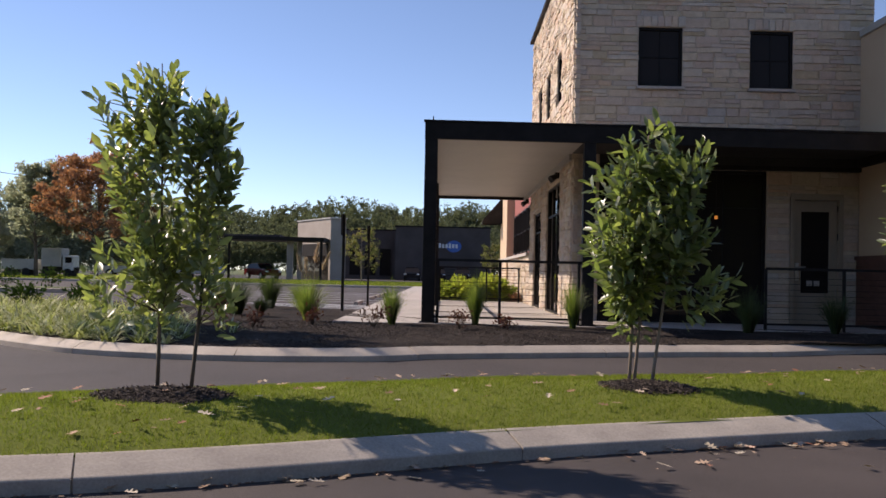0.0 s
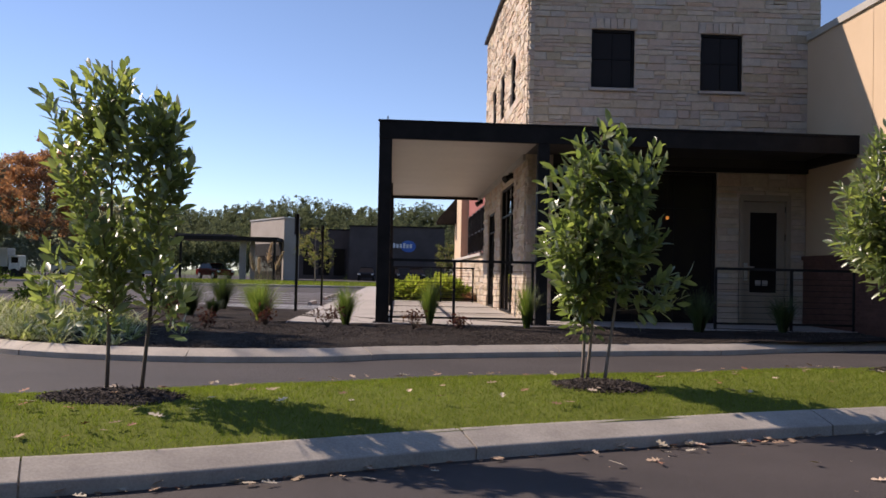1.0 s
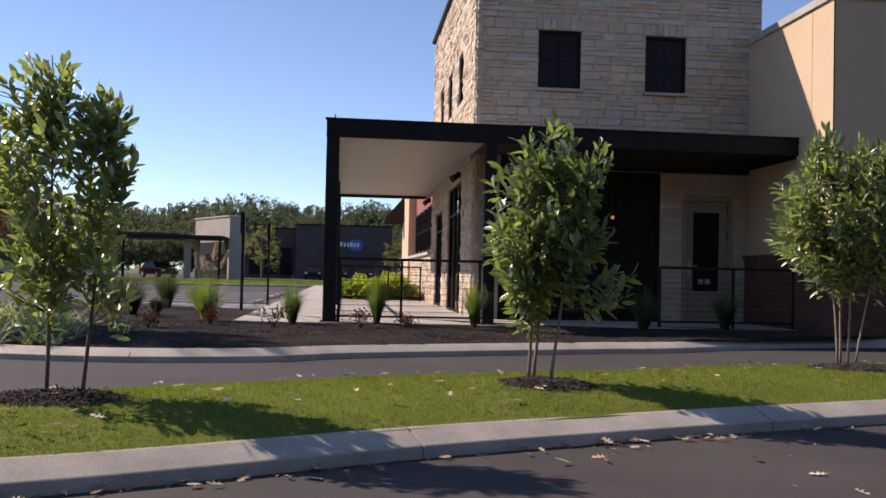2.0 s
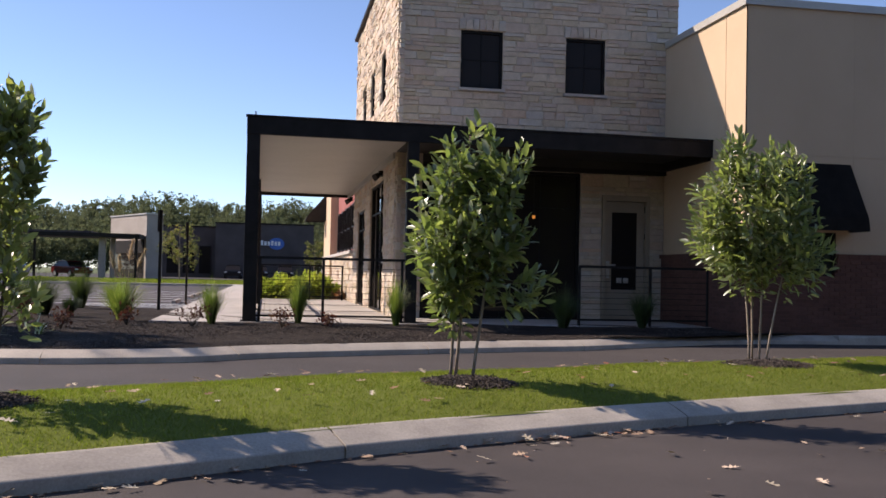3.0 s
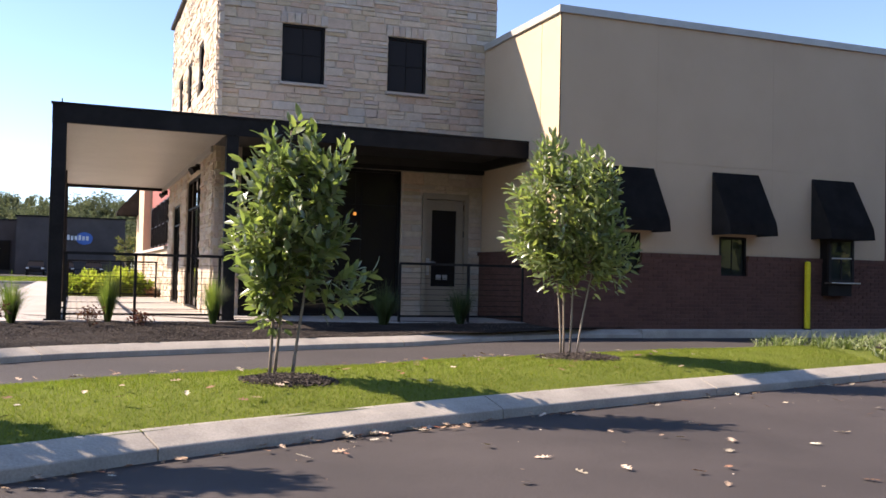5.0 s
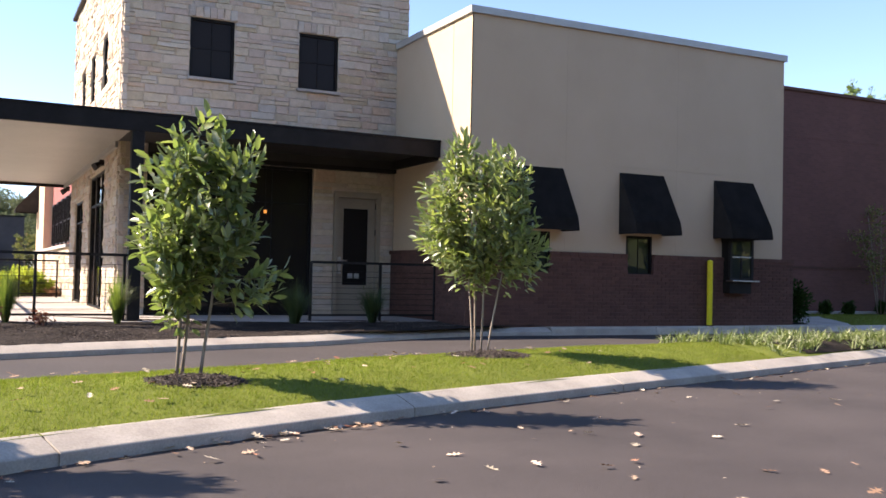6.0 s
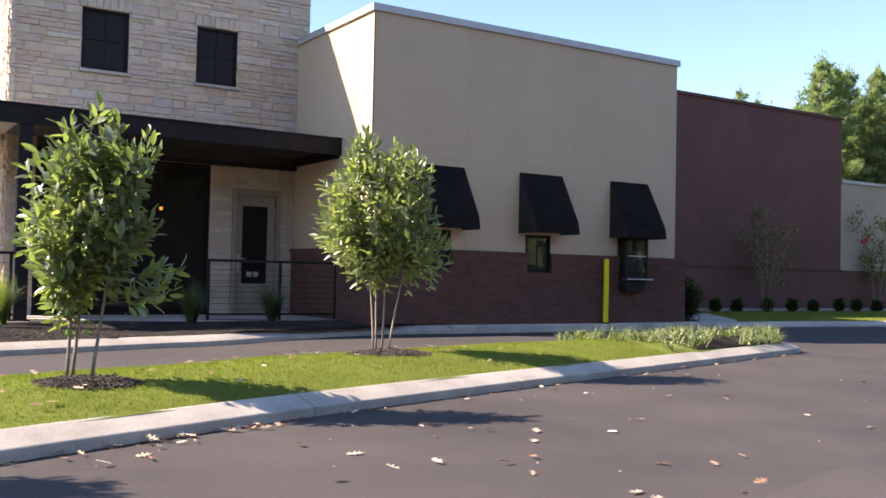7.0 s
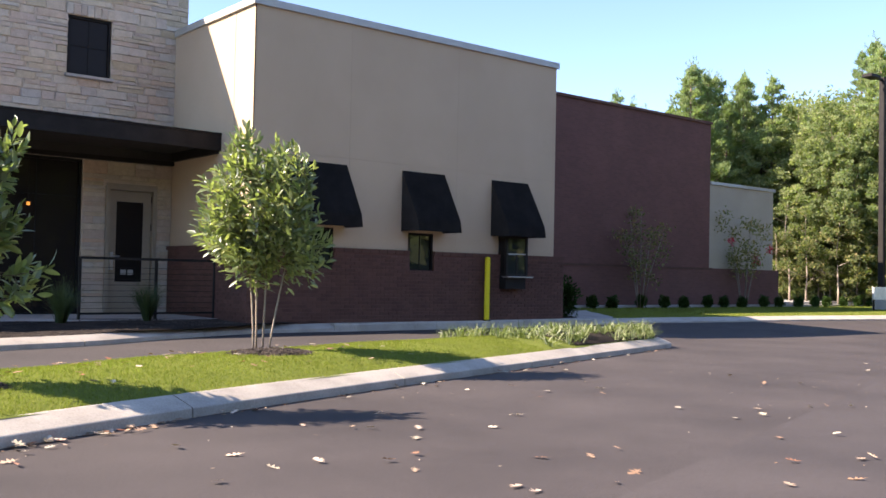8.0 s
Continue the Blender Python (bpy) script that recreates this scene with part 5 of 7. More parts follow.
def fountain_grass(x, y, h, r, n, seed, material=FOUNTAIN, plumes=0):
    """A tuft of arching blades."""
    rng = np.random.default_rng(seed)
    n = int(n * 0.62)
    z = bed_height(x, y)
    a = rng.uniform(0, 6.283, n)
    out = np.sqrt(rng.uniform(0, 1, n))
    base = np.stack([x + 0.05 * r / 0.3 * out * np.cos(a), y + 0.05 * r / 0.3 * out * np.sin(a), np.full(n, z)], 1)
    verts, faces = [], []
    hh = h * rng.uniform(0.55, 1.05, n)
    rr = r * 1.12 * out * rng.uniform(0.6, 1.2, n)
    w = rng.uniform(0.0030, 0.0062, n)
    q = np.array([0, 0.35, 0.7, 1.0])
    for k in range(4):
        c = base + np.stack([np.cos(a) * rr * q[k] ** 1.7, np.sin(a) * rr * q[k] ** 1.7, hh * (q[k] - 0.34 * out * q[k] ** 3)], 1)
        side = np.stack([-np.sin(a + 0.8), np.cos(a + 0.8), np.zeros(n)], 1) * (w * (1.0 - 0.85 * q[k]))[:, None]
        verts += [c - side, c + side]
    v = np.stack(verts, 1).reshape(-1, 3)
    f = np.array([[2 * k, 2 * k + 1, 2 * k + 3, 2 * k + 2] for k in range(3)])
    f = (f[None] + (np.arange(n) * 8)[:, None, None]).reshape(-1, 4)
    ob = tagged(bulk("fountain_grass", v, f, material), "arching green tuft of ornamental grass in mulch", "ornamental grass", "ornamental grasses")
    for i in range(plumes):
        lean = (-0.16, -0.05, 0.12, 0.30)[i % 4]
        up = h * (1.25, 1.18, 1.48, 1.30)[i % 4]
        px, py = x + lean * 0.6, y + rng.normal(0, 0.1)
        part("plume_stalk", tube(bmesh.new(), [(px, py, z + h * 0.4), (px + lean * 0.2, py, z + up * 0.75), (px + lean * 0.6, py, z + up)], [0.003, 0.003, 0.002], 5), BARK_PALE, ob)
        k = 260  # hairs along the upper third of the stalk
        q = rng.uniform(0, 1, k)
        base = np.stack([px + lean * (0.2 + 0.4 * q), np.full(k, py), z + up * (0.75 + 0.25 * q)], 1)
        way = rng.normal(0, 0.35, (k, 3)) + (lean * 0.6, 0, 1.0)
        hv, hf = scatter(SPRAY_V, SPRAY_T, base, way, rng.normal(size=(k, 3)), np.stack([np.full(k, 0.012), 0.10 * (1.1 - 0.5 * q), np.full(k, 0.05)], 1))
        bulk("plume", hv, hf, PLUME, ob)["label"] = "pale feathery plume"
    return ob


for i, (x, y, h, r, n, pl) in enumerate(((-2.33, 16.5, 0.88, 0.48, 1000, 4), (-0.87, 16.0, 0.82, 0.30, 700, 0), (0.52, 16.0, 0.98, 0.25, 700, 0), (2.13, 15.9, 0.95, 0.26, 700, 0), (4.95, 15.65, 0.86, 0.39, 700, 0),
                                         (6.42, 15.8, 0.85, 0.35, 700, 0), (-3.2, 21.6, 0.75, 0.40, 600, 0))):
    # the two tufts by the door get darker blades, standing in for canopy shade
    fountain_grass(x, y, h, r, n, 20 + i, DARK_TUFT if i in (4, 5) else FOUNTAIN, pl)


def lily_turf(name, spots, h, label, wide=1.0, n=13, lean=(0.5, 3.2), material=LILYTURF_SUNLIT):
    """Many low variegated tufts."""
    rng = np.random.default_rng(len(spots))
    p = np.repeat(np.array(spots), n, 0)
    k = len(p)
    a = rng.uniform(0, 6.283, k)
    lean = rng.uniform(*lean, k)
    p = p + np.stack([rng.normal(0, 0.03, k), rng.normal(0, 0.03, k), np.zeros(k)], 1)
    way = np.stack([np.cos(a) * lean, np.sin(a) * lean, np.ones(k)], 1)
    v, f = scatter([(-0.5, 0, 0), (0.5, 0, 0), (-0.45, 0.5, 0.03), (0.45, 0.5, 0.03), (-0.12, 1, -0.22), (0.12, 1, -0.22)], [(0, 1, 3, 2), (2, 3, 5, 4)], p, way, np.array([[0, 0, 1.0]]) + rng.normal(0, 0.1, (k, 3)), np.stack([wide * rng.uniform(0.012, 0.022, k), h * rng.uniform(0.7, 1.3, k), np.full(k, h)], 1))
    return tagged(bulk(name, v, f, material), label, "ground cover", kind="stuff")


spots = []
while len(spots) < 620:
    x, y = RNG.uniform(-11, -2.6), RNG.uniform(11.3, 21)
    edge = float(np.interp(x, front[:, 0], front[:, 1]))
    if y > edge + 0.12 and y < min(edge + 5.5, 21) and x < -3.5 - 0.35 * max(y - 13.0, 0) + RNG.normal(0, 0.3):
        spots.append((x, y, bed_height(x, y)))
lily_turf("lilyturf_bed", spots, 0.31, "low mat of pale striped lilyturf along the kerb", 1.35)
spots = []
while len(spots) < 135:
    u, v_ = RNG.uniform(0.70, 1.0), RNG.uniform(0.04, 0.95)
    p = island(np.array([u]), np.array([v_]))[0]
    if 8.0 + 0.9 * (1 - v_) < p[0] < 12.5:
        spots.append(tuple(p))
lily_turf("lilyturf_patch", spots, 0.19, "pale striped lilyturf tufts at the end of the island", 0.8, 15, (0.2, 1.8), LILYTURF_GREEN)
uu2, vv2 = np.meshgrid(np.linspace(0.875, 0.998, 26), np.linspace(0.03, 0.97, 12), indexing="ij")
mp = island(uu2, vv2) + (0, 0, 0.012)
tagged(bulk("lilyturf_mulch", mp.reshape(-1, 3), grid_faces(26, 12), MULCH, smooth=True), "brown mulch under lilyturf", "mulch", kind="structure")


def shrub(x, y, z, r, h, n, seed, material=SHRUB, label="small clipped evergreen shrub", group="clipped shrubs by the wall"):
    rng = np.random.default_rng(seed)
    root = tagged(empty("shrub"), label, "shrub", group)
    d = around(n)
    lump = 1 + 0.26 * np.sin(d[:, 0] * 5 + seed) * np.sin(d[:, 2] * 6)
    p = np.stack([x + d[:, 0] * r * lump, y + d[:, 1] * r * lump, z + h * 0.5 + d[:, 2] * h * 0.5 * lump], 1) * 1.0
    p += (np.array([x, y, z + h * 0.5]) - p) * RNG.uniform(0, 0.75, n)[:, None]
    v, f = scatter(LEAF_V, LEAF_T, p, d + RNG.normal(0, 0.5, (n, 3)) + (0, 0, 0.3), around(n), RNG.uniform(0.06, 0.11, n) * (r / 0.3) ** 0.5)
    bulk("crown", v, f, material, root)
    bm = bmesh.new()
    for k in range(3):
        rod(bm, (x + 0.03 * k - 0.03, y, z - 0.05), (x + rng.normal(0, r * 0.3), y + rng.normal(0, r * 0.3), z + h * 0.6), 0.012, 0.005, 6)
    part("stem", bm, BARK, root)
    return root


hedge = shrub(0, 0, 0, 0.165, 0.44, 1500, 1)
hedge.matrix_basis = Matrix.Translation((21.3, 20.3, 0.14))
for i in range(1, 22):
    copy_thing(hedge, pose(21.3 + 1.18 * i + 0.12 * math.sin(i * 2.3), 20.3 + 0.05 * math.sin(i), 0.14 - 0.02 * (i % 3), 0, 0, 77 * i))
shrub(17.15, 16.35, 0.10, 0.34, 0.98, 1500, 5, label="dark rounded shrub at the wall corner")
for i, (x, y, r, h) in enumerate(((-3.85, 17.9, 0.46, 0.92), (-3.80, 21.0, 0.42, 1.0), (-4.35, 18.6, 0.40, 0.85), (-3.35, 17.6, 0.20, 0.42))):
    fountain_grass(x, y, h, r, 900, 34 + i, DARK_TUFT)
for i, (x, y) in enumerate(((-8.5, 19.4), (-7.5, 20.0), (-6.0, 20.6))):
    shrub(x, y, bed_height(x, y), 0.36, 0.46, 420, 30 + i, label="low loose green shrub in the bed", group="loose shrubs")


for i, (x, y, r, h) in enumerate(((0.05, 30.75, 0.55, 0.80), (0.70, 30.6, 0.60, 0.84), (1.30, 30.8, 0.58, 0.96), (1.80, 30.65, 0.46, 0.84), (0.45, 31.6, 0.6, 0.9), (1.5, 31.7, 0.6, 1.0))):
    shrub(x, y, 0.0, r, h, 2200, 70 + i, SPIREA, "rounded yellow-green shrub beside the walk", "rounded shrubs beyond the patio")
shrub(2.20, 30.3, 0.0, 0.26, 0.45, 700, 78, RUST_LEAF, "low reddish brown shrub by the stone base", "rounded shrubs beyond the patio")


def twiggy(x, y, h, seed):
    """A low plant with dry reddish twigs."""
    rng = np.random.default_rng(seed)
    z = bed_height(x, y)
    root = tagged(empty("dry_perennial"), "low dry reddish perennial with bare twigs", "plant", "dry perennials")
    bm = bmesh.new()
    tips = []
    for k in range(16):
        a = rng.uniform(0, 6.283)
        t = (x + math.cos(a) * h * rng.uniform(0.2, 0.6), y + math.sin(a) * h * 0.4, z + h * rng.uniform(0.5, 1.0))
        tube(bm, [(x, y, z - 0.02), ((x + t[0]) / 2, (y + t[1]) / 2, z + h * 0.35), t], [0.006, 0.004, 0.002], 4)
        tips += [t] * 9
    part("stems", bm, BARK, root)
    tips = np.array(tips) + rng.normal(0, 0.05, (len(tips), 3))
    v, f = scatter(LEAF_V, LEAF_T, tips, rng.normal(size=(len(tips), 3)), rng.normal(size=(len(tips), 3)), rng.uniform(0.035, 0.075, len(tips)))
    bulk("leaves", v, f, RUST_DARK, root)


for i, (x, y, h) in enumerate(((-1.12, 15.3, 0.30), (0.25, 15.25, 0.24), (-3.6, 15.6, 0.34), (-2.1, 15.4, 0.22), (0.95, 15.3, 0.16), (-2.9, 14.6, 0.20))):
    twiggy(x, y, h, 60 + i)

# fallen oak leaves
OAK_V = [(0, 0, 0), (0.06, 0.12, 0.02), (0.36, 0.16, 0.16), (0.07, 0.34, 0.03), (0.52, 0.56, 0.24), (0.08, 0.62, 0.05), (0.30, 0.92, 0.20), (0.0, 1.12, 0.10), (-0.32, 0.88, 0.22), (-0.08, 0.62, 0.05), (-0.50, 0.48, 0.28), (-0.07, 0.34, 0.03), (-0.34, 0.12, 0.14), (-0.06, 0.10, 0.02), (0.02, -0.35, 0.08)]
OAK_F = [(0, 1, 3, 11), (1, 2, 3, 3), (3, 4, 5, 5), (3, 5, 9, 11), (5, 6, 7, 7), (5, 7, 9, 9), (7, 8, 9, 9), (9, 10, 11, 11), (11, 12, 13, 13), (11, 13, 0, 0), (0, 14, 1, 1)]
OAK_MESHES = []
for s in range(3):
    me = bpy.data.meshes.new("fallen_leaf")
    me.from_pydata([(x * (1.12 - 0.16 * s), y, z * (0.10 + 0.22 * s) + 0.04 * s * (y - 0.5) ** 2) for x, y, z in OAK_V], [], [tuple(dict.fromkeys(f)) for f in OAK_F])
    me.materials.append(DRY_LEAF)
    OAK_MESHES.append(me)
for s in range(3):
    me = OAK_MESHES[s].copy()
    me.materials[0] = BROWN_LEAF
    OAK_MESHES.append(me)
ROAD_LEAVES = [(2.41, 5.44), (2.61, 5.0), (2.57, 4.64), (2.21, 4.42), (2.87, 4.55), (3.24, 4.39), (3.84, 4.95), (3.77, 5.42), (4.16, 5.89), (4.03, 5.18), (4.03, 3.96), (5.13, 5.31), (4.2, 3.42), (3.31, 3.5),
               (3.32, 3.37), (6.42, 4.32), (5.85, 3.58), (5.2, 3.06), (4.55, 2.7), (5.65, 2.89), (5.03, 2.58), (6.79, 4.28), (7.63, 4.38), (7.94, 4.2), (9.29, 6.32), (8.87, 5.61), (9.3, 5.44), (6.42, 6.33), (4.54, 4.95), (7.04, 6.18), (8.06, 7.66),
               (2.27, 6.03), (1.49, 5.41), (1.27, 5.3), (1.52, 5.48), (-0.57, 4.75), (-0.17, 4.91), (-0.81, 4.78), (-1.17, 4.65), (-1.25, 4.55)]
LAWN_LEAVES = [(-0.72, 5.83), (0.7, 6.35), (1.11, 6.31), (0.24, 6.19), (-0.01, 7.21), (-0.47, 6.53), (-1.25, 5.24), (-1.62, 5.05), (-1.85, 4.82), (-2.03, 5.44), (-0.44, 7.28), (-0.19, 6.83), (0.4, 7.01), (0.68, 7.35), (-2.28, 5.63), (-2.26, 5.19), (0.08, 6.28), (1.98, 7.41), (2.63, 7.65)]
spots = [(x, y, 0.007, 0.98) for x, y in ROAD_LEAVES] + [(x, y, island_height(x, y) + 0.03, 0.95) for x, y in LAWN_LEAVES]
rnd = random.Random(21)
kerb_len = along(NEAR_KERB, 0.0)[1]
for i in range(88):  # gathered in the gutter
    s = rnd.uniform(0.30, 0.98) * kerb_len if i < 58 else rnd.gauss(0.512, 0.02) * kerb_len
    (p, _), (q, _) = along(NEAR_KERB, s), along(offset_line(NEAR_KERB, -1.0), s)
    d = abs(rnd.gauss(0.03, 0.10))
    spots.append((p[0] + (q[0] - p[0]) * d, p[1] + (q[1] - p[1]) * d, 0.012, rnd.uniform(0.6, 1.0)))
for i in range(75):
    x, y = rnd.uniform(3, 20), rnd.uniform(2.2, 7.4) + 0.1
    spots.append((x, y, 0.012 + float(road_z(x, y)), rnd.uniform(0.5, 0.9)))
for i in range(150):
    p = island(np.array([rnd.uniform(0.25, 0.72)]), np.array([rnd.uniform(0.05, 0.95)]))[0]
    spots.append((p[0], p[1], p[2] + 0.032, rnd.uniform(0.5, 0.95)))
for i, (x, y, z, s) in enumerate(spots):
    brown = i % 5 > 1 if z > 0.1 else i % 7 == 3
    ob = new("fallen_leaf", OAK_MESHES[i % 3 + (3 if brown else 0)])
    size = 0.074 * s
    ob.matrix_basis = pose(x, y, z + 0.008 * s, rnd.uniform(-17, 17), rnd.uniform(-15, 15), rnd.uniform(0, 360)) @ Matrix.Diagonal((size, size * rnd.uniform(0.85, 1.2), size, 1))
    tagged(ob, "dry curled brown oak leaf on the asphalt" if brown and z < 0.1 else "dry curled brown oak leaf lying on grass" if brown else "dry curled tan oak leaf lying on grass" if z > 0.1 else "dry curled tan oak leaf on the asphalt", "leaf", "fallen leaves")

# crumbs of leaf and twig on the asphalt
m = 150
px, py = RNG.uniform(1.0, 17.0, m), RNG.uniform(1.5, 8.0, m)
ok = py < np.interp(px, NEAR_KERB[:, 0], NEAR_KERB[:, 1]) - 0.05
px, py = px[ok], py[ok]
m = len(px)
v, f = scatter(CHIP_V, CHIP_F, np.stack([px, py, road_z(px, py) + 0.007], 1), RNG.normal(size=(m, 3)) * (1, 1, 0), np.array([[0, 0, 1.0]]) + RNG.normal(0, 0.1, (m, 3)), np.stack([RNG.uniform(0.004, 0.010, m), RNG.uniform(0.008, 0.024, m), np.full(m, 0.006)], 1))
tagged(bulk("leaf_crumbs", v, f, DRY_LEAF), "pale crumbs of dry leaves scattered on asphalt", "leaf litter", kind="stuff")

# dark crumbs washed against the kerb
m = 520
s_ = RNG.uniform(0.15, 0.99, m) * kerb_len
(p, _), (q, _) = along(NEAR_KERB, s_), along(offset_line(NEAR_KERB, -1.0), s_)
d = np.abs(RNG.normal(0.0, 0.035, m))[:, None] + 0.006
p = p + (q - p) * d
v, f = scatter(CHIP_V, CHIP_F, np.concatenate([p, np.full((m, 1), 0.006)], 1), RNG.normal(size=(m, 3)) * (1, 1, 0), np.array([[0, 0, 1.0]]) + RNG.normal(0, 0.15, (m, 3)), np.stack([RNG.uniform(0.006, 0.016, m), RNG.uniform(0.010, 0.034, m), np.full(m, 0.012)], 1))
tagged(bulk("gutter_litter", v, f, BROWN_LEAF), "dark leaf crumbs and grit along the kerb", "leaf litter", kind="stuff")

# ---------------------------------------------------------------- larger trees and woods


def limbs(bm, x, y, z, h, r, rng, forks=7, spread=0.28, low=0.26):
    """A leaning tapered trunk with limbs and side shoots; gives their ends."""
    pts, rad = [], []
    for i in range(6):
        q = i / 5
        pts.append((x + rng.normal(0, 0.02 * h) * q, y + rng.normal(0, 0.02 * h) * q, z - 0.1 + h * 0.93 * q))
        rad.append(r * (1 - 0.85 * q))
    tube(bm, pts, rad, 7)
    ends = [np.array(pts[-1]), np.array(pts[-1]) - (0, 0, 0.06 * h)]
    for k in range(forks):
        q = low + (0.92 - low) * k / forks
        i = min(int(q * 5), 4)
        a = np.array(pts[i]) + (np.array(pts[i + 1]) - pts[i]) * (q * 5 - i)
        t = 2.4 * k + rng.uniform(-0.6, 0.6)
        l = h * spread * min(1.0, 1.45 - 1.05 * q) * rng.uniform(0.75, 1.1)
        b = a + np.array((math.cos(t) * l, math.sin(t) * l, min(l * rng.uniform(0.3, 0.8), z + h * 0.98 - a[2])))
        m = (a + b) / 2 + (0, 0, -0.05 * l)
        tube(bm, [a, m, b], [r * (1 - 0.75 * q) * 0.5, r * 0.25, r * 0.08], 5)
        ends += [b, m]
        for s in (-0.8, 0.8):
            e = m + np.array((math.cos(t + s), math.sin(t + s), 0.35)) * l * 0.45
            tube(bm, [m, (m + e) / 2 + (0, 0, 0.02 * l), e], [r * 0.2, r * 0.13, r * 0.06], 4)
            ends.append(e)
    return ends


def leafage(ends, h, n, size, rng, spread=0.16, flat=0.8, tufts=80, puff=0.042, slim=1.0):
    """Tufts of small leaf sprays about limb ends, each tuft a little rounded mass, with gaps between them."""
    e = np.array(ends)
    c = e[rng.integers(len(e), size=tufts)] + rng.normal(size=(tufts, 3)) * h * spread * (1, 1, flat)
    r = h * puff * rng.uniform(0.6, 1.35, tufts)
    if slim < 1:  # needle tufts dwindle towards the leader
        r *= np.clip(1.45 - (c[:, 2] - c[:, 2].min()) / np.ptp(c[:, 2]) * 1.1, 0.35, 1.15)
    k = rng.integers(tufts, size=n)
    d = rng.normal(size=(n, 3))
    d /= np.linalg.norm(d, axis=1, keepdims=True)
    p = c[k] + d * (r[k] * rng.uniform(0.15, 1.0, n) ** 0.45)[:, None] * (1, 1, 0.75) * rng.uniform(0.8, 1.2, (n, 1))
    s = size * rng.uniform(0.5, 1.3, n)
    return scatter(SPRAY_V, SPRAY_T, p, rng.normal(size=(n, 3)) + d * (1.2 if slim < 1 else 0.2), d * 0.8 + rng.normal(0, 0.7, (n, 3)) + (0, 0, 0.15), np.stack([s * slim, s / slim**0.5, s], 1))


def broad_tree(name, x, y, z, h, n, size, seed, material, label, group="", bark=BARK, forks=9, spread=0.28, thick=0.018, puff=0.13, tufts=90, tuft=0.042, low=0.26):
    rng = np.random.default_rng(seed)
    root = tagged(empty(name), label, "tree", group)
    bm = bmesh.new()
    ends = limbs(bm, x, y, z, h, h * thick, rng, forks, spread, low)
    part("trunk", bm, bark, root)
    v, f = leafage(ends, h, n, size, rng, puff, 0.8, tufts, tuft)
    bulk("crown", v, f, material, root)
    return root


def pine_tree(x, y, z, h, n, seed):
    """A straight mast with whorls of rising boughs, side twigs and feathery needle sprays along them."""
    rng = np.random.default_rng(seed)
    root = tagged(empty("pine_tree"), "tall pine with rising boughs at the wood's edge", "tree", "pines")
    bm = bmesh.new()
    lean = rng.normal(0, 0.15)
    tube(bm, [(x, y, z - 0.1), (x + lean, y, z + h * 0.5), (x + lean * 1.4, y, z + h)], [h * 0.012, h * 0.008, 0.015], 7)
    twigs = []
    for k in range(60):
        q = 0.34 + 0.64 * k / 60
        l = h * 0.22 * (1.02 - q) ** 1.05 * rng.uniform(0.45, 1.25) + 0.15
        t = 2.4 * k + rng.uniform(-0.5, 0.5)
        a = np.array((x + lean * min(2 * q, 1.4), y, z + h * q))
        rise = rng.uniform(0.05, 0.6)
        b = a + np.array((math.cos(t) * l, math.sin(t) * l, l * rise))
        rod(bm, a, b, 0.026, 0.008, 5)
        for s in (0.45, 0.62, 0.78, 0.92, 1.0):
            c = a + (b - a) * s
            for side in (-1, 1):
                e = c + np.array((math.cos(t + side * 0.8), math.sin(t + side * 0.8), 0.45)) * l * (0.32 - 0.17 * s) + (0, 0, 0.05)
                twigs.append((c, e, 0.6 + 0.4 * l))
    for q in np.linspace(0.86, 1.0, 7):
        c = np.array((x + lean * 1.4, y, z + h * q))
        twigs.append((c, c + (rng.normal(0, 0.1), rng.normal(0, 0.1), 0.28), 0.8))
    part("trunk", bm, BARK_RED, root)
    c, e = np.array([w[0] for w in twigs]), np.array([w[1] for w in twigs])
    weight = np.array([w[2] for w in twigs])
    k = rng.choice(len(twigs), size=n, p=weight / weight.sum())
    p = c[k] + (e[k] - c[k]) * rng.uniform(0, 1.1, (n, 1)) + rng.normal(size=(n, 3)) * (0.085, 0.085, 0.06)
    way = (e[k] - c[k]) / (np.linalg.norm(e[k] - c[k], axis=1, keepdims=True) + 1e-6)
    s = rng.uniform(0.10, 0.20, n)
    v, f = scatter(SPRAY_V, SPRAY_T, p, way * 0.8 + rng.normal(0, 0.55, (n, 3)) + (0, 0, 0.35), rng.normal(size=(n, 3)), np.stack([s * 0.34, s, s], 1))
    bulk("crown", v, f, PINE, root)


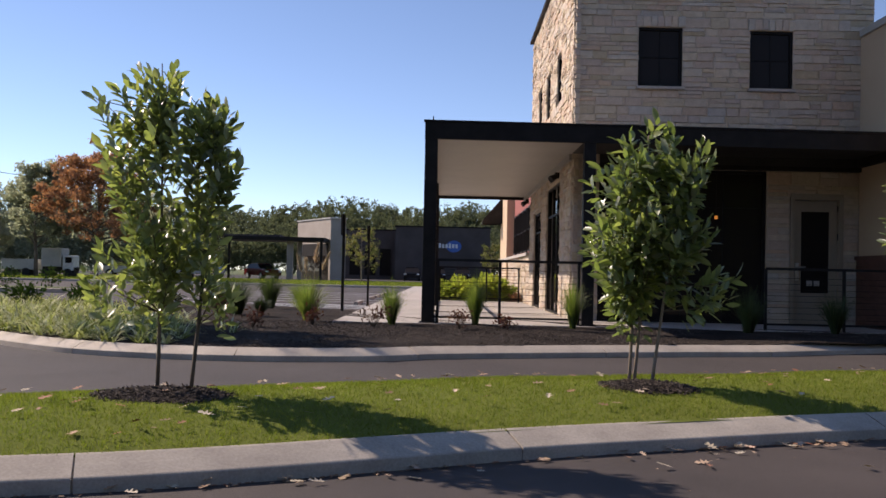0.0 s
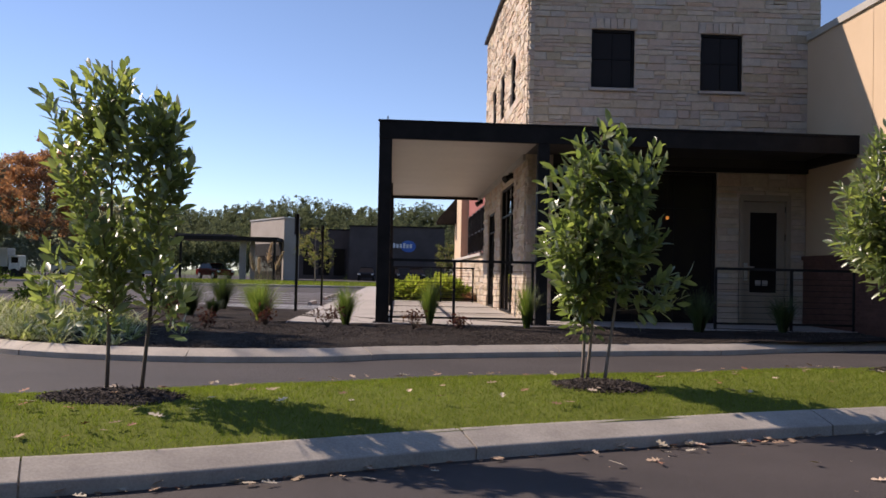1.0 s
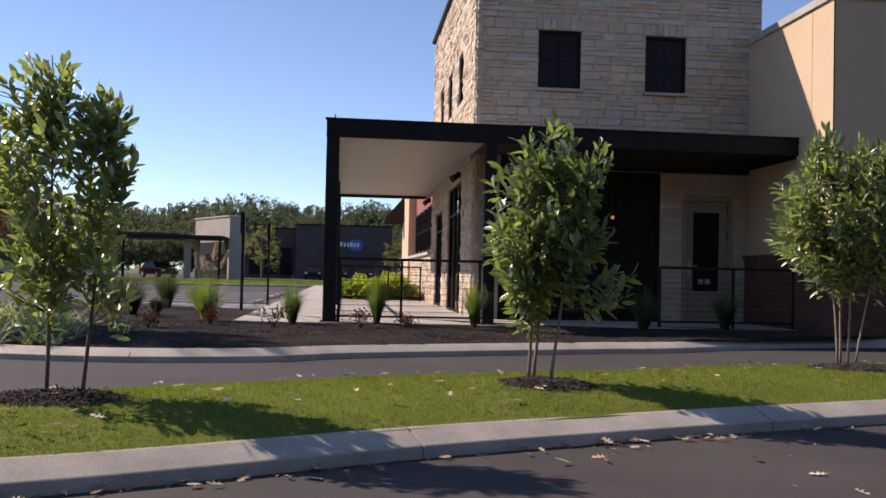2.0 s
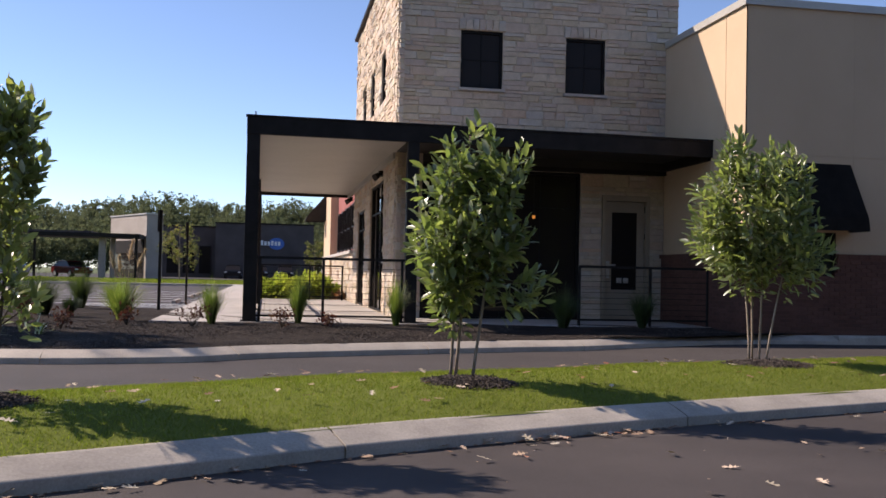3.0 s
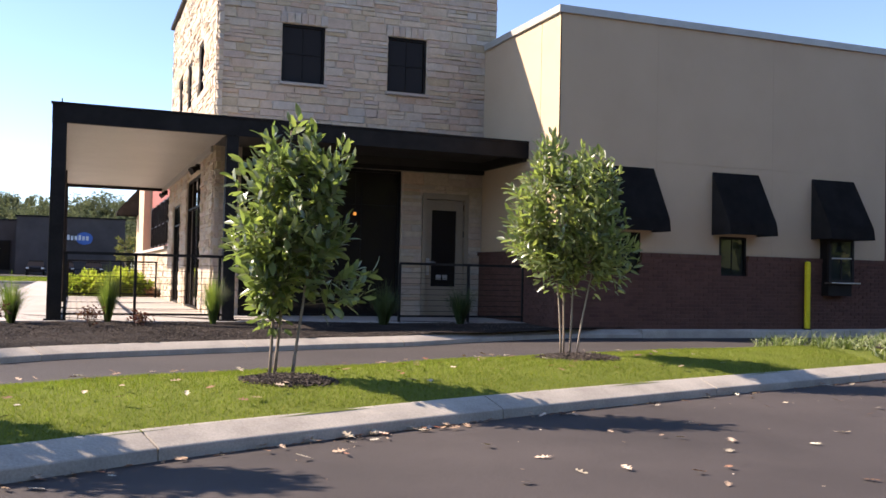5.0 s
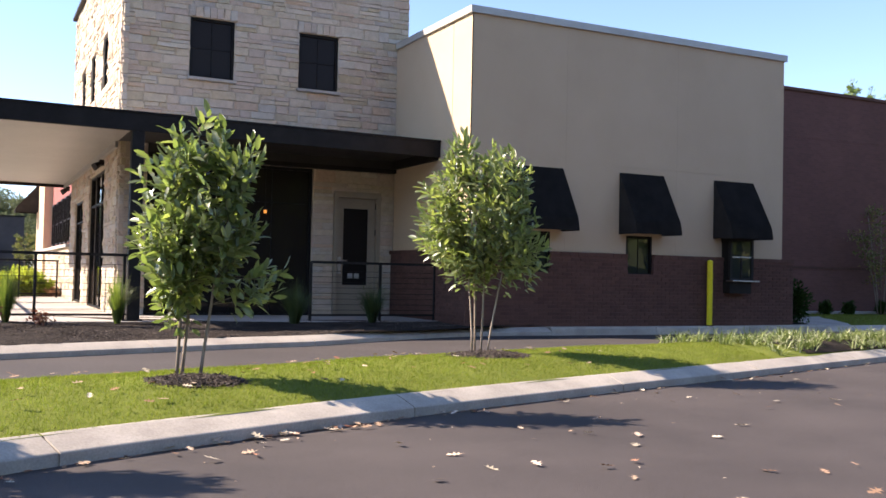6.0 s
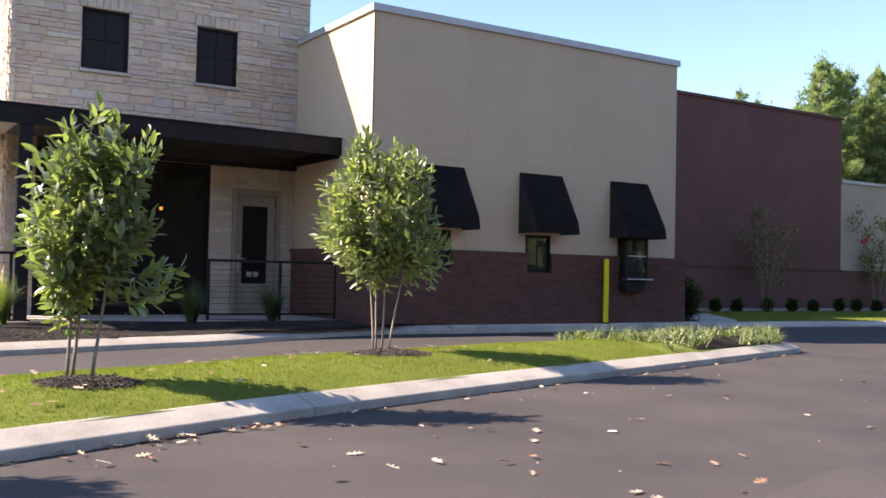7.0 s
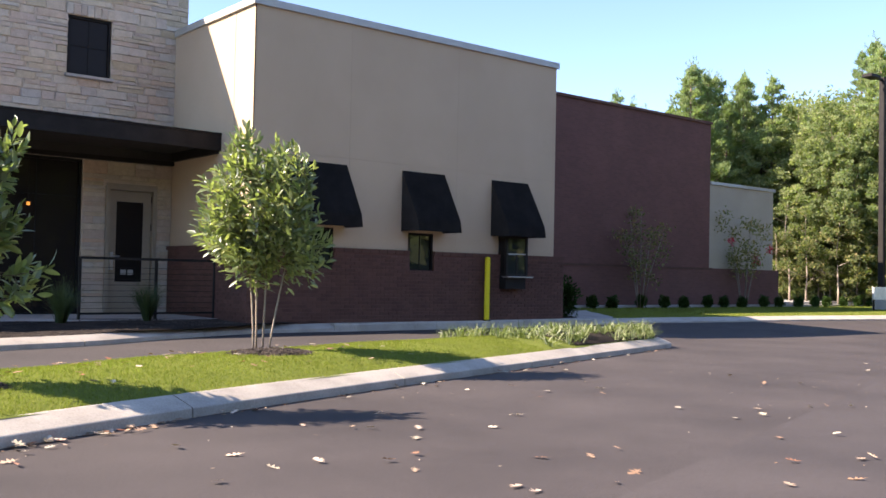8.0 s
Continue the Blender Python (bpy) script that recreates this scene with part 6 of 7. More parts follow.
# the wood at the far end of the drive: plan and height of the trees along its edge, from the north round to the east
BARK_RED = surface("pine_bark", (0.16, 0.11, 0.085), (0.28, 0.20, 0.155), 5, 40, 0.9, 0.7, 0.006, stretch=(1, 1, 0.3))
EDGE_TREES = [("pine", 38.1, 29.7, 9.0), ("pine", 38.6, 28.6, 8.7), ("pine", 37.0, 27.3, 11.2), ("pine", 38.3, 27.1, 10.8), ("pine", 38.0, 26.2, 9.4), ("pine", 40.6, 26.9, 11.0), ("broad", 39.8, 25.6, 9.6),
              ("pine", 40.2, 25.2, 10.7), ("broad", 43.6, 25.6, 10.7), ("broad", 41.7, 23.5, 10.2), ("broad", 40.2, 22.3, 9.4), ("broad", 43.8, 23.4, 10.4), ("broad", 39.7, 21.2, 9.0), ("broad", 43.3, 21.9, 10.3), ("pine", 40.8, 20.2, 11.3), ("pine", 42.6, 20.0, 12.0), ("broad", 42.0, 18.6, 10.5),
              ("pine", 46.4, 40.0, 12.9), ("pine", 48.1, 40.0, 12.5), ("pine", 49.4, 40.0, 12.2), ("pine", 52.0, 40.0, 12.8), ("pine", 35.4, 26.2, 10.6), ("pine", 36.7, 26.0, 10.4), ("pine", 39.3, 26.0, 10.7),
              ("pine", 51.0, 26.4, 14.0), ("pine", 44.4, 22.1, 12.6), ("broad", 49.0, 26.0, 12.2), ("broad", 41.9, 22.2, 10.6)]
rng = np.random.default_rng(31)
for i, (sort, x, y, h) in enumerate(EDGE_TREES):
    if sort == "pine":
        pine_tree(x, y, 0, h, 14000, 100 + i)
    else:
        broad_tree("woodland_tree", x, y, 0, h * 0.96, 26000, 0.105, 100 + i, WOOD_LEAF, "tall leafy tree at the wood's edge", "woodland trees", BARK_PALE if i % 2 else BARK, 24, 0.27, 0.009, 0.034, 300, 0.031)
for i in range(8):  # a second row that closes the gaps
    x, y = 44 + 0.55 * i, 32.5 - 1.75 * i
    broad_tree("woodland_tree", x, y, 0, 11.2 + rng.uniform(-0.8, 0.6), 15000, 0.16, 130 + i, WOOD_LEAF, "tall leafy tree within the wood", "woodland trees", BARK, 18, 0.27, 0.009, 0.035, 130, 0.05)
for i in range(12):  # out along the drive and behind the restaurant
    x, y = (44 + 2.6 * i, 16 - 1.6 * i) if i < 7 else (34 - 3.5 * (i - 7), 33 + 2.0 * (i - 7))
    broad_tree("woodland_tree", x, y, 0, rng.uniform(10, 12) if i < 7 else 7.0, 4000, 0.26, 140 + i, WOOD_LEAF, "tall leafy tree within the wood", "woodland trees", BARK, 16, 0.28, 0.009, 0.04, 100, 0.06)
for i in range(18):
    q = i / 17
    x, y = 38.5 + 4.6 * q + rng.normal(0, 0.4), 26.0 - 7.6 * q + rng.normal(0, 0.5)
    broad_tree("undergrowth_bush", x, y, 0, rng.uniform(2.2, 4.2), 6000, 0.10, 160 + i, UNDERGROWTH if i % 3 else WOOD_LEAF, "tangled tan and green undergrowth below trees", "undergrowth", BARK_PALE, 14, 0.42, 0.007, 0.07, 80, 0.075)
for i in range(14):
    q = i / 13
    x, y = 37.6 + 4.4 * q + rng.normal(0, 0.3), 24.6 - 6.6 * q + rng.normal(0, 0.4)
    broad_tree("undergrowth_bush", x, y, 0, rng.uniform(2.6, 4.6), 3600, 0.11, 230 + i, UNDERGROWTH, "tangled tan and green undergrowth below trees", "undergrowth", BARK_PALE, 16, 0.34, 0.008, 0.07, 80, 0.06)
for i in range(15):
    q = i / 14
    broad_tree("weed_bush", 37.7 + 4.6 * q + rng.normal(0, 0.3), 25.0 - 7.4 * q + rng.normal(0, 0.3), 0, rng.uniform(1.0, 1.9), 2600, 0.085, 210 + i, WOOD_LEAF if i % 3 else UNDERGROWTH, "low weedy bush at the wood's foot", "weedy bushes", BARK_PALE, 10, 0.5, 0.007, 0.10, 50, 0.11)
for i, (x, y, h) in enumerate(((37.3, 22.45, 4.9), (37.65, 21.9, 4.4), (37.0, 22.9, 3.8), (38.3, 20.8, 4.6), (39.5, 18.5, 4.2))):
    broad_tree("pale_sapling", x, y, 0, h, 1300, 0.09, 190 + i, UNDERGROWTH, "slender pale-barked sapling before the wood", "pale saplings", BARK_PALE, 7, 0.22, 0.011, 0.03, 34, 0.05)


def far_wood(name, centre_line, height, depth, n, size, seed, material, label, fine=False):
    """A far wood: many crowns, each a heap of rounded tufts of leaf sprays, as one body."""
    rng = np.random.default_rng(seed)
    line = np.array(centre_line, float)
    s = np.concatenate([[0], np.cumsum(np.hypot(*np.diff(line[:, :2], axis=0).T))])
    crowns = int(s[-1] / (height * 0.35)) * (120 if fine else 11)
    t = rng.uniform(0, s[-1], crowns)
    cx, cy = np.interp(t, s, line[:, 0]) + rng.normal(0, 1, crowns), np.interp(t, s, line[:, 1]) + rng.uniform(0, depth, crowns)
    ch = height * np.interp(t, s, line[:, 2]) * rng.uniform(0.86 if fine else 0.84, 1.0, crowns)
    back = (cy - np.interp(t, s, line[:, 1])) / depth if fine else np.zeros(crowns)
    foot = 0.62 * ch * back * (1 + 0.18 * back)  # a fine wood climbs a rise
    ch = ch * (0.52 if fine else 1.0)
    r = height * (rng.uniform(0.03, 0.115, crowns) if fine else rng.uniform(0.15, 0.28, crowns))
    m = crowns * (14 if fine else 44)
    own = np.arange(m) % crowns
    d = rng.normal(size=(m, 3))
    d /= np.linalg.norm(d, axis=1, keepdims=True)
    lift = rng.uniform(0.15, 0.80, m)
    tz = ch[own] * lift + d[:, 2] * np.minimum(1 - lift, lift) * ch[own] * 0.85
    taper = np.clip(1.25 - tz / ch[own], 0.25, 1.0)
    tuft = np.stack([cx[own] + d[:, 0] * r[own] * taper, cy[own] + d[:, 1] * r[own] * taper, np.maximum(tz, 0.4) + foot[own]], 1)
    tr = r[own] * (rng.uniform(0.45, 0.75, m) if fine else rng.uniform(0.18, 0.36, m))
    k = rng.integers(m, size=n)
    d = rng.normal(size=(n, 3))
    d /= np.linalg.norm(d, axis=1, keepdims=True)
    p = tuft[k] + d * (tr[k] * rng.uniform(0.2, 1.0, n) ** 0.4)[:, None] * (1, 1, 0.8)
    v, f = scatter(SPRAY_V, SPRAY_T, p, rng.normal(size=(n, 3)), d * (1.6 if fine else 0.7) + rng.normal(0, 0.45 if fine else 0.7, (n, 3)), size * rng.uniform(0.5, 1.3, n))
    root = tagged(bulk(name, v, f, material), label, "woods", kind="stuff")
    return root


far_wood("far_wood", [(-95, 182, 0.78), (-43, 186, 0.81), (-36, 186, 0.86), (-29, 186, 0.93), (-24, 186, 0.99), (-20, 186, 0.99), (-16, 186, 0.93), (-12, 186, 0.88), (-7, 186, 0.92), (0, 186, 0.94), (12, 186, 0.88), (30, 186, 0.9)], 15.9, 34, 600000, 0.36, 1, HAZED_HILL_LEAF, "hazy tree-covered rise in the distance", True)
far_wood("side_wood", [(50, 44, 0.9), (58, 30, 1.0), (64, 12, 1.0), (80, -20, 1.0), (92, -40, 1.0)], 13.5, 10, 130000, 0.34, 2, WOOD_LEAF, "dense wood beyond the drive")
far_wood("facing_wood", [(90, -45, 1.0), (50, -60, 1.0), (0, -62, 1.0), (-60, -55, 1.0), (-100, -30, 1.0)], 17, 14, 40000, 1.8, 3, WOOD_LEAF, "tree line across the drive, mirrored in windows")
far_wood("left_wood", [(-90, 84, 0.8), (-75, 100, 0.8), (-48, 108, 0.85), (-34, 112, 0.7)], 12, 10, 150000, 0.30, 4, HAZED_LEAF, "mixed green trees beyond the car park", True)

broad_tree("maple_tree", -25.4, 70, 0, 9.9, 25000, 0.17, 7, RUST_LEAF, "rust-orange autumn maple beyond the car park", forks=30, spread=0.40, puff=0.05, tufts=300, tuft=0.042)
broad_tree("roadside_tree", -31.5, 74, 0, 9.8, 24000, 0.17, 8, HAZED_LEAF, "green roadside tree behind the maple", "roadside trees", forks=22, spread=0.27, puff=0.03, tufts=170)
broad_tree("roadside_tree", -36.5, 76, 0, 6.5, 16000, 0.17, 9, HAZED_LEAF, "green roadside tree behind the maple", "roadside trees", forks=20, spread=0.3, puff=0.04, tufts=150)
broad_tree("roadside_tree", -22.6, 78, 0, 6.8, 16000, 0.17, 12, HAZED_LEAF, "green roadside tree behind the maple", "roadside trees", forks=20, spread=0.3, puff=0.04, tufts=150)
broad_tree("shade_tree", -10.9, 17.0, 0.1, 8.3, 4600, 0.16, 15, WOOD_LEAF, "leafy shade tree at the end of the planting bed", forks=16, spread=0.20, thick=0.010, puff=0.03, tufts=90, tuft=0.045, low=0.70)
for i, (x, y, h) in enumerate(((-7.3, 84, 5.2), (-21.5, 86, 4.0), (-26.0, 88, 4.2), (4.9, 102, 4.5))):
    broad_tree("ornamental_tree", x, y, 0.1, h, 2200, 0.13, 40 + i, CRAPE, "thin multi-stemmed ornamental tree on far grass", "ornamental trees", BARK_PALE, 14, 0.34, 0.012, 0.04, 90, 0.055)


def crape_myrtle(x, y, h, n, seed, flowers, label):
    rng = np.random.default_rng(seed)
    root = tagged(empty("crape_myrtle"), label, "tree", "crape myrtles")
    ends = []
    for k in range(5):
        a = 1.257 * k + rng.uniform(0, 0.5)
        s = h * rng.uniform(0.16, 0.26)
        bm = bmesh.new()
        top = (x + math.cos(a) * s, y + math.sin(a) * s, 0.15 + h * rng.uniform(0.75, 0.98))
        tube(bm, [(x + math.cos(a) * 0.08, y + math.sin(a) * 0.08, 0.1), (x + math.cos(a) * s * 0.4, y + math.sin(a) * s * 0.4, 0.15 + h * 0.35), top], [0.022, 0.016, 0.004], 6)
        part("stem", bm, BARK_PALE, root)
        for q in (0.45, 0.6, 0.75, 0.9, 1.0):
            ends.append(np.array((x + math.cos(a) * s * q, y + math.sin(a) * s * q, 0.15 + (top[2] - 0.15) * q)) + rng.normal(0, 0.12, 3))
    e = np.array(ends)
    p = e[rng.integers(len(e), size=n)] + rng.normal(size=(n, 3)) * (0.15, 0.15, 0.13)
    v, f = scatter(LEAF_V, LEAF_T, p, rng.normal(size=(n, 3)) + (0, 0, 0.2), rng.normal(size=(n, 3)), rng.uniform(0.06, 0.11, n) * 1.25)
    bulk("crown", v, f, CRAPE, root)
    for dx, dz in flowers:
        m = 80
        p = np.array((x + dx, y - 0.25, 0.15 + dz)) + rng.normal(size=(m, 3)) * (0.06, 0.06, 0.07)
        v, f = scatter(LEAF_V, LEAF_T, p, rng.normal(size=(m, 3)), rng.normal(size=(m, 3)), rng.uniform(0.05, 0.09, m))
        bulk("blossom", v, f, PINK_FLOWER, root)


crape_myrtle(24.8, 20.25, 3.3, 1000, 1, [], "bare-stemmed crape myrtle against the red wall")
crape_myrtle(30.9, 20.45, 3.4, 1300, 2, [(-1.15, 2.40), (1.30, 2.15), (0.35, 1.85), (0.45, 1.65)], "thin crape myrtle with a few red blossoms")

# a sunlit concrete pad behind the low wing
tagged(part("concrete_pad", boxed(34.06, 44.0, 21.02, 23.6, -0.3, 0.34, 0.01), CONCRETE), "pale concrete pad behind the low wing", "pavement", kind="structure")

# ---------------------------------------------------------------- the far car park and its buildings
far_lawn = tagged(part("far_lawn", boxed(-75, 14, 62, 89, -0.2, 0.12), LAND), "green verge across the car park", "lawn", kind="structure")
n = 30000
px, py = RNG.uniform(-40, 8, n), RNG.uniform(62, 89, n)
v, f = scatter([(-0.5, 0, 0), (0.5, 0, 0), (0, 1, 0.1)], [(0, 1, 2)], np.stack([px, py, np.full(n, 0.11)], 1), RNG.normal(size=(n, 3)) * (0.5, 0.5, 0) + (0, 0, 1), around(n), np.stack([np.full(n, 0.12), RNG.uniform(0.05, 0.12, n), np.full(n, 0.05)], 1))
tagged(bulk("verge_grass", v, f, BLADE), "far green mown grass", "grass", kind="stuff")
kerb("verge_kerb", np.stack([np.linspace(-60, 3, 60), np.full(60, 61.7)], 1), UPRIGHT, [6.0 * i for i in range(1, 10)], "pale concrete kerb of the far verge")
tagged(part("parking_island", prism(bmesh.new(), [(-30, 36), (-14.6, 35.6), (-13.6, 36.6), (-13.6, 38.0), (-15, 39), (-30, 40)], -0.1, 0.15), KERB), "kerbed parking island with low planting", "kerb", kind="structure")
tagged(part("parking_island_lawn", prism(bmesh.new(), [(-29.5, 36.4), (-14.8, 36.1), (-14.1, 36.9), (-14.1, 37.8), (-15.2, 38.6), (-29.5, 39.5)], 0.1, 0.17), LAND), "rough grass on a parking island", "lawn", kind="structure")
for i, x in enumerate((-26, -23.6, -21.3, -19.2, -17.2, -15.4)):
    shrub(x, 37.6, 0.15, 0.55, 0.8, 220, 80 + i, label="low rounded shrub on the parking island", group="parking island shrubs")
STRIPES = [21.5, 24.2, 26.9, 29.6, 32.3, 35.0, 37.7, 40.4, 43.1, 45.8]
for y in STRIPES:
    tagged(part("bay_line", boxed(-9.0, -2.05, y, y + 0.12, 0.0, 0.005), WHITE), "white painted parking bay line on asphalt", "road marking", "parking bay lines")
for k in range(5):
    bm = boxed(0, 3.1, -0.05, 0.05, 0.0, 0.0055)
    bmesh.ops.transform(bm, matrix=pose(-5.2, 27.15 + 0.48 * k, 0, 0, 0, 12), verts=bm.verts)
    tagged(part("hatch_line", bm, WHITE), "white painted hatching beside a bay", "road marking", "hatch lines")


def wheel_stop(x, y):
    bm = bmesh.new()
    prof = [(-0.075, 0.0), (-0.05, 0.10), (0.05, 0.10), (0.075, 0.0)]
    a = [bm.verts.new((x + u, y - 0.9, z)) for u, z in prof]
    b = [bm.verts.new((x + u, y + 0.9, z)) for u, z in prof]
    bm.faces.new(a)
    bm.faces.new(b[::-1])
    for i in range(4):
        bm.faces.new((a[i], b[i], b[(i + 1) % 4], a[(i + 1) % 4]))
    bmesh.ops.recalc_face_normals(bm, faces=bm.faces)
    tagged(part("wheel_stop", bm, CONCRETE), "pale concrete wheel stop at the head of a bay", "wheel stop", "wheel stops")


for y in (30.9, 36.3, 39.0, 41.7, 44.4):
    wheel_stop(-2.75, y)


def sign_post(x, y, top, sign):
    root = tagged(empty("bay_sign_post"), "dark sign post seen edge-on at the head of a bay", "sign", "bay sign posts")
    part("post", boxed(x - 0.03, x + 0.03, y - 0.03, y + 0.03, 0.0, top, 0.004), BLACK, root)
    part("sign_plate", boxed(x - 0.05, x - 0.031, y - 0.15, y + 0.15, top - sign, top, 0.002), BLACK, root)


sign_post(-2.2, 20.73, 2.27, 0.45)
sign_post(-2.33, 29.2, 2.44, 0.45)

# grey clinic-like pavilion with a dark carport
pav = tagged(empty("grey_pavilion"), "grey block pavilion with a dark flat carport", "building")
TURN = math.degrees(math.atan2(8.0, -4.4))
for name, x1, y0, y1, z0, z1, mat in (("wall", 9.2, -1.6, 0.0, 0.0, 6.1, GREY_BLOCK), ("coping", 9.3, -1.7, 0.1, 6.1, 6.22, COPING)):
    bm = boxed(-0.1 if name == "coping" else 0, x1, y0, y1, z0, z1)
    bmesh.ops.transform(bm, matrix=pose(-11.15, 93.0, 0, 0, 0, TURN), verts=bm.verts)
    part(name, bm, mat, pav, "pale grey block wall" if name == "wall" else "")
part("carport_roof", boxed(-20.6, -11.3, 89.2, 94.15, 3.75, 4.1), BLACK, pav)
part("carport_roof", boxed(-24.5, -15.8, 91.5, 95.5, 4.1, 4.35), DARK_BLOCK, pav)
for x, y, w, m in ((-14.9, 90.2, 0.55, GREY_BLOCK), (-14.1, 91.5, 0.4, GREY_BLOCK), (-20.3, 89.6, 0.2, BLACK), (-11.7, 89.5, 0.22, BLACK), (-24.2, 91.7, 0.2, BLACK)):
    part("pillar", boxed(x, x + w, y, y + w, 0, 3.76), m, pav)
entrance = None
for name, x0, x1, y0, y1, z0, z1, mat in (("entrance", 0.5, 8.6, 0.0, 0.06, 0.0, 3.70, BLACK), ("pane", 0.62, 2.5, 0.06, 0.07, 0.12, 2.5, GLASS), ("pane", 2.62, 4.5, 0.06, 0.07, 0.12, 2.5, GLASS), ("pane", 4.62, 6.5, 0.06, 0.07, 0.12, 2.5, GLASS), ("pane", 6.62, 8.5, 0.06, 0.07, 0.12, 2.5, GLASS)):
    bm = boxed(x0, x1, y0, y1, z0, z1)
    bmesh.ops.transform(bm, matrix=pose(-11.15, 93.0, 0, 0, 0, TURN), verts=bm.verts)
    ob = part(name, bm, mat, entrance or pav, "dark glazed entrance front" if name == "entrance" else "")
    entrance = entrance or ob
low = tagged(empty("dark_brick_store"), "long dark grey brick store with a round blue sign", "building")
part("wall", boxed(-5.75, 5.1, 110, 125, 0, 6.25), DARK_BLOCK, low, "dark grey brick wall")
part("coping", boxed(-5.85, 5.2, 109.9, 125, 6.25, 6.4), BLACK, low)
part("low_wall", boxed(-12.2, -5.8, 114.5, 126, 0, 5.95), DARK_BLOCK, low)
part("coping", boxed(-12.3, -5.86, 114.4, 126, 5.95, 6.1), BLACK, low)
for x in (-11.4, -9.6, -7.8):
    wn = part("window", boxed(x, x + 1.3, 114.36, 114.5, 0.6, 3.8), BLACK, low)
    part("pane", boxed(x + 0.08, x + 1.22, 114.34, 114.36, 0.7, 3.7), GLASS, wn)
sign = empty("sign")
sign.parent = low
bm = bmesh.new()
bmesh.ops.create_cone(bm, cap_ends=True, segments=40, radius1=0.86, radius2=0.86, depth=0.12, matrix=Matrix.Translation((0.95, 109.9, 4.12)) @ pose(0, 0, 0, 90, 0, 0) @ Matrix.Diagonal((1.0, 0.78, 1, 1)))
part("sign_disc", bm, SIGN_BLUE, sign, "blue oval sign disc")
for i in range(6):
    x = -0.78 + 0.38 * i
    part("sign_mark", boxed(x, x + 0.26, 109.80, 109.835, 3.92, 4.36 if i % 3 else 4.46), WHITE, sign, "plain white mark")


def car(x, y, turn, paint, label, boxy=False):
    """A parked car: lofted body, glasshouse, wheels with rims, lamps."""
    root = tagged(empty("parked_car"), label, "car", "parked cars")
    hgt = 1.9 if boxy else 1.45
    body = bmesh.new()
    prof = [(-2.25, 0.35), (-2.28, 0.75), (-2.1, 0.92), (-1.0, 0.98), (1.2, 1.0), (2.15, 0.95), (2.25, 0.7), (2.22, 0.35)]
    rings = [[body.verts.new((px_, s * (0.88 - 0.05 * (pz_ > 0.9)), pz_)) for px_, pz_ in prof] for s in (-1, 1)]
    k = len(prof)
    body.faces.new(rings[0])
    body.faces.new(rings[1][::-1])
    for i in range(k):
        body.faces.new((rings[0][i], rings[1][i], rings[1][(i + 1) % k], rings[0][(i + 1) % k]))
    bmesh.ops.recalc_face_normals(body, faces=body.faces)
    bmesh.ops.bevel(body, geom=body.edges[:], offset=0.06, segments=2, affect="EDGES")
    part("body", body, paint, root)
    cab = bmesh.new()
    prof = [(-1.15, 0.97), (-0.45, hgt - 0.06), (-0.2, hgt), (1.2, hgt), (1.45, hgt - 0.08), (2.0 if boxy else 1.95, 0.98)]
    rings = [[cab.verts.new((px_, s * (0.82 if pz_ < 1.1 else 0.66), pz_)) for px_, pz_ in prof] for s in (-1, 1)]
    k = len(prof)
    cab.faces.new(rings[0])
    cab.faces.new(rings[1][::-1])
    for i in range(k):
        cab.faces.new((rings[0][i], rings[1][i], rings[1][(i + 1) % k], rings[0][(i + 1) % k]))
    bmesh.ops.recalc_face_normals(cab, faces=cab.faces)
    part("glasshouse", cab, GLASS, root)
    part("roof", boxed(-0.3, 1.3, -0.66, 0.66, hgt - 0.01, hgt + 0.035, 0.015), paint, root)
    for wx in (-1.4, 1.4):
        for s in (-1, 1):
            bm = bmesh.new()
            rod(bm, (wx, s * 0.68, 0.33), (wx, s * 0.90, 0.33), 0.33, sides=20)
            wheel = part("wheel", bm, RUBBER, root)
            part("rim", rod(bmesh.new(), (wx, s * 0.895, 0.33), (wx, s * 0.912, 0.33), 0.2, sides=14), STEEL, wheel)
    for s in (-1, 1):
        part("headlight", boxed(-2.30, -2.2, s * 0.7 - 0.14, s * 0.7 + 0.14, 0.66, 0.80, 0.02), WHITE, root)
        part("tail_light", boxed(2.2, 2.27, s * 0.7 - 0.12, s * 0.7 + 0.12, 0.70, 0.86, 0.02), CARPAINT_RED, root)
    root.matrix_basis = pose(x, y, 0.0 if y < 62 else 0.12, 0, 0, turn)
    return root


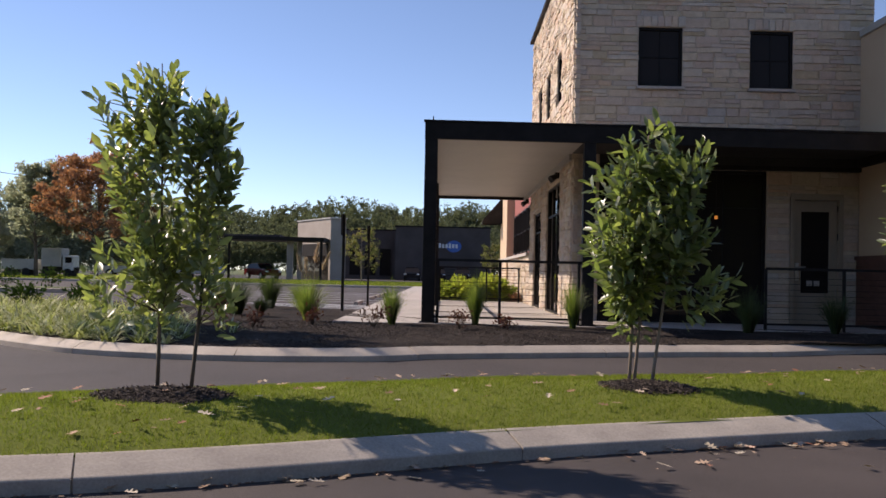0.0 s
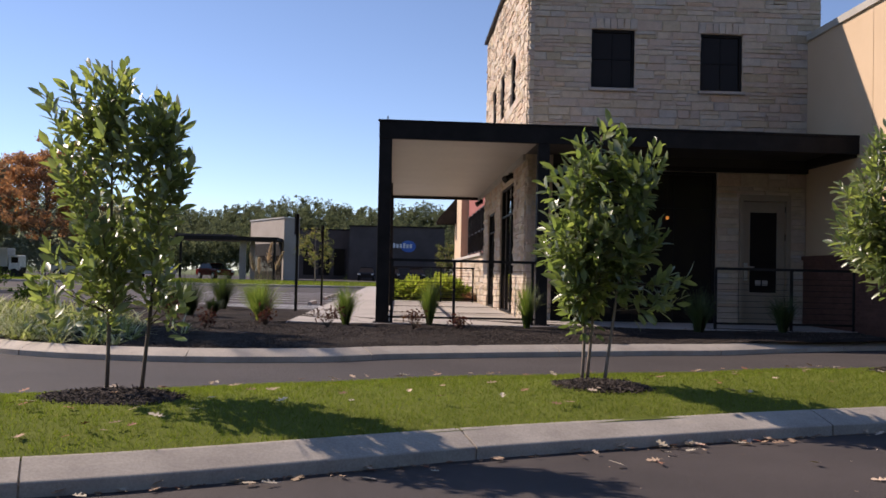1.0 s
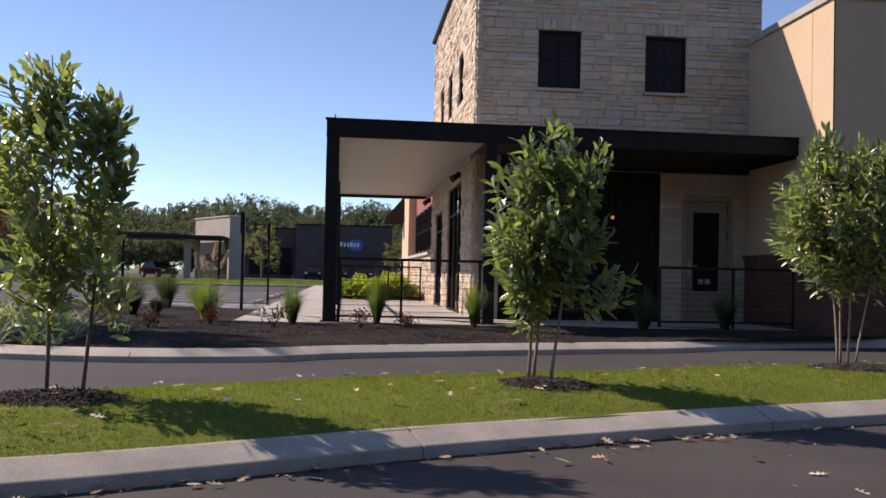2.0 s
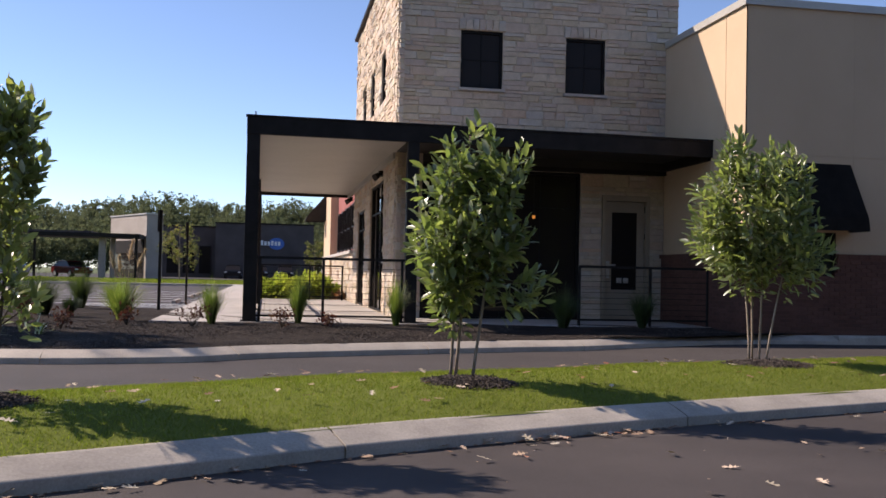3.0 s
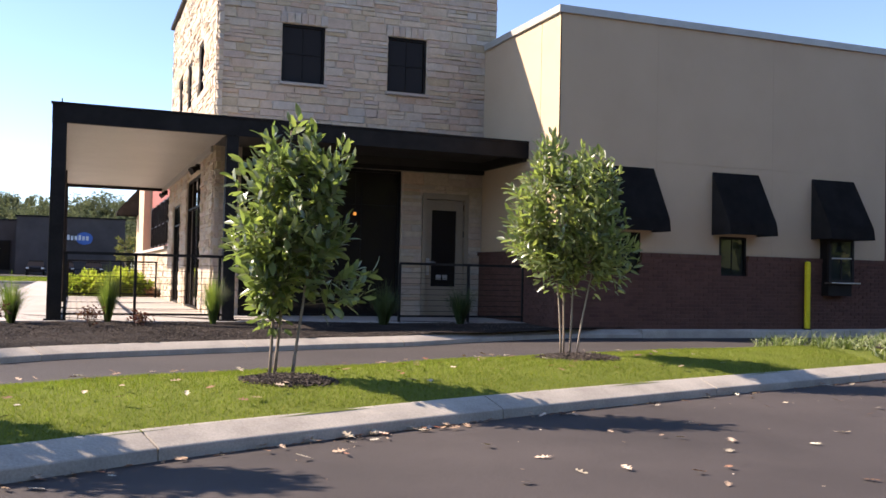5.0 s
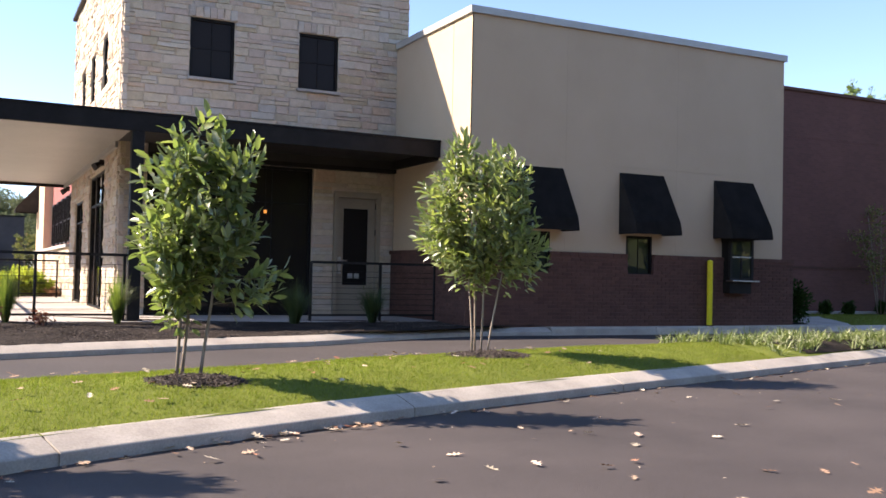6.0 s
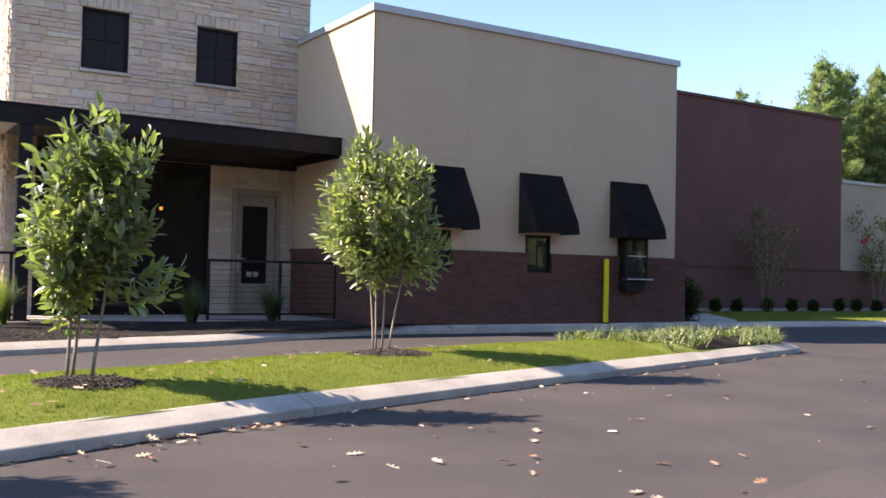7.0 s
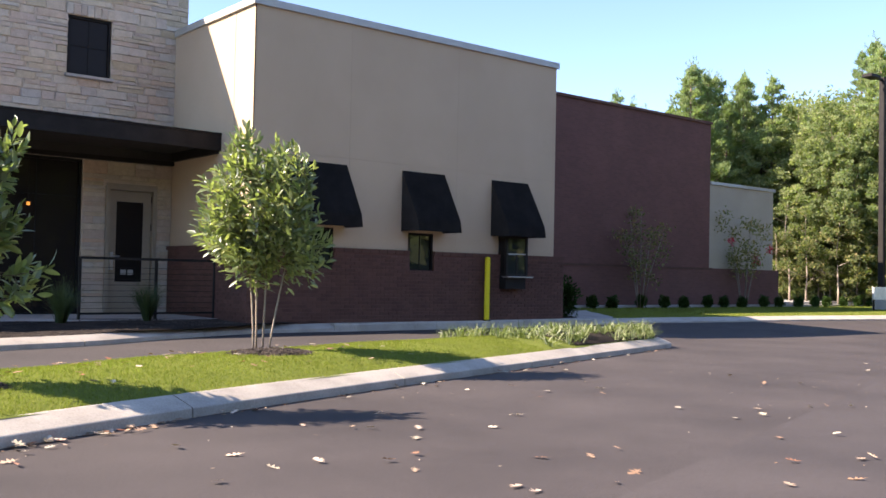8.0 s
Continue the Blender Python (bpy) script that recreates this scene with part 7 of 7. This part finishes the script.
park = tagged(part("far_car_park", boxed(-75, 14, 89.02, 140, -0.1, 0.12), ASPHALT), "far car park before the stores", "road", kind="structure")
car(-17.6, 92.6, 128, CARPAINT_RED, "dark red saloon car parked by the carport")
car(-3.6, 106, 90, CARPAINT_DARK, "dark car parked before the brick store")
car(-0.8, 105.5, 90, CARPAINT_DARK, "dark car parked before the brick store")
car(1.9, 106, 90, CARPAINT_DARK, "dark car parked before the brick store")
car(-23.5, 92.2, 0, CARPAINT_SILVER, "silver car parked beyond the verge")
car(-27.2, 82.5, 10, CARPAINT_SILVER, "silver car parked under trees")

# white box lorry far off
lorry = tagged(empty("box_lorry"), "small white box van with a grey trailer across the car park", "lorry")
part("cargo_box", boxed(-32.0, -30.4, 76, 77.6, 0.9, 2.35, 0.04), COPING, lorry)
part("cab", boxed(-30.36, -29.5, 76.1, 77.5, 0.6, 1.8, 0.10), WHITE, lorry)
part("windscreen", boxed(-30.1, -29.6, 76.05, 76.1, 1.2, 1.65), GLASS, lorry)
part("chassis", boxed(-32.0, -29.5, 76.3, 77.4, 0.4, 0.88), BLACK, lorry)
part("trailer", boxed(-35.2, -32.5, 76.1, 77.6, 0.6, 1.45, 0.05), COPING, lorry)
for x in (-34.6, -33.2, -31.6, -29.9):
    part("wheel", rod(bmesh.new(), (x, 76.0, 0.42), (x, 77.6, 0.42), 0.33, sides=18), RUBBER, lorry)

# lamp post by the wood
lamp = tagged(empty("street_lamp"), "tall dark square street lamp by the drive", "street lamp")
part("pole", boxed(35.75, 35.95, 17.65, 17.85, -0.2, 8.98, 0.01), BLACK, lamp)
part("base", rod(bmesh.new(), (35.85, 17.75, 0.0), (35.85, 17.75, 0.55), 0.32, sides=20), CONCRETE, lamp, "round concrete footing")
part("arm", boxed(35.2, 35.75, 17.71, 17.79, 8.84, 8.92), BLACK, lamp)
part("lamp_head", boxed(34.6, 35.3, 17.55, 17.95, 8.82, 8.95, 0.02), BLACK, lamp)
board = tagged(empty("low_sign_board"), "low pale board on short legs by the drive", "sign")
part("panel", boxed(33.6, 35.0, 16.9, 16.98, 0.55, 1.0, 0.01), WHITE, board)
for x in (33.75, 34.8):
    part("leg", boxed(x, x + 0.06, 16.98, 17.03, 0.1, 0.95), BLACK, board)
# overhead wire far to the west
wire = tagged(empty("overhead_wire"), "thin dark overhead wire on a wooden pole", "cable")
pts = [(-60 + 3.5 * i, 95 - 0.9 * i, 12.2 - 0.5 * i + 0.012 * (i - 5) ** 2) for i in range(10)]
part("wire", tube(bmesh.new(), pts, [0.03] * 10, 5), BLACK, wire)
